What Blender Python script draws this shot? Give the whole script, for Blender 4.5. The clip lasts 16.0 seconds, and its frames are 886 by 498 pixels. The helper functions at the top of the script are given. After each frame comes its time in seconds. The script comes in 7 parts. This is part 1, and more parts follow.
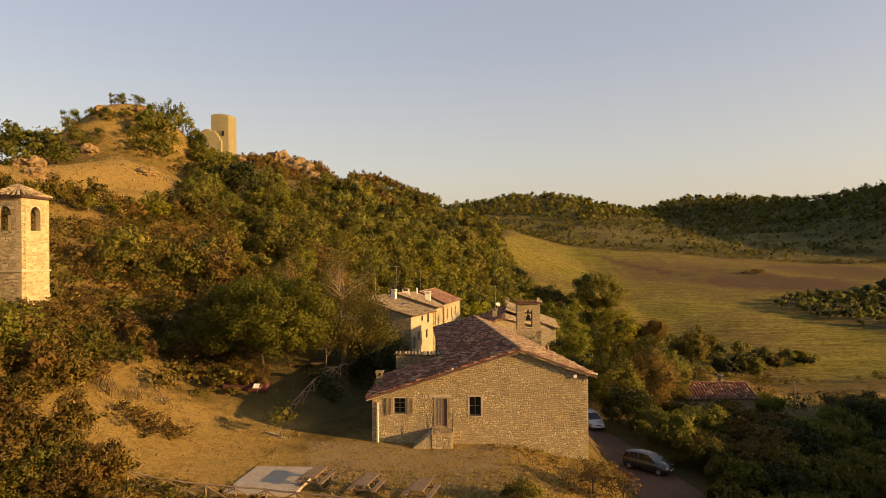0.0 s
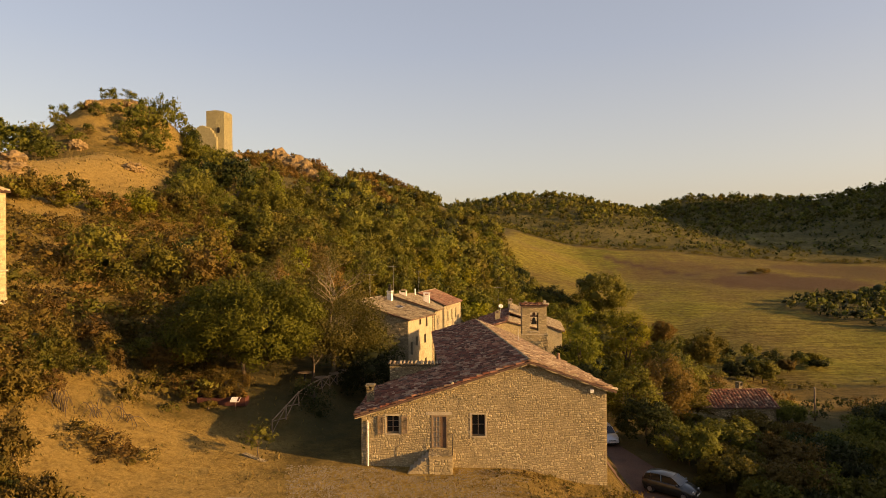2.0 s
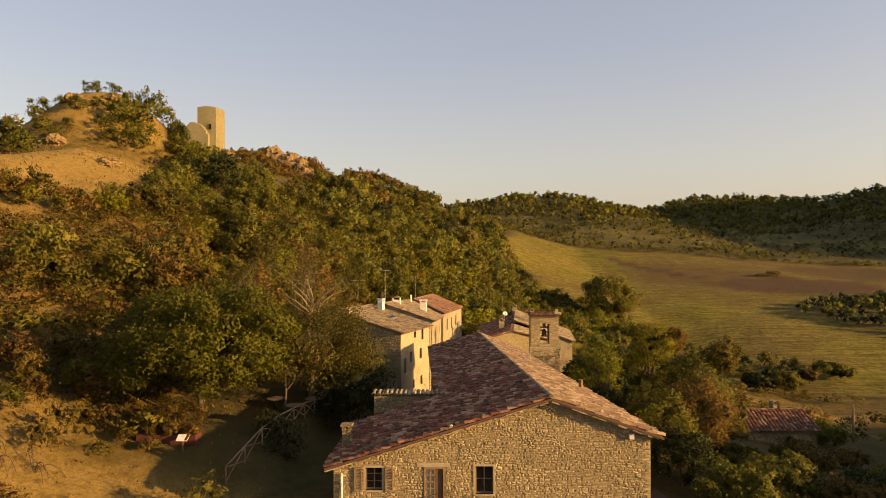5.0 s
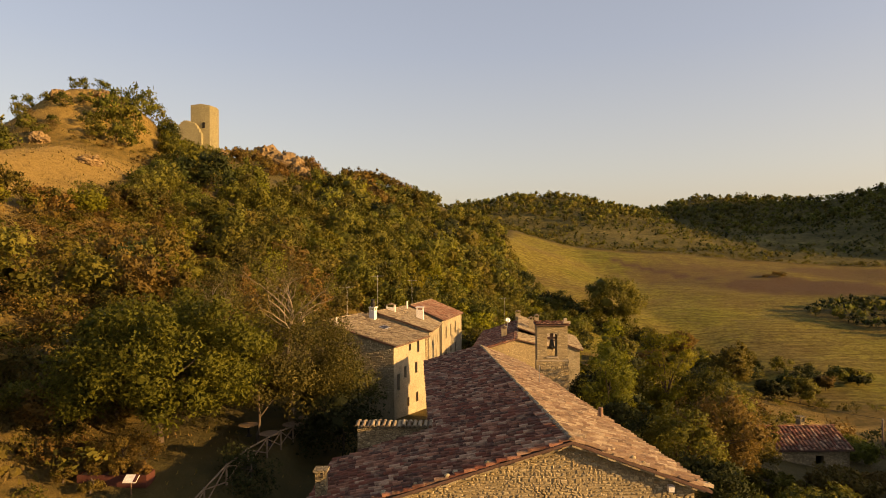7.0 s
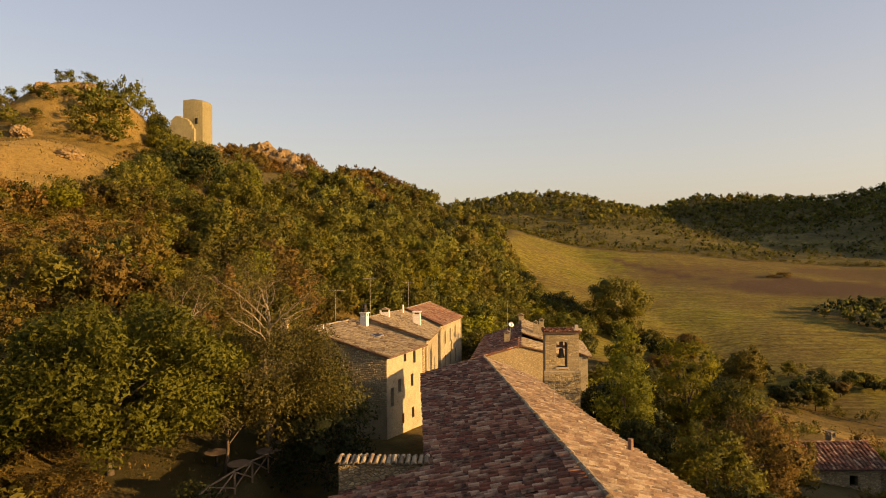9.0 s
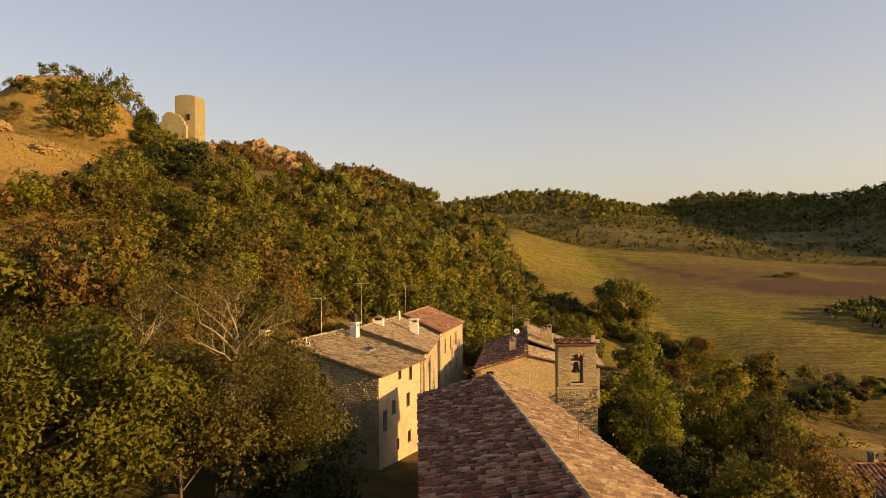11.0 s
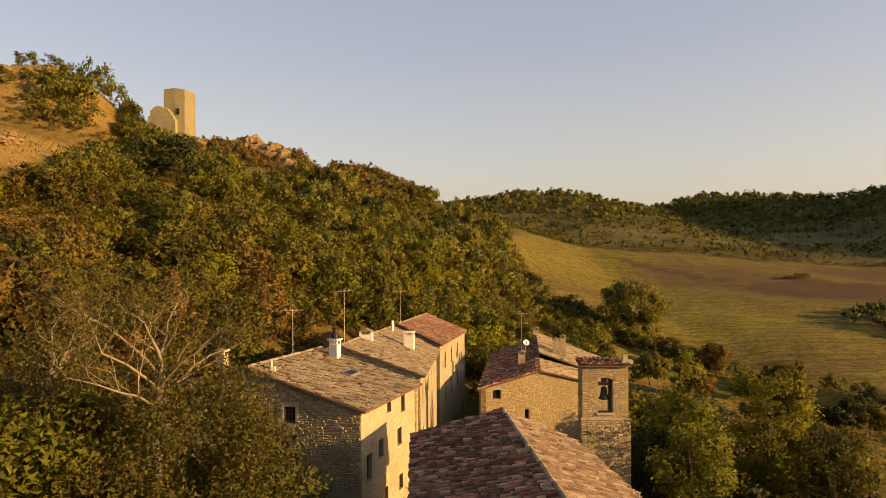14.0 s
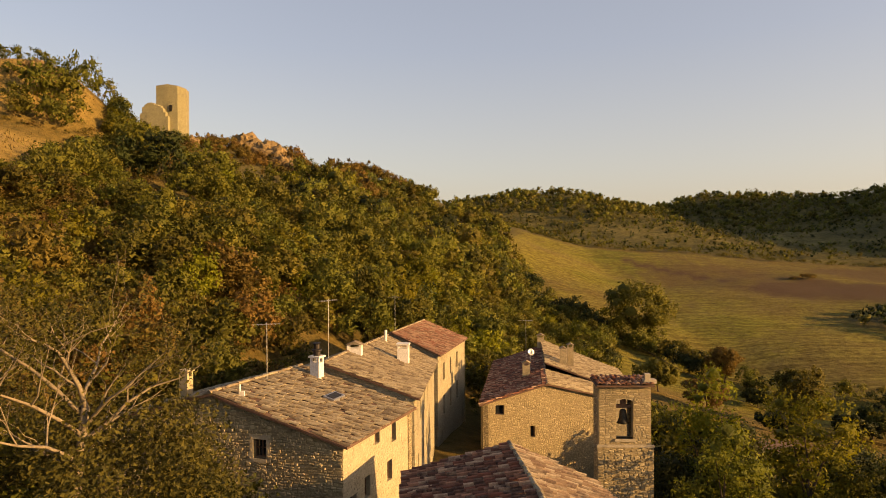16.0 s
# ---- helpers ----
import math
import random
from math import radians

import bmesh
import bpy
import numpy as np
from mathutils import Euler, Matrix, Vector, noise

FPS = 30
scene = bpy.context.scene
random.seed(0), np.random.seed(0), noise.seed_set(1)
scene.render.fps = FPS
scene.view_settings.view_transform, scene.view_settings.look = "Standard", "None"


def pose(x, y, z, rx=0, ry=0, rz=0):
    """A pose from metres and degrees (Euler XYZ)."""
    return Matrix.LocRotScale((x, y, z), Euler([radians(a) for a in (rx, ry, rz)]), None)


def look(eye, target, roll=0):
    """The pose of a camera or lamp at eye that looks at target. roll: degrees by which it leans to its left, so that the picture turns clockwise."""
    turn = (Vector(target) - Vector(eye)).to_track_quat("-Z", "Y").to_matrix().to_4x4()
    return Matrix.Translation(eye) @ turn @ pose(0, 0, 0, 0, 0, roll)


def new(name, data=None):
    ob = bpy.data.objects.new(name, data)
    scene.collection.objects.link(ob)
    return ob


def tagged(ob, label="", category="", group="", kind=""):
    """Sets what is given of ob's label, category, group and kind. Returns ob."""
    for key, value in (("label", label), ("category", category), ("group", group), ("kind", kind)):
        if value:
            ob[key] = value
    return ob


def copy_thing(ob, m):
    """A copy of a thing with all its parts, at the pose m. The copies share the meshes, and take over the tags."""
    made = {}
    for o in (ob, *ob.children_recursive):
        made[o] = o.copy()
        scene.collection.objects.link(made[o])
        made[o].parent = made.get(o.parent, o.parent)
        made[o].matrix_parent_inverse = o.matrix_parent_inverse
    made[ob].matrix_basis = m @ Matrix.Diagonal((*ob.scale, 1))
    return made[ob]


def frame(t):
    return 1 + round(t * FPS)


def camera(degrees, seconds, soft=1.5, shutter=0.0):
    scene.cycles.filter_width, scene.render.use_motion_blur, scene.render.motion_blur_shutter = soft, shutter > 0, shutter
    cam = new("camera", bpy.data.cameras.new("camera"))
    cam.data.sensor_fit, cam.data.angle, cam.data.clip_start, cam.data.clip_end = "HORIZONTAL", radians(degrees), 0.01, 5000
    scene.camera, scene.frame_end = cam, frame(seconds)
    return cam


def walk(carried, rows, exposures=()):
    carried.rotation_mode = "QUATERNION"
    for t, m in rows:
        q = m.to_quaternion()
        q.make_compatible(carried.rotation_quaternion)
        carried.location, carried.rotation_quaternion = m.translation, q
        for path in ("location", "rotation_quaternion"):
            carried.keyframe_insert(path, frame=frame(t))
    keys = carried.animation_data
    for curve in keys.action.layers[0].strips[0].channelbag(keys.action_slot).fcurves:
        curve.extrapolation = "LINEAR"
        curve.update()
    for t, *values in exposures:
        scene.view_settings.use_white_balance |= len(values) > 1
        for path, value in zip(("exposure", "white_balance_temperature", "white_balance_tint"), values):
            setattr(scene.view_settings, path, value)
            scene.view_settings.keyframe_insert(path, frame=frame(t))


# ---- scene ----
cam = camera(71.0, 16.0, soft=0.8)
PATH = [
    (0, (1.344, 0.128, 14.176), (1.288, 2.127, 14.175), -0.4),
    (0.5, (1.354, 1.44, 14.183), (1.296, 3.439, 14.181), -0.4),
    (1, (1.345, 2.676, 14.134), (1.287, 4.675, 14.132), -0.4),
    (1.5, (1.309, 4.038, 14.081), (1.251, 6.038, 14.079), -0.4),
    (2, (1.306, 5.359, 14.044), (1.248, 7.359, 14.042), -0.4),
    (2.5, (1.288, 6.725, 13.971), (1.23, 8.724, 13.972), -0.4),
    (3, (1.264, 8.111, 13.923), (1.204, 10.11, 13.924), -0.4),
    (3.5, (1.2, 9.599, 13.894), (1.141, 11.598, 13.896), -0.3),
    (4, (1.22, 11.098, 13.948), (1.161, 13.097, 13.949), -0.3),
    (6.5, (1.309, 18.355, 14.398), (1.25, 20.354, 14.401), -0.3),
    (7, (1.334, 19.756, 14.426), (1.274, 21.755, 14.429), -0.4),
    (7.5, (1.341, 21.213, 14.377), (1.282, 23.212, 14.382), -0.3),
    (8, (1.281, 22.652, 14.361), (1.222, 24.651, 14.365), -0.3),
    (8.5, (1.222, 23.828, 14.429), (1.164, 25.827, 14.431), -0.4),
    (9, (1.147, 25.23, 14.455), (1.091, 27.23, 14.456), -0.3),
    (11.5, (0.868, 32.845, 14.687), (0.814, 34.844, 14.684), -0.4),
    (12, (0.795, 34.386, 14.644), (0.742, 36.385, 14.642), -0.3),
    (12.5, (0.773, 35.786, 14.628), (0.718, 37.786, 14.626), -0.3),
    (13, (0.702, 37.137, 14.622), (0.649, 39.136, 14.621), -0.2),
    (13.5, (0.686, 38.528, 14.645), (0.634, 40.528, 14.643), -0.2),
    (14, (0.696, 39.822, 14.682), (0.642, 41.821, 14.68), -0.3),
    (14.5, (0.671, 41.145, 14.713), (0.618, 43.144, 14.712), -0.2),
    (15, (0.705, 42.406, 14.792), (0.652, 44.405, 14.791), -0.2),
    (15.5, (0.648, 43.596, 14.887), (0.597, 45.596, 14.883), -0.1),
    (16, (0.699, 44.642, 14.937), (0.646, 46.641, 14.933), -0.3),
]
walk(cam, [(t, look(eye, target, roll)) for t, eye, target, roll in PATH], [(0, 1.0, 8300, 25)])

# ---------------------------------------------------------------- world and sun
SUN_DIR = Vector((0.94, -0.31, 0.207)).normalized()
HAZE = [(0.59, 0.60, 0.50), (0.485, 0.575, 0.60), (0.35, 0.475, 0.64), (0.17, 0.26, 0.42)]
HAZE_GAIN = 4.6
world = bpy.data.worlds.new("evening_sky")
scene.world = world
world.use_nodes = True
wn, wl = world.node_tree.nodes, world.node_tree.links
wn.clear()
sky = wn.new("ShaderNodeTexSky")
sky.sky_type = "NISHITA"
sky.sun_disc = False
sky.sun_elevation = math.asin(SUN_DIR.z)
sky.sun_rotation = math.atan2(SUN_DIR.x, SUN_DIR.y)
sky.altitude = 400
sky.air_density, sky.dust_density, sky.ozone_density = 1.0, 4.0, 1.0
bg = wn.new("ShaderNodeBackground")
bg.inputs["Strength"].default_value = 0.122
wo = wn.new("ShaderNodeOutputWorld")
# thin even haze: warm at the horizon, grey-blue overhead
coord = wn.new("ShaderNodeTexCoord")
split = wn.new("ShaderNodeSeparateXYZ")
wl.new(coord.outputs["Generated"], split.inputs[0])
veil = wn.new("ShaderNodeValToRGB")
for k, (at, col) in enumerate(((0.0, HAZE[0]), (0.12, HAZE[1]), (0.30, HAZE[2]), (1.0, HAZE[3]))):
    e = veil.color_ramp.elements[k] if k < 2 else veil.color_ramp.elements.new(at)
    e.position, e.color = at, (*col, 1)
wl.new(split.outputs[2], veil.inputs[0])
gain = wn.new("ShaderNodeVectorMath")
gain.operation = "SCALE"
gain.inputs["Scale"].default_value = HAZE_GAIN
wl.new(veil.outputs[0], gain.inputs[0])
blend = wn.new("ShaderNodeMix")
blend.data_type = "RGBA"
blend.inputs[0].default_value = 0.56
wl.new(sky.outputs[0], blend.inputs[6])
wl.new(gain.outputs[0], blend.inputs[7])
wl.new(blend.outputs[2], bg.inputs[0])
wl.new(bg.outputs[0], wo.inputs[0])

sun_data = bpy.data.lights.new("sun", "SUN")
sun_data.energy, sun_data.angle = 5.0, radians(0.5)
sun_data.color = (1.0, 0.69, 0.31)
sun = new("sun", sun_data)
sun.matrix_world = look(SUN_DIR * 200, (0, 0, 0))

# ---------------------------------------------------------------- materials


def node_mat(name):
    m = bpy.data.materials.new(name)
    m.use_nodes = True
    nt = m.node_tree
    return m, nt, nt.nodes["Principled BSDF"]


def ramp_of(nt, cols):
    r = nt.nodes.new("ShaderNodeValToRGB")
    el = r.color_ramp.elements
    while len(el) < len(cols):
        el.new(0.5)
    for i, c in enumerate(cols):
        el[i].position = i / (len(cols) - 1)
        el[i].color = (*c, 1)
    return r


def mixer(nt, kind, fac, a, b):
    """Mix two colours (sockets or tuples) by fac (socket or number)."""
    n = nt.nodes.new("ShaderNodeMix")
    n.data_type, n.blend_type = "RGBA", kind
    for sock, v in ((n.inputs[0], fac), (n.inputs[6], a), (n.inputs[7], b)):
        if hasattr(v, "links"):
            nt.links.new(v, sock)
        elif isinstance(v, tuple):
            sock.default_value = (*v, 1)
        else:
            sock.default_value = v
    return n.outputs[2]


def noise_tex(nt, scale, detail=4, rough=0.55, vec=None, stretch=None):
    n = nt.nodes.new("ShaderNodeTexNoise")
    n.inputs["Scale"].default_value = scale
    n.inputs["Detail"].default_value = detail
    n.inputs["Roughness"].default_value = rough
    if vec is None:
        vec = nt.nodes.new("ShaderNodeNewGeometry").outputs["Position"]
    if stretch:
        mp = nt.nodes.new("ShaderNodeMapping")
        mp.inputs["Scale"].default_value = stretch
        nt.links.new(vec, mp.inputs[0])
        vec = mp.outputs[0]
    nt.links.new(vec, n.inputs["Vector"])
    return n.outputs[0]


def bump_on(nt, bsdf, height, strength=0.4, dist=0.03):
    b = nt.nodes.new("ShaderNodeBump")
    b.inputs["Strength"].default_value = strength
    b.inputs["Distance"].default_value = dist
    nt.links.new(height, b.inputs["Height"])
    nt.links.new(b.outputs[0], bsdf.inputs["Normal"])


def contrast(nt, sock, lo, hi):
    n = nt.nodes.new("ShaderNodeMapRange")
    n.inputs[1].default_value, n.inputs[2].default_value = lo, hi
    nt.links.new(sock, n.inputs[0])
    return n.outputs[0]


def varied(name, cols, scale=1.5, rough=0.85, bump=0.4, grain=14.0, island=False, obj_random=False, metal=0.0, spread=0.6, stains=(0.08, 0.07, 0.05), stain=0.35, dist=0.03):
    """A weathered matt surface: a ramp of colours by piece or by noise, grain and stains at two sizes."""
    m, nt, b = node_mat(name)
    r = ramp_of(nt, cols)
    big = noise_tex(nt, scale, 5)
    fine = noise_tex(nt, grain, 6, 0.65)
    pick = contrast(nt, big, 0.5 - spread / 2, 0.5 + spread / 2)
    if island or obj_random:
        if island:
            rnd = nt.nodes.new("ShaderNodeNewGeometry").outputs["Random Per Island"]
        else:
            rnd = nt.nodes.new("ShaderNodeObjectInfo").outputs["Random"]
        mx = nt.nodes.new("ShaderNodeMix")
        mx.inputs[0].default_value = 0.30
        nt.links.new(rnd, mx.inputs[2])
        nt.links.new(pick, mx.inputs[3])
        pick = mx.outputs[0]
    nt.links.new(pick, r.inputs[0])
    c = mixer(nt, "MULTIPLY", contrast(nt, fine, 0.35, 0.75), r.outputs[0], (0.62, 0.6, 0.57))
    c = mixer(nt, "MIX", contrast(nt, noise_tex(nt, scale * 0.37, 6, 0.7), 0.56, 0.80), c, stains) if stain > 0 else c
    nt.links.new(c, b.inputs["Base Color"])
    b.inputs["Roughness"].default_value = rough
    b.inputs["Metallic"].default_value = metal
    b.inputs["Specular IOR Level"].default_value = 0.25
    bump_on(nt, b, fine, bump, dist)
    return m


def leaf_mat(name, cols, trans=0.42, bump=0.7):
    m, nt, b = node_mat(name)
    r = ramp_of(nt, cols)
    geo = nt.nodes.new("ShaderNodeNewGeometry")
    mx = nt.nodes.new("ShaderNodeMix")
    mx.inputs[0].default_value = 0.4
    nt.links.new(geo.outputs["Random Per Island"], mx.inputs[2])
    nt.links.new(contrast(nt, noise_tex(nt, 0.35, 3), 0.28, 0.72), mx.inputs[3])
    nt.links.new(mx.outputs[0], r.inputs[0])
    oi = nt.nodes.new("ShaderNodeAttribute")
    oi.attribute_name = "tint"
    hs = nt.nodes.new("ShaderNodeHueSaturation")
    mr = nt.nodes.new("ShaderNodeMapRange")
    mr.inputs[3].default_value, mr.inputs[4].default_value = 0.66, 1.34
    hue = nt.nodes.new("ShaderNodeMapRange")
    hue.inputs[3].default_value, hue.inputs[4].default_value = 0.515, 0.48
    wrap = nt.nodes.new("ShaderNodeMath")
    wrap.operation = "FRACT"
    seven = nt.nodes.new("ShaderNodeMath")
    seven.operation = "MULTIPLY"
    seven.inputs[1].default_value = 7.3
    nt.links.new(oi.outputs["Fac"], seven.inputs[0])
    nt.links.new(seven.outputs[0], wrap.inputs[0])
    nt.links.new(wrap.outputs[0], hue.inputs[0])
    nt.links.new(hue.outputs[0], hs.inputs["Hue"])
    nt.links.new(oi.outputs["Fac"], mr.inputs[0])
    nt.links.new(mr.outputs[0], hs.inputs["Value"])
    nt.links.new(r.outputs[0], hs.inputs["Color"])
    # hollows of the tuft noise are darkened: shade put into the leaf colour
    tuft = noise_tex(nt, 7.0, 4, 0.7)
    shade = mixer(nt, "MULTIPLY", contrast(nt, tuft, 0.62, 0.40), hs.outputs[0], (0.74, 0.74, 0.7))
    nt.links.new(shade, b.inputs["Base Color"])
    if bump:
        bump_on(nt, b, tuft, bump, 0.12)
    b.inputs["Roughness"].default_value = 0.65
    b.inputs["Specular IOR Level"].default_value = 0.2
    t = nt.nodes.new("ShaderNodeBsdfTranslucent")
    nt.links.new(shade, t.inputs[0])
    mix = nt.nodes.new("ShaderNodeMixShader")
    mix.inputs[0].default_value = trans
    nt.links.new(b.outputs[0], mix.inputs[1])
    nt.links.new(t.outputs[0], mix.inputs[2])
    nt.links.new(mix.outputs[0], nt.nodes["Material Output"].inputs[0])
    return m


def rubble(name, cols, joint, size=0.24, flat=1.9):
    """A far rubble wall: uneven stones with recessed joints, grain and damp stains."""
    m, nt, b = node_mat(name)
    pos = nt.nodes.new("ShaderNodeNewGeometry").outputs["Position"]
    warp = nt.nodes.new("ShaderNodeVectorMath")
    warp.operation = "MULTIPLY_ADD"
    nz = nt.nodes.new("ShaderNodeTexNoise")
    nz.inputs["Scale"].default_value = 2.5
    nt.links.new(pos, nz.inputs["Vector"])
    nt.links.new(nz.outputs["Color"], warp.inputs[0])
    warp.inputs[1].default_value = (0.16, 0.16, 0.16)
    nt.links.new(pos, warp.inputs[2])
    mp = nt.nodes.new("ShaderNodeMapping")
    mp.inputs["Scale"].default_value = (1 / size, 1 / size, flat / size)
    nt.links.new(warp.outputs[0], mp.inputs[0])
    cell, edge = nt.nodes.new("ShaderNodeTexVoronoi"), nt.nodes.new("ShaderNodeTexVoronoi")
    edge.feature = "DISTANCE_TO_EDGE"
    for v in (cell, edge):
        v.inputs["Scale"].default_value = 1.0
        nt.links.new(mp.outputs[0], v.inputs["Vector"])
    sep = nt.nodes.new("ShaderNodeSeparateColor")
    nt.links.new(cell.outputs["Color"], sep.inputs[0])
    r = ramp_of(nt, cols)
    nt.links.new(sep.outputs[0], r.inputs[0])
    fine = noise_tex(nt, 9.0, 6, 0.7)
    c = mixer(nt, "MULTIPLY", contrast(nt, fine, 0.35, 0.75), r.outputs[0], (0.66, 0.64, 0.6))
    body = contrast(nt, edge.outputs["Distance"], 0.015, 0.13)
    c = mixer(nt, "MIX", body, joint, c)
    c = mixer(nt, "MIX", contrast(nt, noise_tex(nt, 0.35, 6, 0.7), 0.56, 0.82), c, (0.10, 0.085, 0.055))
    nt.links.new(c, b.inputs["Base Color"])
    b.inputs["Roughness"].default_value = 0.95
    b.inputs["Specular IOR Level"].default_value = 0.2
    h = nt.nodes.new("ShaderNodeMath")
    h.operation = "MULTIPLY_ADD"
    nt.links.new(fine, h.inputs[0])
    h.inputs[1].default_value = 0.5
    nt.links.new(body, h.inputs[2])
    bump_on(nt, b, h.outputs[0], 0.9, 0.05)
    return m


STONES = [(0.21, 0.165, 0.09), (0.37, 0.295, 0.165), (0.29, 0.235, 0.135), (0.46, 0.375, 0.215), (0.25, 0.2, 0.115), (0.50, 0.415, 0.25), (0.34, 0.27, 0.155)]
MIXED_TILES = [(0.10, 0.066, 0.043), (0.31, 0.215, 0.13), (0.19, 0.115, 0.072), (0.46, 0.36, 0.23), (0.15, 0.098, 0.064), (0.37, 0.25, 0.15), (0.25, 0.155, 0.094)]
TILES = [(0.05, 0.022, 0.014), (0.26, 0.088, 0.05), (0.12, 0.05, 0.03), (0.43, 0.20, 0.115), (0.075, 0.036, 0.024), (0.54, 0.34, 0.21), (0.19, 0.07, 0.042)]
PALE_TILES = [(0.10, 0.075, 0.047), (0.29, 0.23, 0.14), (0.40, 0.33, 0.21), (0.165, 0.12, 0.075), (0.345, 0.275, 0.17), (0.21, 0.145, 0.09)]
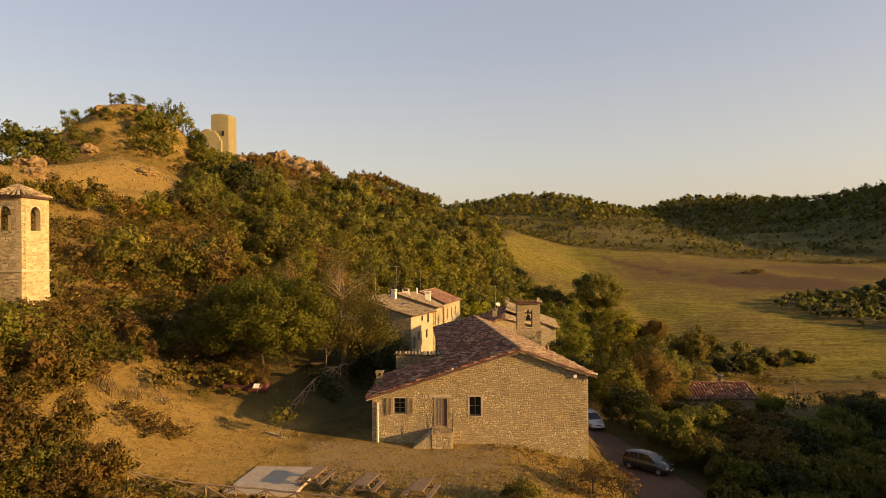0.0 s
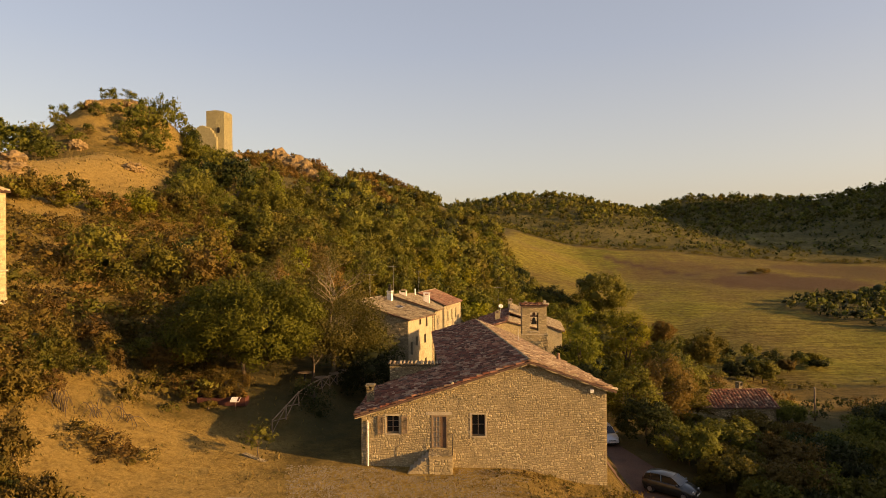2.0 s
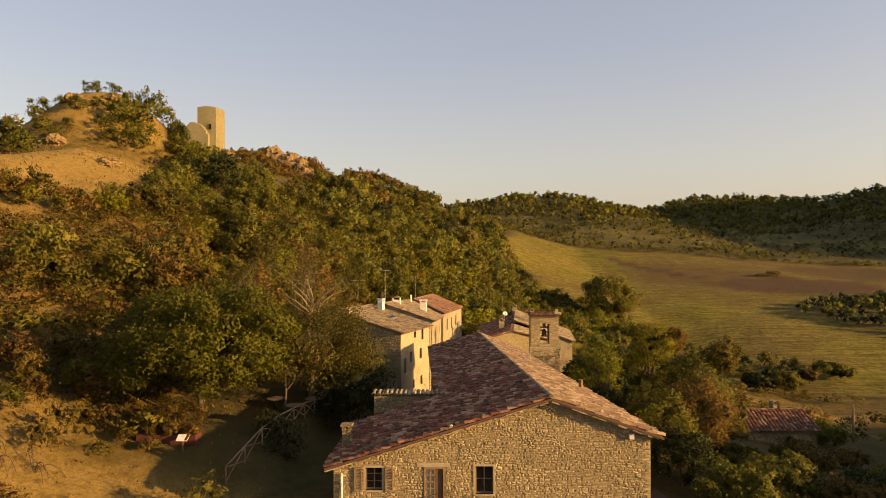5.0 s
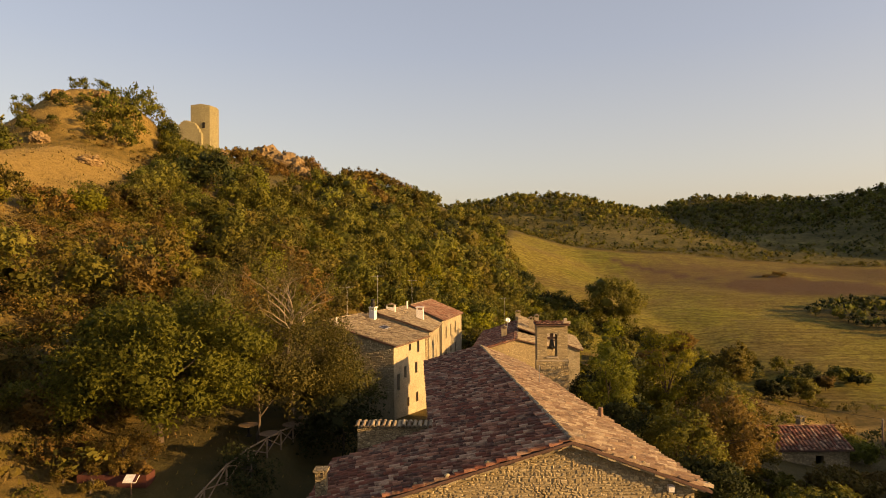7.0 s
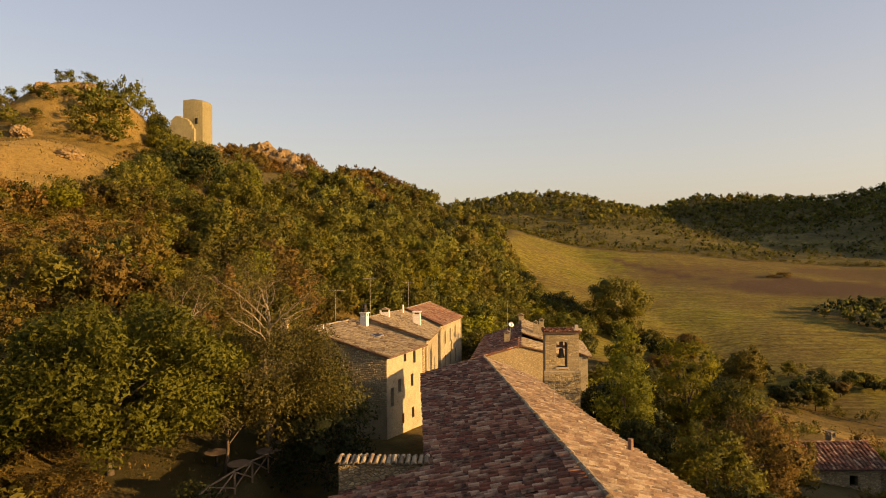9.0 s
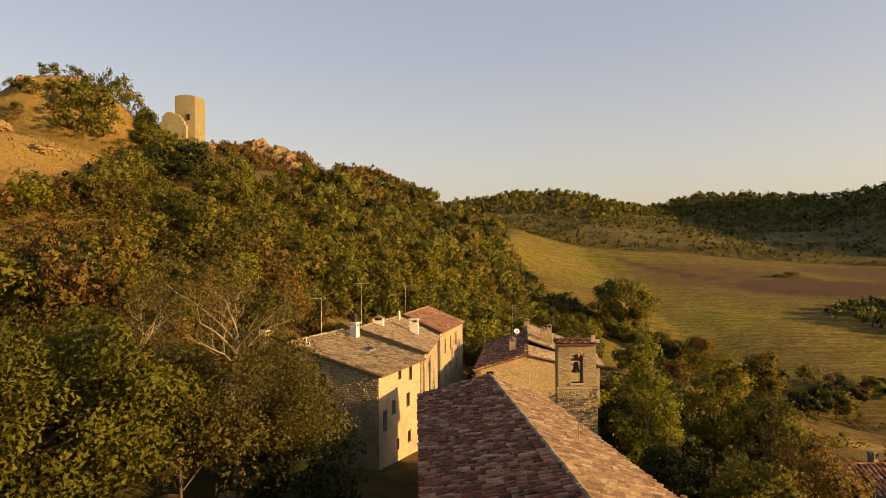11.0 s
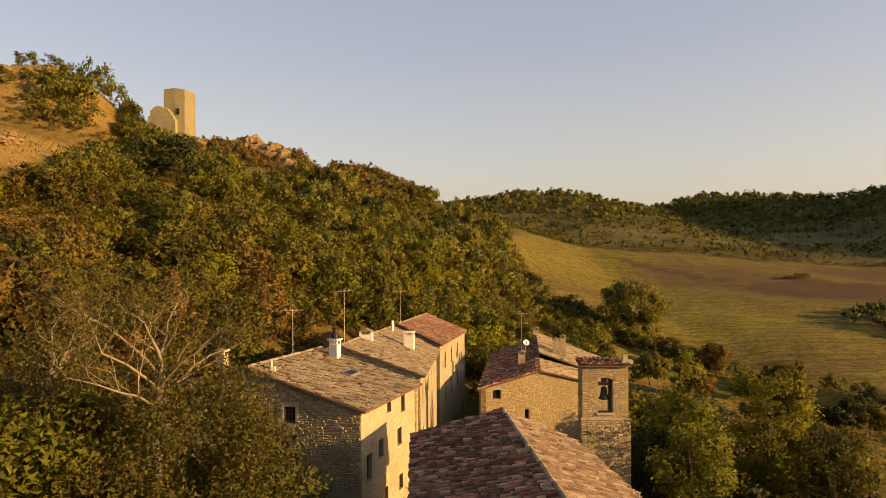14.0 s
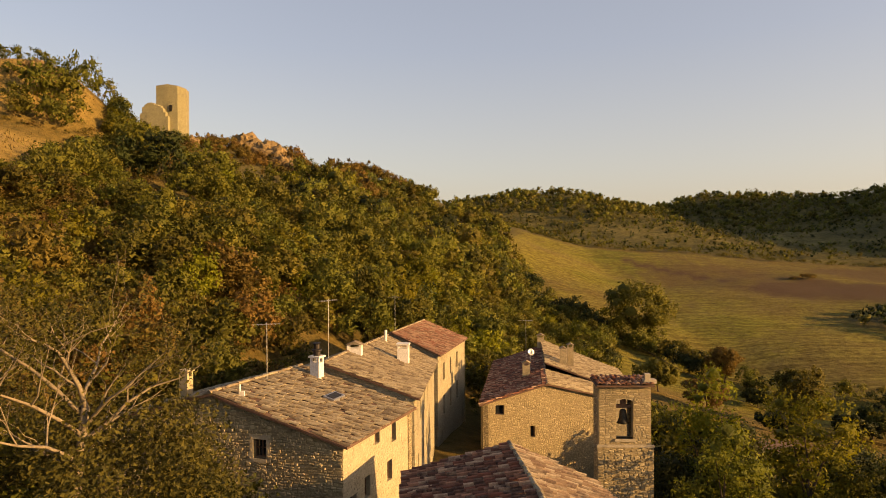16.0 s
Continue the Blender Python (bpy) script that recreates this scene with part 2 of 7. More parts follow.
M = dict(
    tile_mixed=varied("mixed_clay_tile", MIXED_TILES, 1.8, 0.9, 0.4, 16, island=True, stains=(0.11, 0.09, 0.065)),
    tile_mixed_piece=varied("mixed_clay_tile_single", MIXED_TILES, 1.8, 0.9, 0.4, 16, obj_random=True, stains=(0.11, 0.09, 0.065)),
    tile_pale_piece=varied("weathered_clay_tile_single", PALE_TILES, 1.8, 0.9, 0.4, 16, obj_random=True, stains=(0.14, 0.12, 0.09)),
    stone=varied("rubble_stone", STONES, 0.8, 0.9, 0.6, 12, island=True),
    stone_piece=varied("rubble_stone_single", STONES, 0.8, 0.9, 0.6, 12, obj_random=True),
    mortar=varied("lime_mortar", [(0.22, 0.175, 0.10), (0.31, 0.25, 0.145), (0.39, 0.315, 0.19)], 1.2, 0.95, 0.7, 9),
    rubble_wall=rubble("rubble_wall_face", [(0.19, 0.15, 0.085), (0.38, 0.305, 0.175), (0.27, 0.215, 0.125), (0.48, 0.395, 0.235), (0.33, 0.265, 0.155)], (0.17, 0.135, 0.08)),
    pale_rubble=rubble("pale_rubble_face", [(0.30, 0.26, 0.17), (0.47, 0.41, 0.28), (0.38, 0.33, 0.215), (0.43, 0.375, 0.25)], (0.34, 0.295, 0.195), 0.22, 2.0),
    stone_pale=varied("pale_rubble_stone", [(0.26, 0.22, 0.14), (0.43, 0.37, 0.25), (0.34, 0.29, 0.19), (0.48, 0.42, 0.285)], 0.8, 0.9, 0.6, 12, island=True),
    stone_pale_piece=varied("pale_rubble_stone_single", [(0.26, 0.22, 0.14), (0.43, 0.37, 0.25), (0.34, 0.29, 0.19), (0.48, 0.42, 0.285)], 0.8, 0.9, 0.6, 12, obj_random=True),
    pale_mortar=varied("pale_lime_mortar", [(0.33, 0.285, 0.185), (0.43, 0.37, 0.25)], 1.2, 0.95, 0.6, 9),
    plaster=varied("old_plaster", [(0.25, 0.2, 0.12), (0.42, 0.34, 0.205), (0.33, 0.265, 0.16)], 1.3, 0.9, 0.4, 8),
    dressed=varied("dressed_sandstone", [(0.36, 0.31, 0.22), (0.48, 0.41, 0.29)], 1.5, 0.85, 0.4, 20),
    tile=varied("clay_tile", TILES, 1.8, 0.85, 0.4, 16, island=True, stains=(0.15, 0.105, 0.08)),
    tile_piece=varied("clay_tile_single", TILES, 1.8, 0.85, 0.4, 16, obj_random=True, stains=(0.15, 0.105, 0.08)),
    tile_pale=varied("weathered_clay_tile", PALE_TILES, 1.8, 0.9, 0.4, 16, island=True, stains=(0.14, 0.12, 0.09)),
    tile_red=varied("newer_red_tile", [(0.10, 0.05, 0.034), (0.24, 0.105, 0.066), (0.33, 0.21, 0.14), (0.15, 0.08, 0.052), (0.27, 0.145, 0.092)], 1.5, 0.85, 0.35, 16, island=True, stains=(0.2, 0.15, 0.1)),
    underlay=varied("roof_bed", [(0.10, 0.06, 0.045), (0.17, 0.10, 0.07)], 1.5, 0.95, 0.4, 10),
    wood=varied("grey_wood", [(0.16, 0.11, 0.07), (0.27, 0.2, 0.13)], 3.0, 0.8, 0.4, 24),
    shutter=varied("shutter_wood", [(0.22, 0.16, 0.10), (0.30, 0.22, 0.14)], 3.0, 0.7, 0.3, 24),
    brown=varied("brown_timber", [(0.12, 0.07, 0.045), (0.17, 0.1, 0.06)], 3.0, 0.7, 0.3, 24),
    white=varied("white_render", [(0.72, 0.69, 0.62), (0.8, 0.77, 0.7)], 1.0, 0.8, 0.2, 10, stain=0.1),
    iron=varied("dark_iron", [(0.03, 0.03, 0.03), (0.06, 0.05, 0.045)], 4.0, 0.6, 0.2, 20, metal=0.6),
    galv=varied("galvanised_steel", [(0.42, 0.42, 0.42), (0.5, 0.5, 0.5)], 4.0, 0.4, 0.1, 20, metal=0.8),
    bronze=varied("old_bronze", [(0.02, 0.02, 0.016), (0.045, 0.04, 0.028)], 5.0, 0.6, 0.2, 20, metal=0.3),
    bark=varied("bark", [(0.06, 0.045, 0.03), (0.12, 0.09, 0.065)], 2.0, 0.95, 0.8, 14),
    pale_bark=varied("pale_bark", [(0.16, 0.125, 0.08), (0.31, 0.25, 0.17)], 2.0, 0.95, 0.6, 14),
    rock=varied("limestone_rock", [(0.13, 0.088, 0.04), (0.24, 0.165, 0.078), (0.18, 0.125, 0.058)], 0.6, 0.95, 0.9, 3, dist=0.2),
    castle=rubble("castle_masonry", [(0.235, 0.212, 0.118), (0.305, 0.275, 0.155), (0.27, 0.242, 0.135)], (0.21, 0.187, 0.105), 0.5, 1.6),
    concrete=varied("pale_concrete", [(0.33, 0.29, 0.225), (0.43, 0.38, 0.30)], 0.6, 0.9, 0.3, 10),
    cobble=varied("cobblestone", [(0.19, 0.15, 0.088), (0.28, 0.225, 0.14), (0.235, 0.185, 0.115)], 1.0, 0.85, 0.5, 14, island=True),
    cobble_piece=varied("cobblestone_single", [(0.19, 0.15, 0.088), (0.28, 0.225, 0.14), (0.235, 0.185, 0.115)], 1.0, 0.85, 0.5, 14, obj_random=True),
    redpaint=varied("faded_red_paint", [(0.07, 0.024, 0.017), (0.11, 0.038, 0.027)], 2.0, 0.7, 0.2, 14),
    rubber=varied("tyre_rubber", [(0.018, 0.018, 0.018), (0.03, 0.03, 0.03)], 4.0, 0.8, 0.2, 30, stain=0),
)
LEAF = dict(
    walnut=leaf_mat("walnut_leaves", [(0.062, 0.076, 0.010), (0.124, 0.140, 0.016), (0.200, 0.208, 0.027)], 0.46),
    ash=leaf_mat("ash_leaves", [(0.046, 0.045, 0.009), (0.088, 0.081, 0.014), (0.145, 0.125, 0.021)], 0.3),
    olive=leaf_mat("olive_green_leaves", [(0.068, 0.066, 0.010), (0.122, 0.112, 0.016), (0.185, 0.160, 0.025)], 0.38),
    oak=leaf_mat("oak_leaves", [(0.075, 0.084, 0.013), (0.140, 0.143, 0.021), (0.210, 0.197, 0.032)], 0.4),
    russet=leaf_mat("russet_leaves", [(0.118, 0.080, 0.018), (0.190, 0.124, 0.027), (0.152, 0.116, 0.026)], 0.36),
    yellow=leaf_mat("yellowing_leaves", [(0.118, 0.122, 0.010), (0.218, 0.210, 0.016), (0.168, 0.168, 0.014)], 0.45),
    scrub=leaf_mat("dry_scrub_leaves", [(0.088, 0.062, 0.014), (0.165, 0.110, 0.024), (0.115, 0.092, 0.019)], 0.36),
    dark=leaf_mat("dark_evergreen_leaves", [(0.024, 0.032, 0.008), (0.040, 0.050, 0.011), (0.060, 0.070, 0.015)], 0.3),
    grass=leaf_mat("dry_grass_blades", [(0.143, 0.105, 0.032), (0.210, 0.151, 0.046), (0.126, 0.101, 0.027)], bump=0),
)

# ---------------------------------------------------------------- mesh building


class Build:
    """Gathers vertices and faces of one mesh, in world or local metres."""

    def __init__(self):
        self.v, self.f = [], []

    def add(self, vs, fs):
        k = len(self.v)
        self.v.extend(tuple(p) for p in vs)
        self.f.extend(tuple(i + k for i in q) for q in fs)
        return self

    def hexa(self, a, b):
        """A solid between two quads a and b, each four points in the same order."""
        return self.add([*a, *b], [(0, 1, 2, 3), (7, 6, 5, 4), (0, 4, 5, 1), (1, 5, 6, 2), (2, 6, 7, 3), (3, 7, 4, 0)])

    def box(self, x0, x1, y0, y1, z0, z1):
        lo = [(x0, y0, z0), (x0, y1, z0), (x1, y1, z0), (x1, y0, z0)]
        return self.hexa(lo, [(x, y, z1) for x, y, _ in lo])

    def beam(self, a, b, w, h, up=(0, 0, 1)):
        """A bar of section w by h from a to b."""
        a, b = Vector(a), Vector(b)
        d = (b - a).normalized()
        s = d.cross(Vector(up))
        s = (s if s.length > 1e-4 else d.cross(Vector((1, 0, 0)))).normalized()
        u = s.cross(d)
        c = [(-w / 2, -h / 2), (w / 2, -h / 2), (w / 2, h / 2), (-w / 2, h / 2)]
        return self.hexa([a + s * i + u * j for i, j in c], [b + s * i + u * j for i, j in c])

    def tube(self, pts, radii, n=8, cap=True):
        """A round tapering tube through points."""
        pts = [Vector(p) for p in pts]
        k = len(self.v)
        for i, p in enumerate(pts):
            d = (pts[min(i + 1, len(pts) - 1)] - pts[max(i - 1, 0)]).normalized()
            s = d.cross(Vector((0.13, 0.97, 0.2))).normalized()
            u = s.cross(d)
            for j in range(n):
                a = 2 * math.pi * j / n
                self.v.append(tuple(p + (s * math.cos(a) + u * math.sin(a)) * radii[i]))
        for i in range(len(pts) - 1):
            for j in range(n):
                p, q = k + i * n + j, k + i * n + (j + 1) % n
                self.f.append((p, q, q + n, p + n))
        if cap:
            self.f.append(tuple(range(k + n - 1, k - 1, -1)))
            e = k + (len(pts) - 1) * n
            self.f.append(tuple(range(e, e + n)))
        return self

    def lathe(self, profile, n=16, at=(0, 0, 0)):
        """A turned shape from (radius, z) pairs round the z axis."""
        k = len(self.v)
        for r, z in profile:
            for j in range(n):
                a = 2 * math.pi * j / n
                self.v.append((at[0] + r * math.cos(a), at[1] + r * math.sin(a), at[2] + z))
        for i in range(len(profile) - 1):
            for j in range(n):
                p, q = k + i * n + j, k + i * n + (j + 1) % n
                self.f.append((p, q, q + n, p + n))
        return self

    def weld(self):
        """Joins corners that coincide."""
        seen, idx, vs = {}, [], []
        for p in self.v:
            k = tuple(round(c, 4) for c in p)
            if k not in seen:
                seen[k] = len(vs)
                vs.append(p)
            idx.append(seen[k])
        fs, used = [], set()
        for q in self.f:
            q = tuple(idx[i] for i in q)
            key = tuple(sorted(q))
            if len(set(q)) == len(q) and key not in used:
                used.add(key)
                fs.append(q)
        self.v, self.f = vs, fs
        return self

    def mesh(self, name, offset=(0, 0, 0)):
        me = bpy.data.meshes.new(name)
        ox, oy, oz = offset
        me.from_pydata([(x - ox, y - oy, z - oz) for x, y, z in self.v], [], self.f)
        me.update()
        return me


OFFSET = {}


def thing(name, at, label, category, group="", kind=""):
    """A top-level empty at its base."""
    e = new(name)
    e.empty_display_size = 0.3
    e.location = at
    OFFSET[e.name] = Vector(at)
    return tagged(e, label, category, group, kind)


def part(name, b, material, parent, label="", smooth=False, kind=""):
    """One mesh object under a thing or a part."""
    off = OFFSET.get(parent.name, Vector())
    ob = new(name, b.mesh(name, off))
    ob.data.materials.append(material)
    ob.parent = parent
    OFFSET[ob.name] = off
    if smooth:
        ob.data.polygons.foreach_set("use_smooth", [True] * len(ob.data.polygons))
    if label or kind:
        tagged(ob, label=label, kind=kind)
    return ob


def alone(name, b, material, at, label, category, kind="", group="", smooth=False):
    """One mesh that is a whole thing."""
    ob = new(name, b.mesh(name, at))
    ob.location = at
    ob.data.materials.append(material)
    OFFSET[ob.name] = Vector(at)
    if smooth:
        ob.data.polygons.foreach_set("use_smooth", [True] * len(ob.data.polygons))
    return tagged(ob, label, category, group, kind)


# ---------------------------------------------------------------- the lie of the land
def smooth(a, b, x):
    t = np.clip((np.asarray(x, float) - a) / (b - a), 0, 1)
    return t * t * (3 - 2 * t)


SPINE = [(-112, -200, 40), (-108, 88, 41), (-112, 120, 34), (-114, 150, 36), (-104, 177, 46.5), (-97, 215, 47), (-91, 246, 50), (-86, 290, 54.5), (-75, 305, 52), (-67, 318, 46), (-61.5, 328, 42.5), (-55, 337, 49.5), (-46, 342, 49.5), (-37, 343, 47), (-24, 345, 37), (22, 300, 9)]
FAR_MID = [(-260, 560, 60), (-90, 560, 47), (-22, 545, 47), (45, 560, 57), (85, 570, 60), (130, 590, 52), (185, 625, 44), (260, 700, 40)]
FAR_RIGHT = [(150, 760, 36), (190, 690, 41), (222, 650, 55), (238, 640, 62), (300, 640, 61), (350, 630, 59), (400, 600, 68), (480, 560, 90), (700, 500, 120)]
# added hill out of view that keeps the sun off the right-hand slopes
SHADING_HILL = [(520, 400, 112), (508, 500, 126), (600, 480, 140), (760, 420, 150)]


SHOULDER = [(-84, 66, 19), (-77, 104, 27), (-70, 127, 32.5), (-84, 152, 36)]
# added rise out of view, there to shade the low ground on the right
SHADING_RISE = [(66, -120, 13), (78, 10, 13.5), (100, 50, 12), (150, 84, 4)]


def crest(x, y, line, slope):
    """Height of a hill that falls off at a slope on both sides of its crest line."""
    best = np.full(np.shape(x), -1e3)
    for (ax, ay, ah), (bx, by, bh) in zip(line, line[1:]):
        dx, dy = bx - ax, by - ay
        t = np.clip(((x - ax) * dx + (y - ay) * dy) / (dx * dx + dy * dy), 0, 1)
        d = np.hypot(x - ax - t * dx, y - ay - t * dy)
        h = ah + t * (bh - ah) - slope * (np.sqrt(d * d + 16) - 4)
        best = np.maximum(best, h)
    return best


def soft_max(a, b, k):
    return 0.5 * (a + b + np.sqrt((a - b) ** 2 + k * k))


def waves(x, y):
    """Gentle unevenness at three sizes."""
    return (0.5 * np.sin(x * 0.11 + 1.3 * np.sin(y * 0.07)) * np.sin(y * 0.09 + 0.7 * np.sin(x * 0.05))
            + 0.18 * np.sin(x * 0.43 + y * 0.31) * np.sin(y * 0.37 - x * 0.21)
            + 0.06 * np.sin(x * 1.7 + 2 * np.sin(y * 0.9)) * np.sin(y * 1.5))


def land(x, y):
    x, y = np.asarray(x, float), np.asarray(y, float)
    z = -1.0 * smooth(4, 10, x) - 3.2 * smooth(10.4, 14, x)
    z = z - 0.22 * np.clip(x - 20, 0, 45)
    z = z - 6 * smooth(64, 120, y) * (1 - 0.8 * smooth(14, 32, x))
    z = z + 0.09 * np.clip(y - 150, 0, 240) + 0.05 * np.clip(y - 390, 0, 260)
    z = z - 0.05 * np.clip(x - 150, 0, 120) * (1 - smooth(330, 420, y))
    # the field leans: its top rises to the west and sinks to the east
    z = z + (11.0 - 0.075 * np.clip(x - 30, 0, 150)) * smooth(300, 382, y) * smooth(8, 26, x) * (1 - smooth(420, 520, y))
    z = z + 11 * np.exp(-((x - 232) / 45) ** 2 - ((y - 476) / 40) ** 2)
    z = soft_max(z, crest(x, y, SPINE, 0.46), 2.0) - 0.25
    z = soft_max(z, crest(x, y, SHOULDER, 0.56), 3.0)
    z = soft_max(z, crest(x, y, SHADING_RISE, 0.5), 3.0)
    z = z + 1.7 * smooth(-8.3, -10.2, x) * smooth(47, 53, y) * (1 - smooth(70, 78, y)) * (1 - smooth(-15, -22, x))
    z = soft_max(z, crest(x, y, FAR_MID, 0.30), 8.0)
    z = soft_max(z, crest(x, y, FAR_RIGHT, 0.30), 8.0)
    z = soft_max(z, crest(x, y, SHADING_HILL, 0.52), 8.0)
    z = z + 12.0 * np.exp(-((x + 95) ** 2 + (y - 180) ** 2) / 2 / 11 ** 2)
    z = z + 4.5 * np.exp(-((x + 86) ** 2 + (y - 188) ** 2) / 2 / 8 ** 2)
    z = z - 5 * np.exp(-((x - 42) / 30) ** 2 - ((y - 185) / 40) ** 2)
    rough = 1 - (1 - smooth(16, 30, np.abs(x))) * (1 - smooth(90, 120, y))
    return z + waves(x, y) * (0.15 + 0.85 * rough) 


def ground_z(x, y):
    return float(land(x, y))

# ---------------------------------------------------------------- ground
def stretched(lo, hi, n, s, mid):
    u = np.linspace(math.asinh((lo - mid) / s), math.asinh((hi - mid) / s), n)
    return mid + s * np.sinh(u)


def ground_material():
    m, nt, b = node_mat("dry_land")
    att = nt.nodes.new("ShaderNodeVertexColor")
    att.layer_name = "cover"
    sep = nt.nodes.new("ShaderNodeSeparateColor")
    nt.links.new(att.outputs["Color"], sep.inputs[0])
    att2 = nt.nodes.new("ShaderNodeVertexColor")
    att2.layer_name = "tilled"
    sep2 = nt.nodes.new("ShaderNodeSeparateColor")
    nt.links.new(att2.outputs["Color"], sep2.inputs[0])
    big, mid, fine = noise_tex(nt, 0.05, 6, 0.6), noise_tex(nt, 0.6, 6, 0.65), noise_tex(nt, 5.0, 6, 0.7)
    # brown and green rough pasture
    r = ramp_of(nt, [(0.07, 0.062, 0.018), (0.125, 0.092, 0.028), (0.175, 0.122, 0.037), (0.215, 0.152, 0.05)])
    nt.links.new(contrast(nt, mid, 0.28, 0.72), r.inputs[0])
    base = mixer(nt, "MULTIPLY", contrast(nt, fine, 0.3, 0.8), r.outputs[0], (0.6, 0.58, 0.52))
    # bare sandy earth
    rs = ramp_of(nt, [(0.22, 0.15, 0.046), (0.34, 0.235, 0.076), (0.28, 0.20, 0.068)])
    nt.links.new(contrast(nt, mid, 0.3, 0.7), rs.inputs[0])
    sand = mixer(nt, "MULTIPLY", contrast(nt, fine, 0.4, 0.7), rs.outputs[0], (0.62, 0.58, 0.5))
    sand = mixer(nt, "MULTIPLY", contrast(nt, noise_tex(nt, 1.7, 7, 0.75), 0.5, 0.68), sand, (0.55, 0.5, 0.42))
    # mown field with faint drill rows
    rf = ramp_of(nt, [(0.145, 0.148, 0.022), (0.215, 0.188, 0.034), (0.20, 0.16, 0.039), (0.165, 0.115, 0.038)])
    nt.links.new(contrast(nt, noise_tex(nt, 0.022, 8, 0.68), 0.32, 0.70), rf.inputs[0])
    rows = noise_tex(nt, 0.75, 4, 0.7, stretch=(0.10, 1.0, 1.0))
    field = mixer(nt, "MULTIPLY", contrast(nt, rows, 0.40, 0.64), rf.outputs[0], (0.54, 0.51, 0.46))
    field = mixer(nt, "MULTIPLY", contrast(nt, noise_tex(nt, 0.7, 8, 0.8), 0.44, 0.60), field, (0.5, 0.47, 0.42))
    field = mixer(nt, "MIX", contrast(nt, noise_tex(nt, 0.16, 5, 0.7), 0.58, 0.78), field, (0.14, 0.105, 0.042))
    # bare ploughed strips
    field = mixer(nt, "MIX", sep2.outputs[0], field, mixer(nt, "MIX", rows, (0.045, 0.025, 0.014), (0.09, 0.054, 0.032)))
    # patchy pasture and heath of the far hills
    rh = ramp_of(nt, [(0.045, 0.042, 0.013), (0.085, 0.075, 0.022), (0.13, 0.11, 0.036), (0.20, 0.165, 0.06)])
    nt.links.new(contrast(nt, noise_tex(nt, 0.03, 7, 0.68), 0.32, 0.72), rh.inputs[0])
    heath = mixer(nt, "MULTIPLY", contrast(nt, noise_tex(nt, 0.35, 6, 0.7), 0.4, 0.65), rh.outputs[0], (0.5, 0.5, 0.45))
    # dark wooded floor, laid on the shaded terrace beside the lane too
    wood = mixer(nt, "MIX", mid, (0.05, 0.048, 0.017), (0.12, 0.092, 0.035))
    c = mixer(nt, "MIX", sep.outputs[0], base, sand)
    c = mixer(nt, "MIX", sep.outputs[1], c, field)
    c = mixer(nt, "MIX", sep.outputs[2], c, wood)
    c = mixer(nt, "MIX", sep2.outputs[1], c, heath)
    nt.links.new(c, b.inputs["Base Color"])
    b.inputs["Roughness"].default_value = 0.95
    b.inputs["Specular IOR Level"].default_value = 0.1
    bump_on(nt, b, noise_tex(nt, 1.8, 9, 0.75), 1.0, 0.4)
    return m


def blot(x, y, cx, cy, rx, ry, wob=0.25):
    """A soft patch with an uneven rim, 1 inside and 0 outside."""
    d = np.hypot((x - cx) / rx, (y - cy) / ry)
    d = d + wob * np.sin(x * 0.9 + np.sin(y * 0.7)) * np.sin(y * 0.8) * 0.6 + wob * 0.5 * np.sin(x * 2.3) * np.sin(y * 2.1)
    return 1 - smooth(0.8, 1.15, d)


def field_mask(x, y):
    edge = 372 - 0.10 * (x - 60)
    left = 14
    near = 120 + 12 * np.sin(x * 0.02) + 26 * (1 - smooth(38, 60, x))
    return smooth(left, left + 8, x) * (1 - smooth(edge, edge + 6, y)) * smooth(near, near + 12, y)


def sand_mask(x, y):
    s = blot(x, y, -17.5, 40, 8.5, 8.5)
    s = np.maximum(s, 0.8 * blot(x, y, -13.5, 46.5, 3.5, 2.6))
    s = np.maximum(s, 0.8 * blot(x, y, 0, 37, 13, 10))
    s = np.maximum(s, 0.8 * blot(x, y, -26, 47, 5, 6))
    s = np.maximum(s, 0.85 * blot(x, y, -72, 127, 17, 34))
    s = np.maximum(s, 0.6 * blot(x, y, -60, 90, 10, 12))
    s = np.maximum(s, 0.33 * blot(x, y, -42, 84, 22, 30))
    s = np.maximum(s, 0.8 * blot(x, y, -95, 177, 15, 14))
    s = np.maximum(s, 0.9 * blot(x, y, 68, 121, 18, 3.0, 0.1))
    s = np.maximum(s, 0.8 * blot(x, y, 60, 108, 8, 2.2, 0.1))
    return s


def strip(x, y, a, b, w):
    """A soft band along the line from a to b."""
    dx, dy = b[0] - a[0], b[1] - a[1]
    t = np.clip(((x - a[0]) * dx + (y - a[1]) * dy) / (dx * dx + dy * dy), 0, 1)
    d = np.hypot(x - a[0] - t * dx, y - a[1] - t * dy) / w
    return 1 - smooth(0.5, 1.2, d + 0.2 * np.sin(x * 0.4) * np.sin(y * 0.3))


def tilled_mask(x, y):
    s = 1.0 * strip(x, y, (82, 345), (112, 306), 4.5)
    s = np.maximum(s, 0.9 * blot(x, y, 148, 286, 40, 24, 0.25))
    s = np.maximum(s, 0.55 * blot(x, y, 112, 314, 36, 30, 0.3))
    s = np.maximum(s, 0.8 * strip(x, y, (134, 322), (156, 306), 4.0))
    s = np.maximum(s, 0.28 * blot(x, y, 175, 300, 100, 85, 0.3))
    return np.maximum(s, 0.75 * blot(x, y, 205, 330, 46, 26, 0.2))


def heath_mask(x, y):
    return smooth(376, 392, y + 0.10 * (x - 60)) * smooth(-70, -20, x)


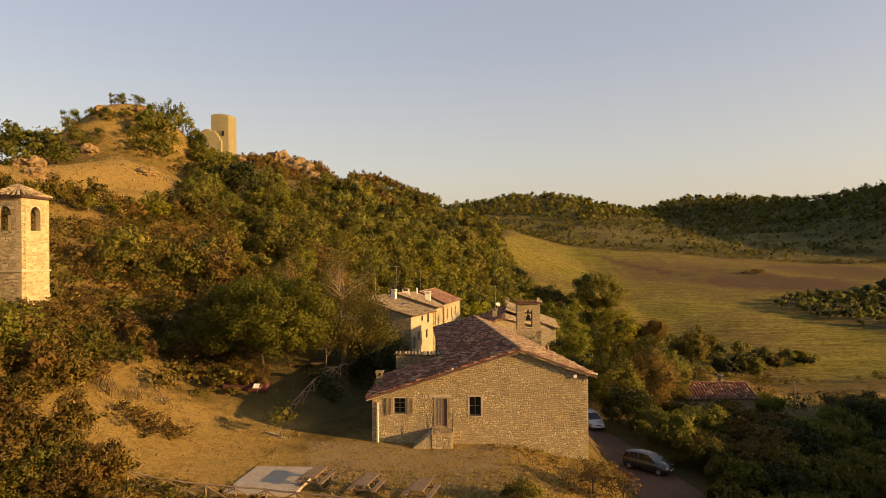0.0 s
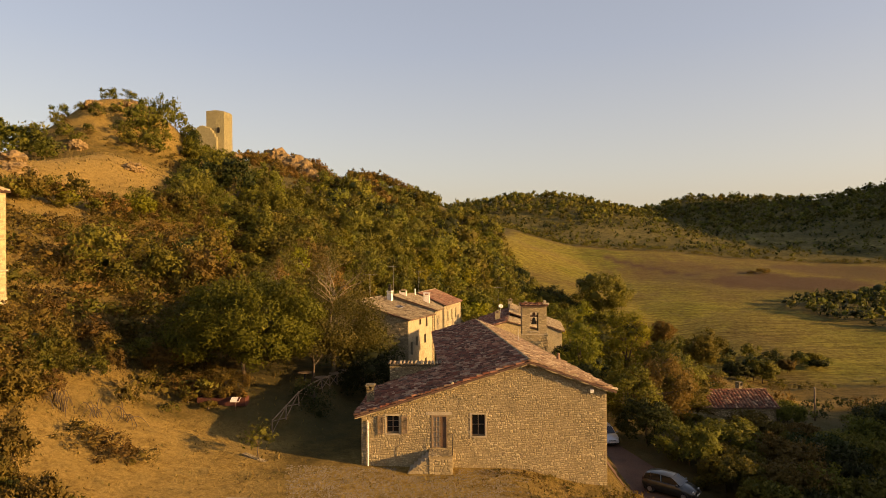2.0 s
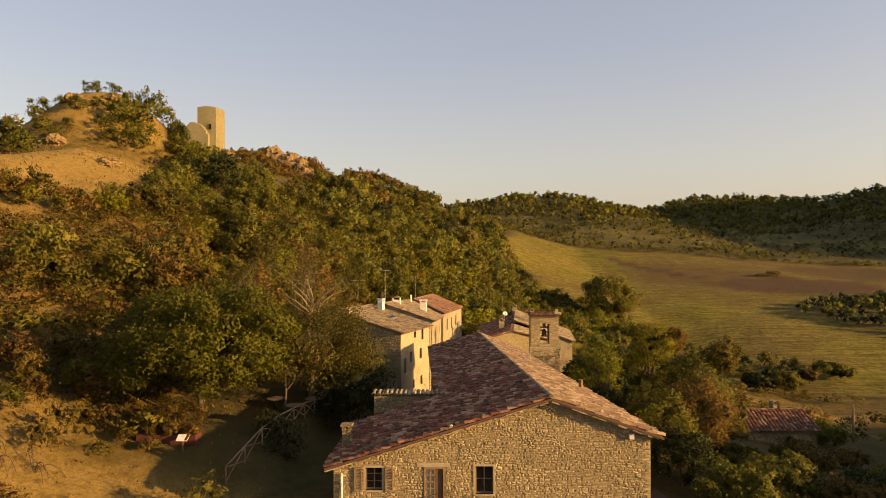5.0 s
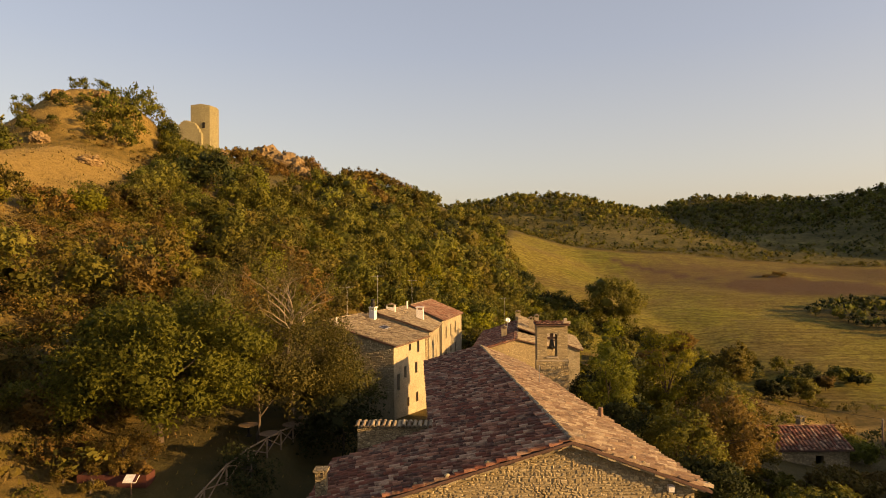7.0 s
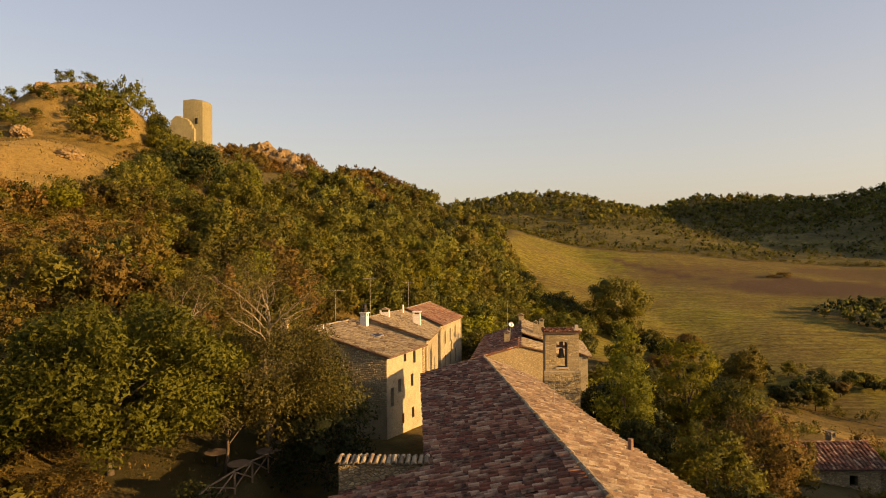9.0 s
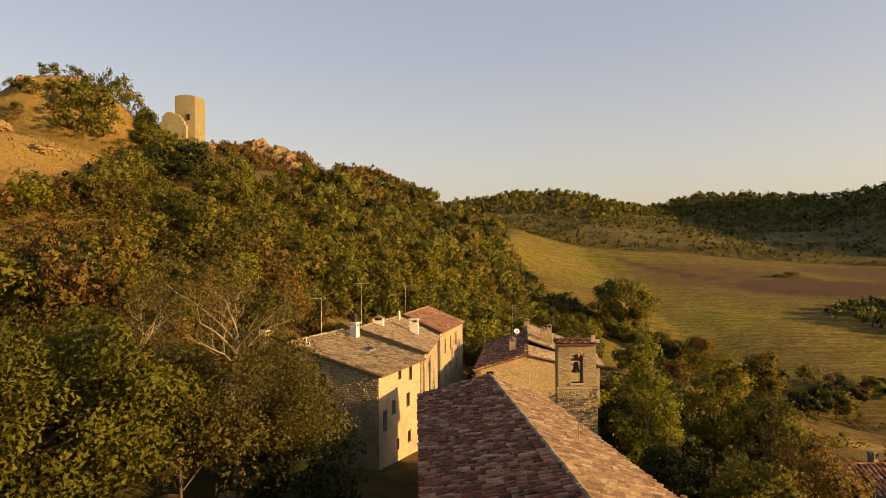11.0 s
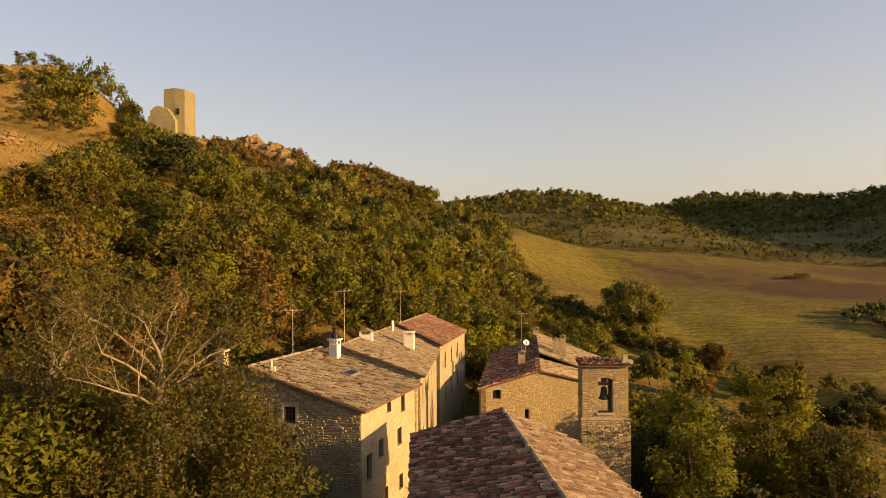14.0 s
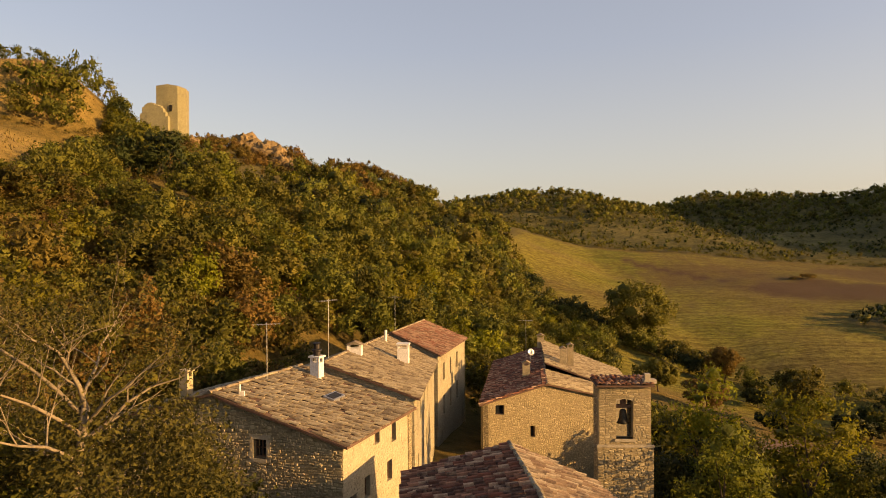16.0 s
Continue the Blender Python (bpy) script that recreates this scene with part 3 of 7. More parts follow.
def wood_shade_mask(x, y):
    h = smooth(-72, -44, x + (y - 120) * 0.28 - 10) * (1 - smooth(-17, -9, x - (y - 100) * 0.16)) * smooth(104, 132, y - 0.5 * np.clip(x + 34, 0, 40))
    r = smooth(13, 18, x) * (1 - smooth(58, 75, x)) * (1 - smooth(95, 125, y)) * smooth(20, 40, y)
    # terrace beside the lane: the house's shade put into the ground colour
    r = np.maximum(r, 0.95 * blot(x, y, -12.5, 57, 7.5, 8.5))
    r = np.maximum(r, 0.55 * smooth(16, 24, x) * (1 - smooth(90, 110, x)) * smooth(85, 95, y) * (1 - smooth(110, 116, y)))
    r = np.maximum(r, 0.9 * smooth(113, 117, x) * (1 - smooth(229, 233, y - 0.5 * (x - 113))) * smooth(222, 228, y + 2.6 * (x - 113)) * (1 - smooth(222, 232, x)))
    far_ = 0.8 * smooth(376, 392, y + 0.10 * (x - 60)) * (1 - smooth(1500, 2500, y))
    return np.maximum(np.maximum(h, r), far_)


xs = stretched(-4200, 4200, 320, 30, -6)
ys = stretched(-900, 4700, 320, 40, 60)
GX, GY = np.meshgrid(xs, ys)
GZ = land(GX, GY)
nx, ny = len(xs), len(ys)
me = bpy.data.meshes.new("ground")
idx = np.arange(nx * ny).reshape(ny, nx)
quads = np.stack([idx[:-1, :-1], idx[:-1, 1:], idx[1:, 1:], idx[1:, :-1]], -1).reshape(-1, 4)
me.vertices.add(nx * ny)
me.vertices.foreach_set("co", np.stack([GX, GY, GZ], -1).ravel())
me.loops.add(quads.size)
me.loops.foreach_set("vertex_index", quads.ravel())
me.polygons.add(len(quads))
me.polygons.foreach_set("loop_start", np.arange(0, quads.size, 4))
me.polygons.foreach_set("use_smooth", np.ones(len(quads), bool))
me.update(calc_edges=True)
cov = me.color_attributes.new("cover", "FLOAT_COLOR", "POINT")
cols = np.zeros((nx * ny, 4))
cols[:, 0], cols[:, 1], cols[:, 2], cols[:, 3] = sand_mask(GX, GY).ravel(), field_mask(GX, GY).ravel(), wood_shade_mask(GX, GY).ravel(), 1
cov.data.foreach_set("color", cols.ravel())
till = me.color_attributes.new("tilled", "FLOAT_COLOR", "POINT")
cols = np.ones((nx * ny, 4))
cols[:, 0], cols[:, 1] = tilled_mask(GX, GY).ravel(), heath_mask(GX, GY).ravel()
till.data.foreach_set("color", cols.ravel())
me.materials.append(ground_material())
tagged(new("ground", me), "dry sloping land with grass, bare earth and a mown field", "ground", kind="structure")

# ---------------------------------------------------------------- walls, stones, tiles
def lerp(a, b, t):
    return Vector(a) * (1 - t) + Vector(b) * t


class Wall:
    """An upright wall from a to b (plan), foot at z0, top given by (s, z) pairs, with rectangular openings (s0, s1, z0, z1)."""

    def __init__(self, a, b, z0, top, openings=(), thick=0.5):
        self.a, self.b = Vector((*a, 0)), Vector((*b, 0))
        self.len = (self.b - self.a).length
        self.u = (self.b - self.a) / self.len
        self.n = Vector((self.u.y, -self.u.x, 0))  # outward, to the right of a to b
        self.z0, self.top, self.openings, self.thick = z0, top, list(openings), thick

    def top_at(self, s):
        for (s0, z0), (s1, z1) in zip(self.top, self.top[1:]):
            if s <= s1 + 1e-6:
                return z0 + (z1 - z0) * (s - s0) / (s1 - s0)
        return self.top[-1][1]

    def at(self, s, z, out=0.0):
        p = self.a + self.u * s + self.n * out
        return (p.x, p.y, z)

    def solid(self, b):
        cuts = sorted({0.0, self.len, *[s for s, _ in self.top if 0 < s < self.len], *[s for o in self.openings for s in o[:2]]})
        for s0, s1 in zip(cuts, cuts[1:]):
            mid, z = (s0 + s1) / 2, self.z0
            for o in sorted((o for o in self.openings if o[0] <= mid <= o[1]), key=lambda o: o[2]):
                self.block(b, s0, s1, z, z, o[2], o[2])
                z = o[3]
            self.block(b, s0, s1, z, z, self.top_at(s0), self.top_at(s1))
        return b.weld()

    def block(self, b, s0, s1, za, zb, zc, zd):
        t = -self.thick
        b.hexa([self.at(s0, za), self.at(s1, zb), self.at(s1, zd), self.at(s0, zc)],
               [self.at(s0, za, t), self.at(s1, zb, t), self.at(s1, zd, t), self.at(s0, zc, t)])

    def stones(self, rng, h=(0.10, 0.20), w=(0.14, 0.40), zlo=None, zhi=None, proud=0.05, quoins=True):
        """Rubble stones in uneven courses on the face, as eight-cornered blocks."""
        out, z = [], self.z0 if zlo is None else zlo
        while z < max(p[1] for p in self.top):
            ch = rng.uniform(*h)
            if zhi is not None and z > zhi:
                break
            s = rng.uniform(-0.1, 0.0)
            while s < self.len:
                cw = rng.uniform(*w)
                if quoins and (s < 0.1 or s + cw > self.len - 0.15):
                    cw = max(cw, 0.42)
                j = lambda k=0.032: rng.uniform(-k, k)
                a, e = max(s, 0) + 0.012, min(s + cw, self.len) - rng.uniform(0.01, 0.035)
                hh = ch * rng.uniform(0.72, 1.08)
                zt = min(z + hh, self.top_at(a) - 0.03, self.top_at(min(e, self.len)) - 0.03)
                s += cw
                if e - a < 0.07 or zt - z < 0.05:
                    continue
                if any(a < o[1] + 0.02 and e > o[0] - 0.02 and z < o[3] + 0.02 and zt > o[2] - 0.02 for o in self.openings):
                    fits = [o for o in self.openings if a < o[1] + 0.02 and e > o[0] - 0.02 and z < o[3] + 0.02 and zt > o[2] - 0.02]
                    o = fits[0]
                    if a < o[0] - 0.12:
                        e = o[0] - 0.02
                    elif e > o[1] + 0.12:
                        a = o[1] + 0.02
                    else:
                        continue
                bow = lambda c: 0.05 * math.sin(c * 1.3 + z * 3.1) + 0.03 * math.sin(c * 3.7 + z * 5.3) - 0.04
                p = rng.uniform(0.3, 1.0) * proud
                za, ze, j1, j2 = z + bow(a), z + bow(e), j(), j()
                dz = zt - z
                q = [(a, za + 0.01), (e, ze + 0.01), (e, ze + dz + j1), (a, za + dz + j2)]
                f = [(a + 0.03 + j(), za + 0.035 + j()), (e - 0.03 + j(), ze + 0.035 + j()), (e - 0.03 + j(), ze + dz - 0.025 + j()), (a + 0.03 + j(), za + dz - 0.025 + j())]
                out.append([self.at(*c, -0.01) for c in q] + [self.at(*c, p + j(0.006)) for c in f])
            z += ch
        return out


STONE_FACES = [(4, 5, 6, 7), (0, 1, 5, 4), (1, 2, 6, 5), (2, 3, 7, 6), (3, 0, 4, 7)]


def lay_pieces(name, pieces, faces, joined_mat, single_mat, parent, chosen, label):
    """Pieces as parts where chosen, the rest as one mesh of many."""
    off = OFFSET.get(parent.name, Vector())
    rest, made = Build(), 0
    for vs in pieces:
        c = sum((Vector(p) for p in vs), Vector()) / len(vs)
        if made < 300 and chosen(c):
            b = Build().add(vs, faces)
            ob = new(name, b.mesh(name, c))
            ob.location = c - off
            ob.parent = parent
            ob.data.materials.append(single_mat)
            made += 1
        else:
            rest.add(vs, faces)
    if rest.v:
        part("stone_facing" if "stone" in name else "tile_covering", rest, joined_mat, parent, label, kind="stuff")


def tile_shapes(e0, e1, r0, r1, rng, pitch=0.32, step=0.42, lift=0.045, radius=0.118, gone=0.0, height=0.125):
    """Barrel tiles over the slope between the eave e0-e1 and the ridge r0-r1 (any four points)."""
    e0, e1, r0, r1 = map(Vector, (e0, e1, r0, r1))
    n = (e1 - e0).cross(r0 - e0).normalized()
    if n.z < 0:
        n = -n
    cols = max(2, round(((e1 - e0).length + (r1 - r0).length) / 2 / pitch))
    out = []
    for i in range(cols):
        f0, f1 = (i + 0.5) / cols, (i + 0.5) / cols
        lo, hi = e0.lerp(e1, f0), r0.lerp(r1, f1)
        up = (hi - lo)
        rows = max(1, round(up.length / step))
        up.normalize()
        side = up.cross(n).normalized()
        st = (hi - lo).length / rows
        shift = rng.uniform(-0.16, 0.16)
        for k in range(rows):
            if rng.random() < gone:
                continue
            p = lo + up * (k * st - 0.05 + (shift if 0 < k < rows - 1 else 0.0) + rng.uniform(-0.04, 0.04)) + side * rng.uniform(-0.03, 0.03) + n * (lift + rng.uniform(-0.02, 0.05))
            tw = side * rng.uniform(-0.035, 0.035)
            q = p + up * (st + 0.12) + tw - n * 0.05
            vs = []
            for c, rr, hh in ((p, radius, height), (q, radius * 0.84, height * 0.8)):
                for a in (0, 50, 90, 130, 180):
                    ca, sa = math.cos(radians(a)), math.sin(radians(a))
                    vs.append(tuple(c + side * ca * rr + n * (sa * hh)))
            vs += [tuple(p + side * c * radius * 0.72 + n * h) for c, h in ((1, 0.0), (0.55, 0.05), (-0.55, 0.05), (-1, 0.0))]
            out.append(vs)
    return out


TILE_FACES = [(0, 1, 6, 5), (1, 2, 7, 6), (2, 3, 8, 7), (3, 4, 9, 8), (0, 10, 11, 1), (1, 11, 12, 3, 2), (3, 12, 13, 4)]


def slab(b, e0, e1, r0, r1, t=0.12):
    """A thin sloping slab with its top face through four points."""
    q = [Vector(p) for p in (e0, e1, r1, r0)]
    return b.hexa([p - Vector((0, 0, t)) for p in q], q)


def ridge_tiles(b, p, q, rng, step=0.38, r=0.13):
    p, q = Vector(p), Vector(q)
    n = max(1, round((q - p).length / step))
    d = (q - p).normalized()
    s = Vector((d.y, -d.x, 0)).normalized()
    for i in range(n):
        a, e = p.lerp(q, i / n) - d * 0.03, p.lerp(q, (i + 1) / n) + d * 0.03
        o = Vector((rng.uniform(-0.02, 0.02), rng.uniform(-0.02, 0.02), rng.uniform(0, 0.03)))
        vs = []
        for c, rr in ((a + o, r), (e + o, r * 0.85)):
            for ang in (0, 45, 90, 135, 180):
                vs.append(tuple(c + s * math.cos(radians(ang)) * rr + Vector((0, 0, math.sin(radians(ang)) * rr * 0.8))))
        b.add(vs, [(0, 1, 6, 5), (1, 2, 7, 6), (2, 3, 8, 7), (3, 4, 9, 8), (4, 3, 2, 1, 0), (5, 6, 7, 8, 9)])
    return b


def roof_part(parent, name, e0, e1, r0, r1, mat, rng, chosen=None, piece_mat=None, **kw):
    """Bed, battens' edge and barrel tiles of one roof slope."""
    bed = part(name, slab(Build(), e0, e1, r0, r1), M["underlay"], parent)
    shapes = tile_shapes(e0, e1, r0, r1, rng, **kw)
    lay_pieces("tile", shapes, TILE_FACES, mat, piece_mat or mat, bed, chosen or (lambda c: False), "curved clay tiles in uneven rows")
    return bed


def window_in(wall, parent, s0, s1, z0, z1, material="shutter", depth=0.22, bars=(1, 1), surround=None, glass=True):
    """A window: frame, glazing bars and dark pane set back in the opening."""
    b = Build()

    def strip(a0, a1, c0, c1, o0, o1):
        b.hexa([wall.at(a0, c0, o0), wall.at(a1, c0, o0), wall.at(a1, c1, o0), wall.at(a0, c1, o0)],
               [wall.at(a0, c0, o1), wall.at(a1, c0, o1), wall.at(a1, c1, o1), wall.at(a0, c1, o1)])

    fw = 0.055
    strip(s0, s0 + fw, z0, z1, -depth, -depth - 0.06)
    strip(s1 - fw, s1, z0, z1, -depth, -depth - 0.06)
    strip(s0 + fw, s1 - fw, z1 - fw, z1, -depth, -depth - 0.06)
    strip(s0 + fw, s1 - fw, z0, z0 + fw, -depth, -depth - 0.06)
    win = part("window", b, M[material], parent, "wooden window frame with dark glass")
    for i in range(bars[0]):
        b = Build()
        c = s0 + (s1 - s0) * (i + 1) / (bars[0] + 1)
        strip(c - 0.03, c + 0.03, z0 + fw, z1 - fw, -depth + 0.004, -depth - 0.05)
        part("glazing_bar", b, M[material], win)
    for i in range(bars[1]):
        b = Build()
        c = z0 + (z1 - z0) * (i + 1) / (bars[1] + 1)
        strip(s0 + fw, s1 - fw, c - 0.018, c + 0.018, -depth + 0.0, -depth - 0.045)
        part("glazing_bar", b, M[material], win)
    b = Build()
    strip(s0 + fw, s1 - fw, z0 + fw, z1 - fw, -depth - 0.03, -depth - 0.036)
    part("pane", b, M["glass"], win)
    b = Build()
    strip(s0, s1, z0, z1, -wall.thick - 0.3, -wall.thick - 0.32)
    part("dark_room_behind", b, M["dark"], win)
    if surround:
        b = Build()
        w = surround
        strip(s0 - w, s0, z0 - w * 0.8, z1 + w, 0.035, -0.1)
        strip(s1, s1 + w, z0 - w * 0.8, z1 + w, 0.035, -0.1)
        strip(s0, s1, z1, z1 + w, 0.035, -0.1)
        strip(s0, s1, z0 - w * 0.8, z0, 0.06, -0.12)
        part("stone_surround", b, M["dressed"], win)
    return win


def glass_material():
    m, nt, b = node_mat("window_glass")
    b.inputs["Base Color"].default_value = (0.012, 0.014, 0.016, 1)
    b.inputs["Roughness"].default_value = 0.08
    return m


M["glass"] = glass_material()
M["dark"] = varied("dark_interior", [(0.012, 0.011, 0.01), (0.02, 0.018, 0.015)], 1.0, 0.95, 0.1, 5, stain=0)


def chimney(parent, x, y, z0, z1, w, d, body, cap="tiles", turn=0.0):
    """A chimney stack with vents and a cap."""
    m = pose(x, y, 0, 0, 0, turn)

    def put(b, x0, x1, y0, y1, a, c):
        lo = [m @ Vector(p) for p in ((x0, y0, a), (x0, y1, a), (x1, y1, a), (x1, y0, a))]
        b.hexa(lo, [p + Vector((0, 0, c - a)) for p in lo])

    st = Build()
    put(st, -w / 2, w / 2, -d / 2, d / 2, z0, z1 - 0.35)
    ch = part("chimney", st, M[body], parent, "chimney stack with a capped vent")
    for sx in (-1, 1):
        for sy in (-1, 1):
            v = Build()
            cx, cy = sx * (w / 2 - 0.06), sy * (d / 2 - 0.06)
            put(v, cx - 0.06, cx + 0.06, cy - 0.06, cy + 0.06, z1 - 0.35, z1 - 0.1)
            part("vent_post", v, M[body], ch)
    c = Build()
    if cap == "tiles":
        q = [m @ Vector(p) for p in ((-w / 2 - 0.08, -d / 2 - 0.08, z1 - 0.1), (w / 2 + 0.08, -d / 2 - 0.08, z1 - 0.1), (w / 2 + 0.08, d / 2 + 0.08, z1 - 0.1), (-w / 2 - 0.08, d / 2 + 0.08, z1 - 0.1))]
        t0, t1 = m @ Vector((0, -d / 2 - 0.08, z1 + 0.12)), m @ Vector((0, d / 2 + 0.08, z1 + 0.12))
        c.add([*q, t0, t1], [(3, 2, 1, 0), (0, 1, 4), (2, 3, 5), (1, 2, 5, 4), (3, 0, 4, 5)])
        part("chimney_cap", c, M["tile_pale"], ch)
    else:
        put(c, -w / 2 - 0.07, w / 2 + 0.07, -d / 2 - 0.07, d / 2 + 0.07, z1 - 0.1, z1)
        part("chimney_cap", c, M[body], ch)
    return ch


def antenna(x, y, z0, h, label, turn=0.0):
    """A thin mast with a comb of aerial rods."""
    t = thing("tv_aerial", (x, y, z0), label, "aerial", "roof aerials")
    part("mast", Build().tube([(x, y, z0), (x, y, z0 + h)], [0.022, 0.018], 6), M["galv"], t)
    c, s = math.cos(turn), math.sin(turn)
    boom = Build().beam((x - 0.7 * c, y - 0.7 * s, z0 + h - 0.1), (x + 0.7 * c, y + 0.7 * s, z0 + h - 0.1), 0.02, 0.02)
    for i in range(7):
        k = -0.65 + i * 0.21
        rod = Build().beam((x + k * c + 0.35 * s, y + k * s - 0.35 * c, z0 + h - 0.1), (x + k * c - 0.35 * s, y + k * s + 0.35 * c, z0 + h - 0.1), 0.015, 0.015)
        part("rod", rod, M["galv"], t)
    part("boom", boom, M["galv"], t)
    return t

# ---------------------------------------------------------------- the gabled stone house
rng = random.Random(5)
house = thing("stone_house", (2.6, 44, -1.0), "long rubble stone house with a dark clay tile gable roof", "house")
RIDGE0, RIDGE1 = Vector((5.5, 43.6, 7.08)), Vector((2.83, 71.8, 6.36))
RIDGE_MID = RIDGE0.lerp(RIDGE1, 0.275)
front = Wall((-5.0, 44.0), (10.24, 44.0), -1.8, [(0, 3.62), (10.45, 6.92), (15.24, 5.25)],
             [(1.56, 2.37, 2.52, 3.62), (4.39, 5.38, 1.62, 3.66), (6.88, 7.74, 2.37, 3.71)], 0.55)
fw = part("front_wall", front.solid(Build()), M["mortar"], house, "gable wall of ochre rubble stone")
left_low = Wall((-5.0, 51.3), (-5.0, 44.55), -0.6, [(0, 3.65), (6.75, 3.62)], [(2.2, 2.9, 1.6, 2.5)])
part("side_wall", left_low.solid(Build()), M["rubble_wall"], house)
left_high = Wall((-1.5, 71.6), (0.0, 51.3), -2.5, [(0, 5.0), (20.35, 5.3)])
part("side_wall", left_high.solid(Build()), M["rubble_wall"], house)
right_side = Wall((10.13, 44.65), (6.0, 70.7), -5, [(0, 5.2), (26.38, 4.95)], [(6, 6.9, 1.2, 2.4), (15, 15.9, 1.2, 2.4)])
part("side_wall", right_side.solid(Build()), M["rubble_wall"], house)
back = Wall((6.0, 70.7), (-1.5, 71.6), -5, [(0, 4.95), (3.2, 6.2), (7.55, 5.0)])
part("back_wall", back.solid(Build()), M["rubble_wall"], house)
stones = front.stones(rng, (0.085, 0.165), (0.11, 0.31), zlo=-1.7, proud=0.045)
lay_pieces("stone", stones, STONE_FACES, M["stone"], M["stone_piece"], fw, lambda c: 2.0 < c.z < 4.2 and -3 < c.x < 6.5, "ochre and grey rubble stones")

# eave and verge boards, then the slopes
e_l0, e_l1 = Vector((-5.35, 43.62, 3.68)), Vector((-5.2, 51.2, 3.75))
e_m0, e_m1 = Vector((-0.32, 51.3, 5.3)), Vector((-1.85, 72.0, 5.02))
e_r0, e_r1 = Vector((10.78, 43.62, 5.22)), Vector((6.35, 71.0, 5.0))
near_tiles = lambda c: 43 < c.y < 47 and c.x < 5.4
roof_part(house, "roof_slope", e_l0, e_l1, RIDGE0, RIDGE_MID, M["tile"], rng, near_tiles, M["tile_piece"])
roof_part(house, "roof_slope", e_m0, e_m1, RIDGE_MID, RIDGE1, M["tile"], rng, lambda c: 62 < c.y < 67, M["tile_piece"])
roof_part(house, "roof_slope", e_r0, e_r1, RIDGE0, RIDGE1, M["tile_mixed"], rng, lambda c: 60 < c.y < 68, M["tile_mixed_piece"])
part("ridge_tiles", ridge_tiles(Build(), RIDGE0 + Vector((0, 0, 0.06)), RIDGE1 + Vector((0, 0, 0.06)), rng), M["tile_pale"], house, "row of pale ridge tiles")
b = Build()
for p, q in ((e_l0, RIDGE0), (RIDGE0, e_r0)):
    p, q = p + Vector((0, 0.12, -0.17)), q + Vector((0, 0.12, -0.17))
    k, steps = 0.0, (q - p).length
    while k < steps - 0.3:
        w = rng.uniform(0.16, 0.42)
        up = Vector((0, rng.uniform(-0.05, 0.02), rng.uniform(-0.02, 0.02)))
        b.beam(p.lerp(q, k / steps) + up, p.lerp(q, min(1, (k + w) / steps)) + up, rng.uniform(0.12, 0.2), rng.uniform(0.045, 0.075))
        k += w + 0.012
part("verge_course", b, M["stone"], house, "rough flat stones under the roof edge", kind="stuff")
b = Build()
for i in range(16):
    k = rng.random()
    p = (RIDGE0.lerp(e_l0, k) if i % 3 else RIDGE0.lerp(e_r0, k)) + Vector((0, rng.uniform(0.15, 0.6), 0.12))
    r = rng.uniform(0.07, 0.15)
    b.lathe([(0.01, -r * 0.6), (r, -r * 0.3), (r * 0.9, r * 0.3), (0.02, r * 0.6)], 6, p)
for q in range(26):
    p = e_r0.lerp(e_r1, 0.04 + q * 0.037) + Vector((-0.25, 0, 0.14))
    r = rng.uniform(0.08, 0.16)
    b.lathe([(0.01, -r * 0.6), (r, -r * 0.3), (r * 0.9, r * 0.3), (0.02, r * 0.6)], 6, p)
part("loose_stone", b, M["stone"], house, "loose stones weighing the roof edges", kind="stuff")
window_in(front, house, 1.56, 2.37, 2.52, 3.62, "shutter", bars=(1, 2), surround=0.09)
window_in(front, house, 6.88, 7.74, 2.37, 3.71, "shutter", bars=(1, 1), surround=0.1)
window_in(left_low, house, 2.2, 2.9, 1.6, 2.5)
window_in(right_side, house, 6, 6.9, 1.2, 2.4)
window_in(right_side, house, 15, 15.9, 1.2, 2.4)
for s0, s1 in ((1.03, 1.4), (2.53, 2.9)):
    b = Build()
    b.box(-5 + s0, -5 + s0 + 0.05, 43.9, 43.955, 2.5, 3.64).box(-5 + s1 - 0.05, -5 + s1, 43.9, 43.955, 2.5, 3.64)
    for z in (2.5, 3.04, 3.58):
        b.box(-5 + s0 + 0.05, -5 + s1 - 0.05, 43.9, 43.955, z, z + 0.06)
    sh = part("shutter", b, M["shutter"], house, "open louvred wooden shutter")
    b = Build()
    for i in range(14):
        z = 2.58 + i * 0.073
        b.beam((-5 + s0 + 0.05, 43.93, z), (-5 + s1 - 0.05, 43.93, z), 0.05, 0.012, (0, -0.6, 0.8))
    part("louvres", b, M["shutter"], sh)
# door: one leaf shut with panes, the other standing open on a dark hall
b = Build()
b.box(-0.61, -0.55, 43.96, 44.1, 1.62, 3.66).box(0.32, 0.38, 43.96, 44.1, 1.62, 3.66).box(-0.55, 0.32, 43.96, 44.1, 3.58, 3.66)
door = part("door", b, M["shutter"], house, "wooden door with one glazed leaf and one dark leaf")
b = Build()
b.box(-0.55, -0.49, 44.0, 44.05, 1.64, 3.58).box(-0.12, -0.06, 44.0, 44.05, 1.64, 3.58)
b.box(-0.33, -0.29, 44.0, 44.05, 1.64, 3.58)
for z in (1.64, 1.95, 2.27, 2.59, 2.91, 3.23, 3.53):
    b.box(-0.49, -0.33, 44.0, 44.05, z, z + 0.05).box(-0.29, -0.12, 44.0, 44.05, z, z + 0.05)
part("glazed_leaf", b, M["shutter"], door)
part("leaf_panel", Build().box(-0.49, -0.12, 44.055, 44.065, 1.66, 3.57), M["dressed"], door)
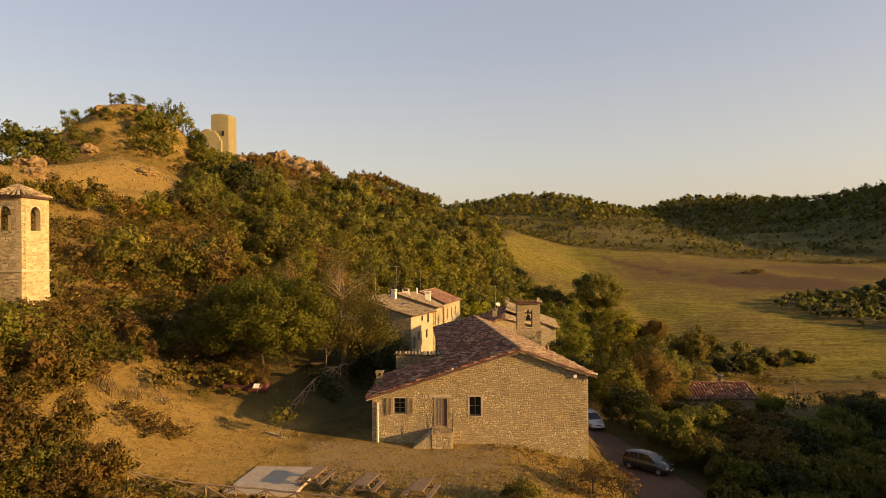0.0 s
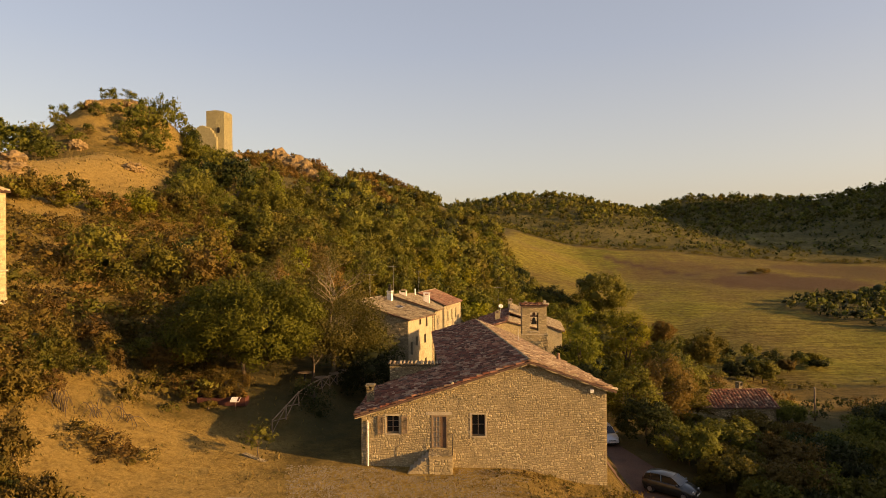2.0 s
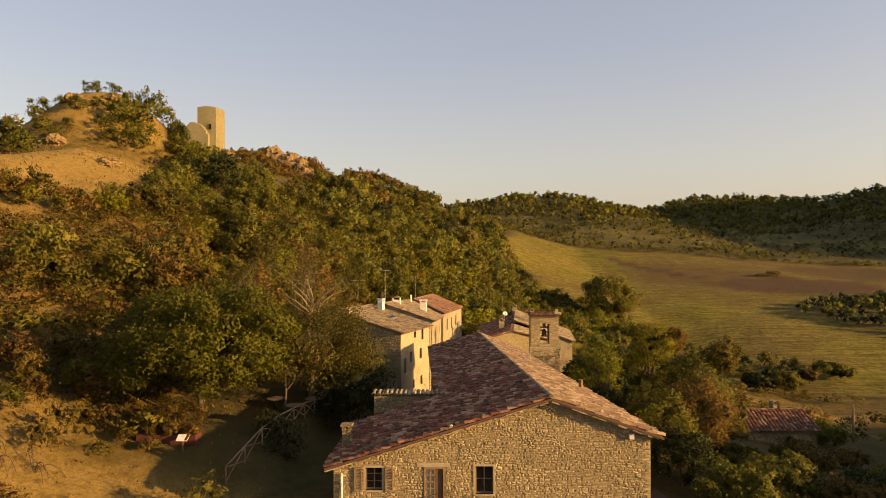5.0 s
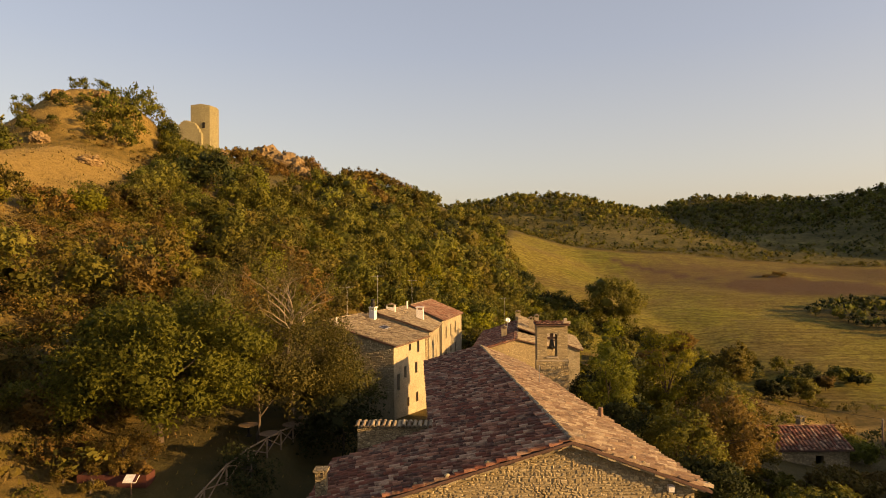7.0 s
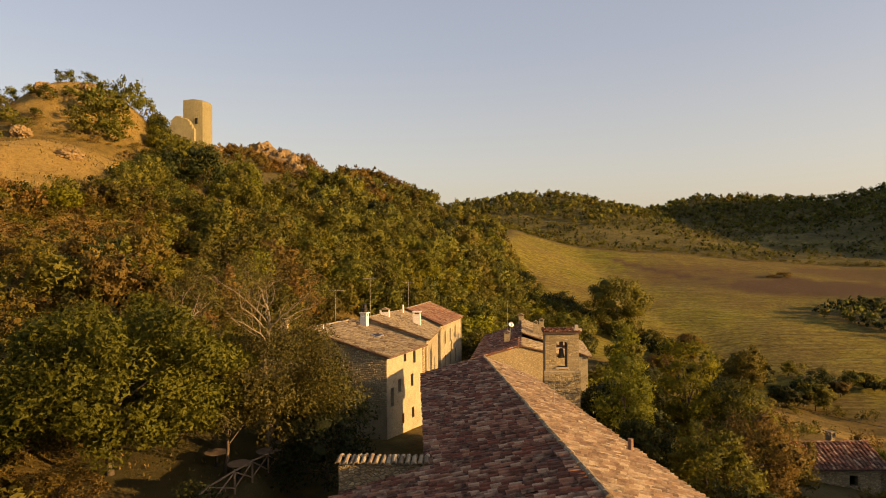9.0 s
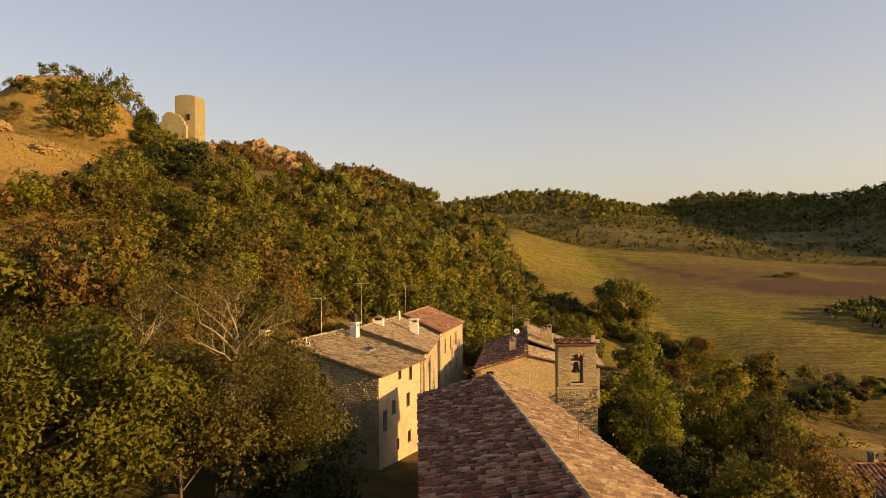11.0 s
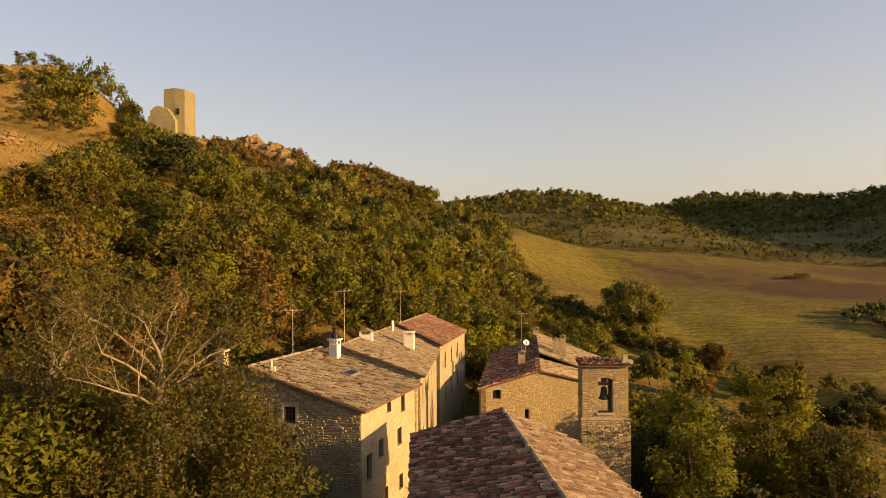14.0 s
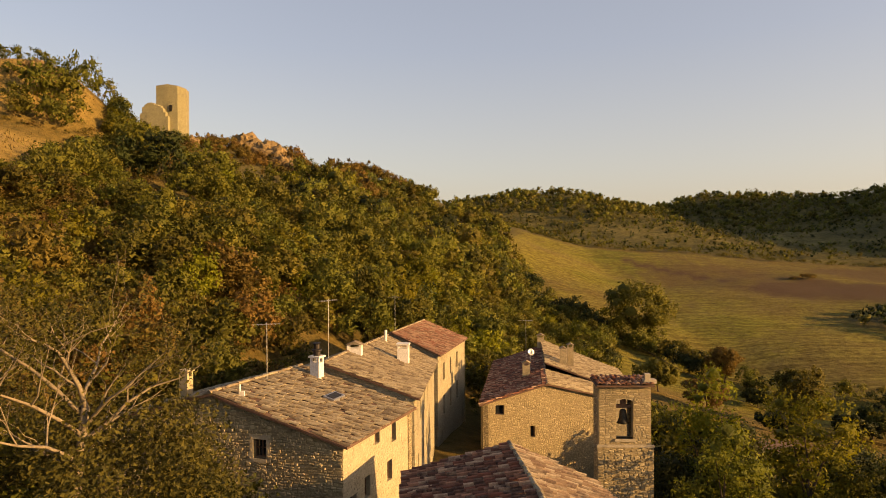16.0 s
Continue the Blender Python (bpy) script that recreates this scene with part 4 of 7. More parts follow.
part("dark_leaf", Build().box(-0.05, 0.31, 44.04, 44.08, 1.64, 3.58), M["brown"], door)
part("lintel", Build().box(-0.95, 0.65, 43.955, 44.0, 3.67, 3.86), M["dressed"], house, "flat stone lintel over the door")
# stair to the door
b = Build().box(-0.72, 0.72, 42.75, 43.995, -0.7, 1.48)
stair = part("stair", b, M["mortar"], house, "rubble stone stair and landing")
part("landing_slab", Build().box(-0.74, 0.76, 42.71, 43.99, 1.485, 1.55), M["rubble_wall"], stair)
for i in range(7):
    z = 1.38 - i * 0.2
    part("step", Build().box(-0.97 - i * 0.24, -0.73 - i * 0.24, 42.8, 43.985, -0.7, z), M["dressed"], stair)
sw = Wall((-0.72, 42.745), (0.72, 42.745), -0.6, [(0, 1.47), (1.44, 1.47)])
sw2 = Wall((-2.5, 42.78), (-0.73, 42.78), -0.6, [(0, 0.1), (1.77, 1.4)])
part("parapet", sw2.solid(Build()), M["mortar"], stair)
b = Build()
for vs in sw.stones(rng) + sw2.stones(rng):
    b.add(vs, STONE_FACES)
part("stone_facing", b, M["stone"], stair, kind="stuff")
b = Build().tube([(0.7, 42.8, 1.5), (0.7, 42.8, 2.5)], [0.025, 0.025], 6).tube([(0.7, 42.8, 2.5), (0.7, 43.95, 2.5)], [0.02, 0.02], 6)
b.tube([(0.7, 43.4, 1.5), (0.7, 43.4, 2.5)], [0.02, 0.02], 6)
part("handrail", b, M["iron"], stair)
part("downpipe", Build().tube([(-4.58, 43.9, 3.35), (-4.58, 43.9, -0.1)], [0.05, 0.05], 8), M["white"], house, "pale drainpipe")
b = Build().box(9.2, 9.42, 43.8, 43.985, 5.08, 5.32)
part("lamp_box", b, M["white"], house, "white wall lamp box")
chimney(house, -4.72, 46.15, 3.7, 5.13, 0.46, 0.46, "rubble_wall", "flat")
part("vent_pipe", Build().tube([(8.7, 53.2, 5.3), (8.7, 53.2, 5.95)], [0.13, 0.12], 8), M["tile_red"], house)
part("roof_post", Build().tube([(6.2, 59.2, 5.8), (6.2, 59.2, 7.1)], [0.025, 0.02], 6), M["galv"], house)
# wall with a tile coping behind the low wing
wing = Wall((-4.05, 51.35), (-0.3, 51.35), -1.0, [(0, 5.35), (3.75, 5.35)], (), 0.6)
cop = part("coped_wall", wing.solid(Build()), M["rubble_wall"], house, "stone wall with a coping of curved tiles")
lay_pieces("tile", tile_shapes((-4.15, 51.2, 5.42), (-0.2, 51.2, 5.42), (-4.15, 51.65, 5.56), (-0.2, 51.65, 5.56), rng, 0.27, 0.5)
           + tile_shapes((-0.2, 52.1, 5.42), (-4.15, 52.1, 5.42), (-0.2, 51.65, 5.56), (-4.15, 51.65, 5.56), rng, 0.27, 0.5), TILE_FACES, M["tile_pale"], M["tile_pale"], cop, lambda c: False, "row of curved coping tiles")


# ---------------------------------------------------------------- the terrace of houses
def terrace_house(label, near, far, ez0, ez1, ridge0, ridge1, foot, mat, openings, front_opens=(), stones_on=False, seed=1, face="rubble_wall"):
    """One house of the row: street wall from near to far, ridge behind it, an equal slope at the back."""
    r = random.Random(seed)
    t = thing("terrace_house", (near[0], near[1], foot), label, "house", "row of stone houses")
    near, far = Vector((*near, 0)), Vector((*far, 0))
    r0, r1 = Vector(ridge0), Vector(ridge1)
    b0, b1 = 2 * Vector((r0.x, r0.y, 0)) - near, 2 * Vector((r1.x, r1.y, 0)) - far
    street = Wall(near.xy, far.xy, foot, [(0, ez0 - 0.12), ((far - near).length, ez1 - 0.12)], openings)
    sw_ = part("street_wall", street.solid(Build()), M["pale_mortar"] if stones_on else M[face], t)
    gl = (near - b0).length
    gable = Wall(b0.xy, near.xy, foot, [(0, ez0 - 0.12), (gl / 2, r0.z - 0.15), (gl, ez0 - 0.12)], front_opens)
    gw = part("gable_wall", gable.solid(Build()), M["mortar"] if stones_on else M[face], t)
    gl2 = (far - b1).length
    part("gable_wall", Wall(far.xy, b1.xy, foot, [(0, ez1 - 0.12), (gl2 / 2, r1.z - 0.15), (gl2, ez1 - 0.12)]).solid(Build()), M[face], t)
    part("back_wall", Wall(b1.xy, b0.xy, foot, [(0, ez1 - 0.12), ((b1 - b0).length, ez0 - 0.12)]).solid(Build()), M[face], t)
    if stones_on:
        for w, holder in ((street, sw_), (gable, gw)):
            pale = "_pale" if w is street else ""
            lay_pieces("stone", w.stones(r, (0.09, 0.17), (0.12, 0.32), zlo=0.0 if w is street else 2.5, proud=0.022 if pale else 0.06), STONE_FACES, M["stone" + pale], M["stone" + pale + "_piece"], holder, lambda c: 3.0 < c.z < 6.4 and c.x > -10, "uneven rubble stones")
    along = (far - near).normalized()
    out = Vector((along.y, -along.x, 0)) * 0.3
    lap = along * 0.18
    dz = Vector((0, 0, 1))
    ea, eb = near + out - lap + dz * (ez0 - 0.08), far + out + lap * 0 + dz * (ez1 - 0.08)
    roof_part(t, "roof_slope", ea, eb, r0 - lap, r1, mat, r, (lambda c: c.y < 74) if stones_on else None, M["tile_pale_piece"], height=0.085, gone=0.025)
    ba, bb = b1 - out + dz * (ez1 - 0.08), b0 - out - lap + dz * (ez0 - 0.08)
    roof_part(t, "roof_slope", ba, bb, r1, r0 - lap, mat, r, height=0.085)
    part("ridge_tiles", ridge_tiles(Build(), r0 - lap + dz * 0.05, r1 + dz * 0.05, r), M["tile_pale"], t)
    for w, ops in ((street, openings), (gable, front_opens)):
        for o in ops:
            window_in(w, t, *o, material="brown", bars=(1, 1) if o[3] - o[2] < 1.3 else (1, 2), surround=0.2 if w is gable else None)
    return t


C1 = Vector((-4.35, 71.2))
U1, P1 = Vector((0.342, 0.94)), Vector((-0.97, 0.243))
h1_far = C1 + U1 * 7.1
r10, r11 = C1 + P1 * 6.5, h1_far + P1 * 6.5
house_a = terrace_house("tall pale rubble stone house with a weathered tile roof", C1, h1_far, 6.55, 6.5, (*r10, 8.35), (*r11, 8.3), -3.0, M["tile_pale"],
                        [(1.9, 2.45, 3.4, 4.4), (4.2, 4.75, 3.4, 4.4), (2.9, 3.4, 5.6, 6.2), (4.7, 5.2, 5.2, 6.3), (0.6, 1.15, 2.6, 4.0), (2.5, 3.0, 0.8, 1.6), (4.4, 4.9, 0.8, 1.7)],
                        [(8.62, 9.3, 5.55, 6.42)], True, 11)
sk_e = Vector((*C1, 6.55)).lerp(Vector((*h1_far, 6.5)), 0.6)
sk_r = Vector((*r10, 8.35)).lerp(Vector((*r11, 8.3)), 0.6)
sk_c, sk_u, sk_s = sk_e.lerp(sk_r, 0.44) + Vector((0, 0, 0.13)), (sk_r - sk_e).normalized(), Vector((U1.x, U1.y, 0))
sk = Build()
sk_q = [sk_c + sk_s * a * 0.55 + sk_u * c * 0.3 for a, c in ((-1, -1), (1, -1), (1, 1), (-1, 1))]
sk.hexa([p - Vector((0, 0, 0.12)) for p in sk_q], [p + Vector((0, 0, 0.05)) for p in sk_q])
sky_light = part("skylight", sk, M["galv"], house_a, "grey metal roof light")
sk = Build()
sk_q = [sk_c + sk_s * a * 0.47 + sk_u * c * 0.23 + Vector((0, 0, 0.056)) for a, c in ((-1, -1), (1, -1), (1, 1), (-1, 1))]
part("pane", sk.add(sk_q, [(0, 1, 2, 3)]), M["iron"], sky_light)
vp = Vector((*C1, 6.55)).lerp(Vector((*r10, 8.35)), 0.86) + Vector((U1.x, U1.y, 0)) * 0.7
part("vent_pipe", Build().tube([vp, vp + Vector((0, 0, 0.55))], [0.05, 0.05], 8).box(vp.x - 0.02, vp.x + 0.22, vp.y - 0.08, vp.y + 0.08, vp.z, vp.z + 0.22), M["white"], house_a)
house_b = terrace_house("pale stone house with a weathered tile roof", (-1.8, 78.4), (-1.55, 98.2), 6.85, 5.15, (-6.95, 79.4, 8.5), (-5.7, 99.4, 7.2), -5.0, M["tile_pale"],
                        [(1.2, 1.9, 4.6, 5.9), (4.2, 4.9, 4.4, 5.6), (7.4, 8.1, 4.1, 5.3), (11.0, 11.7, 3.8, 5.0), (15, 15.7, 3.4, 4.6), (2.2, 2.9, 1.6, 2.9), (6, 6.7, 1.4, 2.7), (9.6, 10.3, 1.0, 2.3), (12.6, 13.3, 0.8, 2.2)], (), False, 12, "pale_rubble")
house_c = terrace_house("narrow stone house with a newer red tile roof", (-1.3, 100.2), (1.2, 113.0), 5.4, 5.05, (-5.4, 101.2, 7.2), (-3.2, 112.6, 7.0), -7.0, M["tile_red"],
                        [(2.2, 2.9, 2.6, 4.2), (5.2, 5.9, 2.6, 4.2), (8.4, 9.1, 2.6, 4.2), (2.2, 2.9, -0.6, 1.2), (5.2, 5.9, -0.6, 1.2), (8.4, 9.1, -0.6, 1.2)], (), False, 13, "pale_rubble")
chimney(house_a, -7.1, 78.3, 7.4, 9.1, 0.55, 0.5, "white", "flat", -20)
part("chimney_pot", Build().lathe([(0.2, 0.0), (0.2, 0.22), (0.28, 0.26), (0.28, 0.34), (0.16, 0.38), (0.16, 0.62), (0.22, 0.68), (0.0, 0.74)], 12, (-7.1, 78.3, 9.1)), M["iron"], house_a)
chimney(house_b, -3.4, 89.5, 6.3, 8.05, 0.8, 0.6, "white", "flat", -3)
chimney(house_b, -6.2, 85.2, 7.8, 8.75, 0.95, 0.5, "white", "tiles", -3)
part("flue_pipe", Build().tube([(-5.4, 95.5, 7.0), (-5.4, 95.5, 8.2)], [0.12, 0.12], 8), M["white"], house_b)
chimney(house_a, -13.3, 76.0, 6.9, 8.8, 0.5, 0.45, "plaster", "flat", -15)
antenna(-9.1, 75.9, 8.2, 3.0, "thin roof aerial with a comb of rods", 0.4)
antenna(-6.95, 80.6, 8.4, 3.6, "thin roof aerial with a comb of rods", 1.0)
antenna(-5.3, 102.0, 7.1, 3.4, "thin roof aerial with a comb of rods", 0.2)

# ---------------------------------------------------------------- the house behind the bell tower
rear = thing("rear_house", (2.6, 100, -7), "ochre rubble stone house with a low tile gable", "house")
rf = Wall((2.6, 97.6), (13.15, 100.6), -8, [(0, 1.55), (5.85, 2.95), (10.968, 1.6)], [(1.15, 1.95, 0.55, 1.4), (4.35, 4.8, -1.6, -0.6)])
rw = part("front_wall", rf.solid(Build()), M["mortar"], rear)
lay_pieces("stone", rf.stones(random.Random(8), (0.09, 0.16), (0.1, 0.25), zlo=-5), STONE_FACES, M["stone"], M["stone_piece"], rw, lambda c: c.z > 0, "ochre rubble stones")
part("side_wall", Wall((5.0, 117.5), (2.6, 97.6), -9, [(0, 1.4), (20.04, 1.55)]).solid(Build()), M["rubble_wall"], rear)
part("side_wall", Wall((13.15, 100.6), (15.6, 117), -9, [(0, 1.6), (16.6, 1.5)]).solid(Build()), M["rubble_wall"], rear)
part("back_wall", Wall((15.6, 117), (5.0, 117.5), -9, [(0, 1.5), (5, 3.0), (10.45, 1.4)]).solid(Build()), M["rubble_wall"], rear)
q0, q1, qm = Vector((8.3, 98.9, 3.02)), Vector((10.2, 117.8, 3.3)), Vector((8.9, 104.5, 3.1))
roof_part(rear, "roof_slope", (4.7, 117.8, 1.5), (2.3, 97.2, 1.6), q1, q0, M["tile"], rng)
roof_part(rear, "roof_slope", (13.55, 100.3, 1.65), (14.4, 105.0, 1.65), q0, qm, M["tile_pale"], rng)
roof_part(rear, "roof_slope", (17.6, 104.0, 0.75), (18.9, 117.2, 0.7), qm + Vector((0, 0, 0.75)), q1 + Vector((0, 0, 0.7)), M["tile_pale"], rng)
part("wing_wall", Wall((13.3, 104.3), (17.2, 104.3), -9, [(0, 2.1), (3.9, 0.72)]).solid(Build()), M["pale_rubble"], rear, "pale stone wall of the side wing")
part("wing_wall", Wall((17.2, 104.3), (18.4, 117), -9, [(0, 0.7), (12.75, 0.65)]).solid(Build()), M["pale_rubble"], rear)
part("ridge_tiles", ridge_tiles(Build(), q0, q1, rng), M["tile_pale"], rear)
window_in(rf, rear, 1.15, 1.95, 0.55, 1.4, "brown", bars=(0, 0))
window_in(rf, rear, 4.35, 4.8, -1.6, -0.6, "brown", bars=(0, 0))
chimney(rear, 7.0, 104.0, 2.2, 4.05, 0.7, 0.6, "plaster", "tiles", -6)
chimney(rear, 10.0, 116.5, 3.0, 4.9, 0.75, 0.7, "plaster", "tiles", -6)
chimney(rear, 10.9, 106.5, 3.2, 5.0, 0.6, 0.6, "plaster", "tiles", -6)
chimney(rear, 11.8, 107.5, 2.8, 5.2, 0.6, 0.6, "plaster", "tiles", -6)
dish = thing("satellite_dish", (7.6, 106, 3.9), "pale round satellite dish on a roof", "dish")
b = Build()
b.lathe([(0.0, 0.0), (0.2, 0.03), (0.36, 0.1), (0.37, 0.11), (0.2, 0.045), (0.0, 0.015)], 20)
b.v = [tuple(pose(7.6, 105.8, 4.65, 70, 0, 20) @ Vector(p)) for p in b.v]
part("bowl", b, M["galv"], dish, smooth=True)
part("bracket", Build().tube([(7.6, 106, 2.7), (7.6, 106, 4.6)], [0.03, 0.03], 6), M["galv"], dish)
antenna(7.3, 107.0, 2.7, 5.0, "thin roof aerial with a comb of rods", 0.1)


# ---------------------------------------------------------------- bell towers
def arch_head(b, wall, s0, s1, z0, z1, depth=0.5, n=8):
    """Fills the top corners of an opening so that it ends in a round arch; z0 is the springing, z1 the crown."""
    c, r, h = (s0 + s1) / 2, (s1 - s0) / 2, z1 - z0
    pts = [(c - r * math.cos(math.pi * i / n), z0 + h * math.sin(math.pi * i / n)) for i in range(n + 1)]
    for (a, za), (e, ze) in zip(pts, pts[1:]):
        b.hexa([wall.at(a, za), wall.at(e, ze), wall.at(e, z1 + 0.002), wall.at(a, z1 + 0.002)],
               [wall.at(a, za, -depth), wall.at(e, ze, -depth), wall.at(e, z1 + 0.002, -depth), wall.at(a, z1 + 0.002, -depth)])
    return b.weld()


tower = thing("bell_tower", (10, 81, -5), "slender square stone bell tower with a tiled top", "tower")
TX0, TX1, TY0, TY1 = 8.55, 11.5, 80.1, 81.5
fr = Wall((TX0, TY0), (TX1, TY0), -6, [(0, 7.05), (3.0, 7.05)], [(0.98, 1.95, 4.05, 6.3)], 0.5)
tw = part("front_wall", fr.solid(Build()), M["mortar"], tower)
part("arch", arch_head(Build(), fr, 0.98, 1.95, 6.12, 6.3), M["dressed"], tw)
bk = Wall((TX1, TY1), (TX0, TY1), -6, [(0, 7.05), (3.0, 7.05)], [(1.0, 1.97, 3.6, 6.3)], 0.4)
part("back_wall", bk.solid(Build()), M["rubble_wall"], tower)
rt_ = Wall((TX1, TY0 + 0.5), (TX1, TY1 - 0.4), -6, [(0, 7.05), (0.5, 7.05)], (), 0.5)
part("side_wall", rt_.solid(Build()), M["rubble_wall"], tower)
lf_ = Wall((TX0, TY1 - 0.4), (TX0, TY0 + 0.5), -6, [(0, 7.05), (0.5, 7.05)], (), 0.5)
part("side_wall", lf_.solid(Build()), M["rubble_wall"], tower)
base_face = Wall((TX0 - 0.1, TY0 - 0.1), (TX1 + 0.12, TY0 - 0.1), -6, [(0, 3.6), (3.22, 3.6)], (), 0.1)
part("battered_base", base_face.solid(Build()), M["mortar"], tower)
lay_pieces("stone", base_face.stones(random.Random(3), (0.12, 0.24), (0.16, 0.42), zlo=0, proud=0.06), STONE_FACES, M["stone"], M["stone_piece"], tw, lambda c: c.z > 1.5, "large rough stones of the base")
lay_pieces("stone", fr.stones(random.Random(4), (0.10, 0.18), (0.16, 0.42), zlo=3.7, proud=0.025), STONE_FACES, M["stone"], M["stone_piece"], tw, lambda c: c.z > 1.5, "coursed dressed stones")
part("string_course", Build().box(TX0 - 0.12, TX1 + 0.14, TY0 - 0.16, TY0 - 0.0, 3.6, 3.72), M["dressed"], tower)
part("sill", Build().box(TX0 + 0.9, TX0 + 2.05, TY0 - 0.1, TY0 + 0.3, 3.9, 4.05), M["dressed"], tower)
b = slab(Build(), (TX0 - 0.15, TY0 - 0.25, 7.12), (TX1 + 0.15, TY0 - 0.25, 7.12), (TX0 - 0.15, TY1 + 0.2, 7.24), (TX1 + 0.15, TY1 + 0.2, 7.24), 0.1)
rr = part("tower_roof", b, M["underlay"], tower)
lay_pieces("tile", tile_shapes((TX0 - 0.15, TY0 - 0.27, 7.14), (TX1 + 0.15, TY0 - 0.27, 7.14), (TX0 - 0.15, TY1 + 0.2, 7.26), (TX1 + 0.15, TY1 + 0.2, 7.26), rng, 0.27, 0.4), TILE_FACES, M["tile"], M["tile_piece"], rr, lambda c: True, "curved tiles of the tower top")
part("pinnacle", Build().box(TX1 - 0.35, TX1 - 0.05, TY0 - 0.1, TY0 + 0.2, 7.2, 7.75).box(TX1 - 0.4, TX1 + 0.28, TY0 - 0.12, TY0 + 0.35, 7.2, 7.42), M["dressed"], tower)
bell = thing("bell", (10.02, 80.5, 5.2), "dark bronze bell hung in the tower opening", "bell")
part("bell_body", Build().lathe([(0.03, 0.80), (0.13, 0.78), (0.19, 0.66), (0.22, 0.34), (0.28, 0.12), (0.37, 0.0), (0.33, 0.0), (0.2, 0.12)], 18, (10.02, 80.5, 4.85)), M["bronze"], bell, smooth=True)
part("headstock", Build().box(9.52, 10.5, 80.42, 80.58, 5.72, 5.9).box(9.86, 10.18, 80.44, 80.56, 5.9, 6.24), M["brown"], bell)
# tall campanile on the hillside
camp = thing("campanile", (-35.6, 51.2, 7), "tall square ochre stone campanile with arched openings", "tower")
ca, cb = Vector((-37.2, 49.75)), Vector((-34.22, 49.5))
cd = Vector((0.2, 3.1))
corners = [ca, cb, cb + cd, ca + cd]
for i in range(4):
    p, q = corners[i], corners[(i + 1) % 4]
    ln = (q - p).length
    w = Wall(p, q, 5, [(0, 18.75), (ln, 18.75)], [(ln / 2 - 0.56, ln / 2 + 0.56, 15.9, 17.9)], 0.45)
    face = part("tower_wall", w.solid(Build()), M["rubble_wall" if i == 0 else "plaster"], camp)
    part("arch", arch_head(Build(), w, ln / 2 - 0.56, ln / 2 + 0.56, 17.34, 17.9, 0.45), M["dressed"], face)
    b = Build()
    b.hexa([w.at(-0.1, 12.5, 0.1), w.at(ln + 0.1, 12.5, 0.1), w.at(ln + 0.1, 12.64, 0.1), w.at(-0.1, 12.64, 0.1)], [w.at(-0.1, 12.5, 0), w.at(ln + 0.1, 12.5, 0), w.at(ln + 0.1, 12.64, 0), w.at(-0.1, 12.64, 0)])
    part("string_course", b, M["dressed"], face)
    b = Build()
    b.hexa([w.at(-0.35, 5, 0.35), w.at(ln + 0.35, 5, 0.35), w.at(ln + 0.05, 10.5, 0.03), w.at(-0.05, 10.5, 0.03)], [w.at(-0.1, 5, -0.02), w.at(ln + 0.1, 5, -0.02), w.at(ln, 10.5, -0.02), w.at(0, 10.5, -0.02)])
    part("battered_base", b, M["rubble_wall" if i == 0 else "plaster"], face)
    if i < 2:
        lay_pieces("stone", w.stones(random.Random(30 + i), (0.18, 0.3), (0.3, 0.7), zlo=7, proud=0.015), STONE_FACES, M["stone"], M["stone_piece"], face, lambda c: False, "coursed ochre stones")
mid = sum(corners, Vector((0, 0))) / 4
apex = Vector((*mid, 19.75))
eaves = [Vector((*(mid + (c - mid) * 1.16), 18.72)) for c in corners]
for i in range(4):
    b = Build().add([eaves[i], eaves[(i + 1) % 4], apex, eaves[i] - Vector((0, 0, 0.14)), eaves[(i + 1) % 4] - Vector((0, 0, 0.14))], [(0, 1, 2), (0, 3, 4, 1), (3, 0, 2, 1, 4)])
    s = part("roof_slope", b, M["underlay"], camp)
    lay_pieces("tile", tile_shapes(eaves[i], eaves[(i + 1) % 4], apex.lerp(eaves[i], 0.06), apex.lerp(eaves[(i + 1) % 4], 0.06), rng, 0.27, 0.4), TILE_FACES, M["tile_pale"], M["tile_piece"], s, lambda c: False, "curved roof tiles")

# ---------------------------------------------------------------- castle ruin on the hill
castle = thing("castle_ruin", (-92, 243, 50), "ruined ochre castle tower on the hilltop", "castle")
b = Build()
ring = [(-95.9, 240.6), (-92.2, 240.45), (-89.0, 240.6), (-87.0, 242.2), (-88.4, 247.6), (-95.2, 248.6)]
n = len(ring)
rim = [67.2, 67.6, 67.1, 66.5, 66.9, 67.3]
b.add([(x, y, 44) for x, y in ring] + [(x, y, z) for (x, y), z in zip(ring, rim)], [tuple(range(n, 2 * n))] + [(i, (i + 1) % n, n + (i + 1) % n, n + i) for i in range(n)])
part("keep", b, M["castle"], castle, "tall square-shouldered keep")
cw = random.Random(71)
for i in range(12):
    b = Build()
    x0, x1 = -100.3 + i * 0.75, -100.3 + (i + 1) * 0.75
    y0 = 238.8
    h0 = [58.0, 59.9, 60.9, 61.0, 61.1, 60.9, 60.7, 60.6, 60.4, 59.6, 58.4, 56.8][i] + cw.uniform(-0.2, 0.2)
    b.hexa([(x0, y0, 44), (x1, y0, 44), (x1, y0, h0 + 0.2), (x0, y0, h0)], [(x0, y0 + 1.6, 44), (x1, y0 + 1.6, 44), (x1, y0 + 1.6, h0 + 0.2), (x0, y0 + 1.6, h0)])
    part("curtain_wall", b, M["castle"], castle, "broken curtain wall")
part("window_slit", Build().box(-91.5, -90.7, 240.2, 241.2, 58.9, 60.9), M["dark"], castle)
part("window_slit", Build().box(-94.1, -93.8, 240.7, 241.6, 63.0, 64.4), M["dark"], castle)

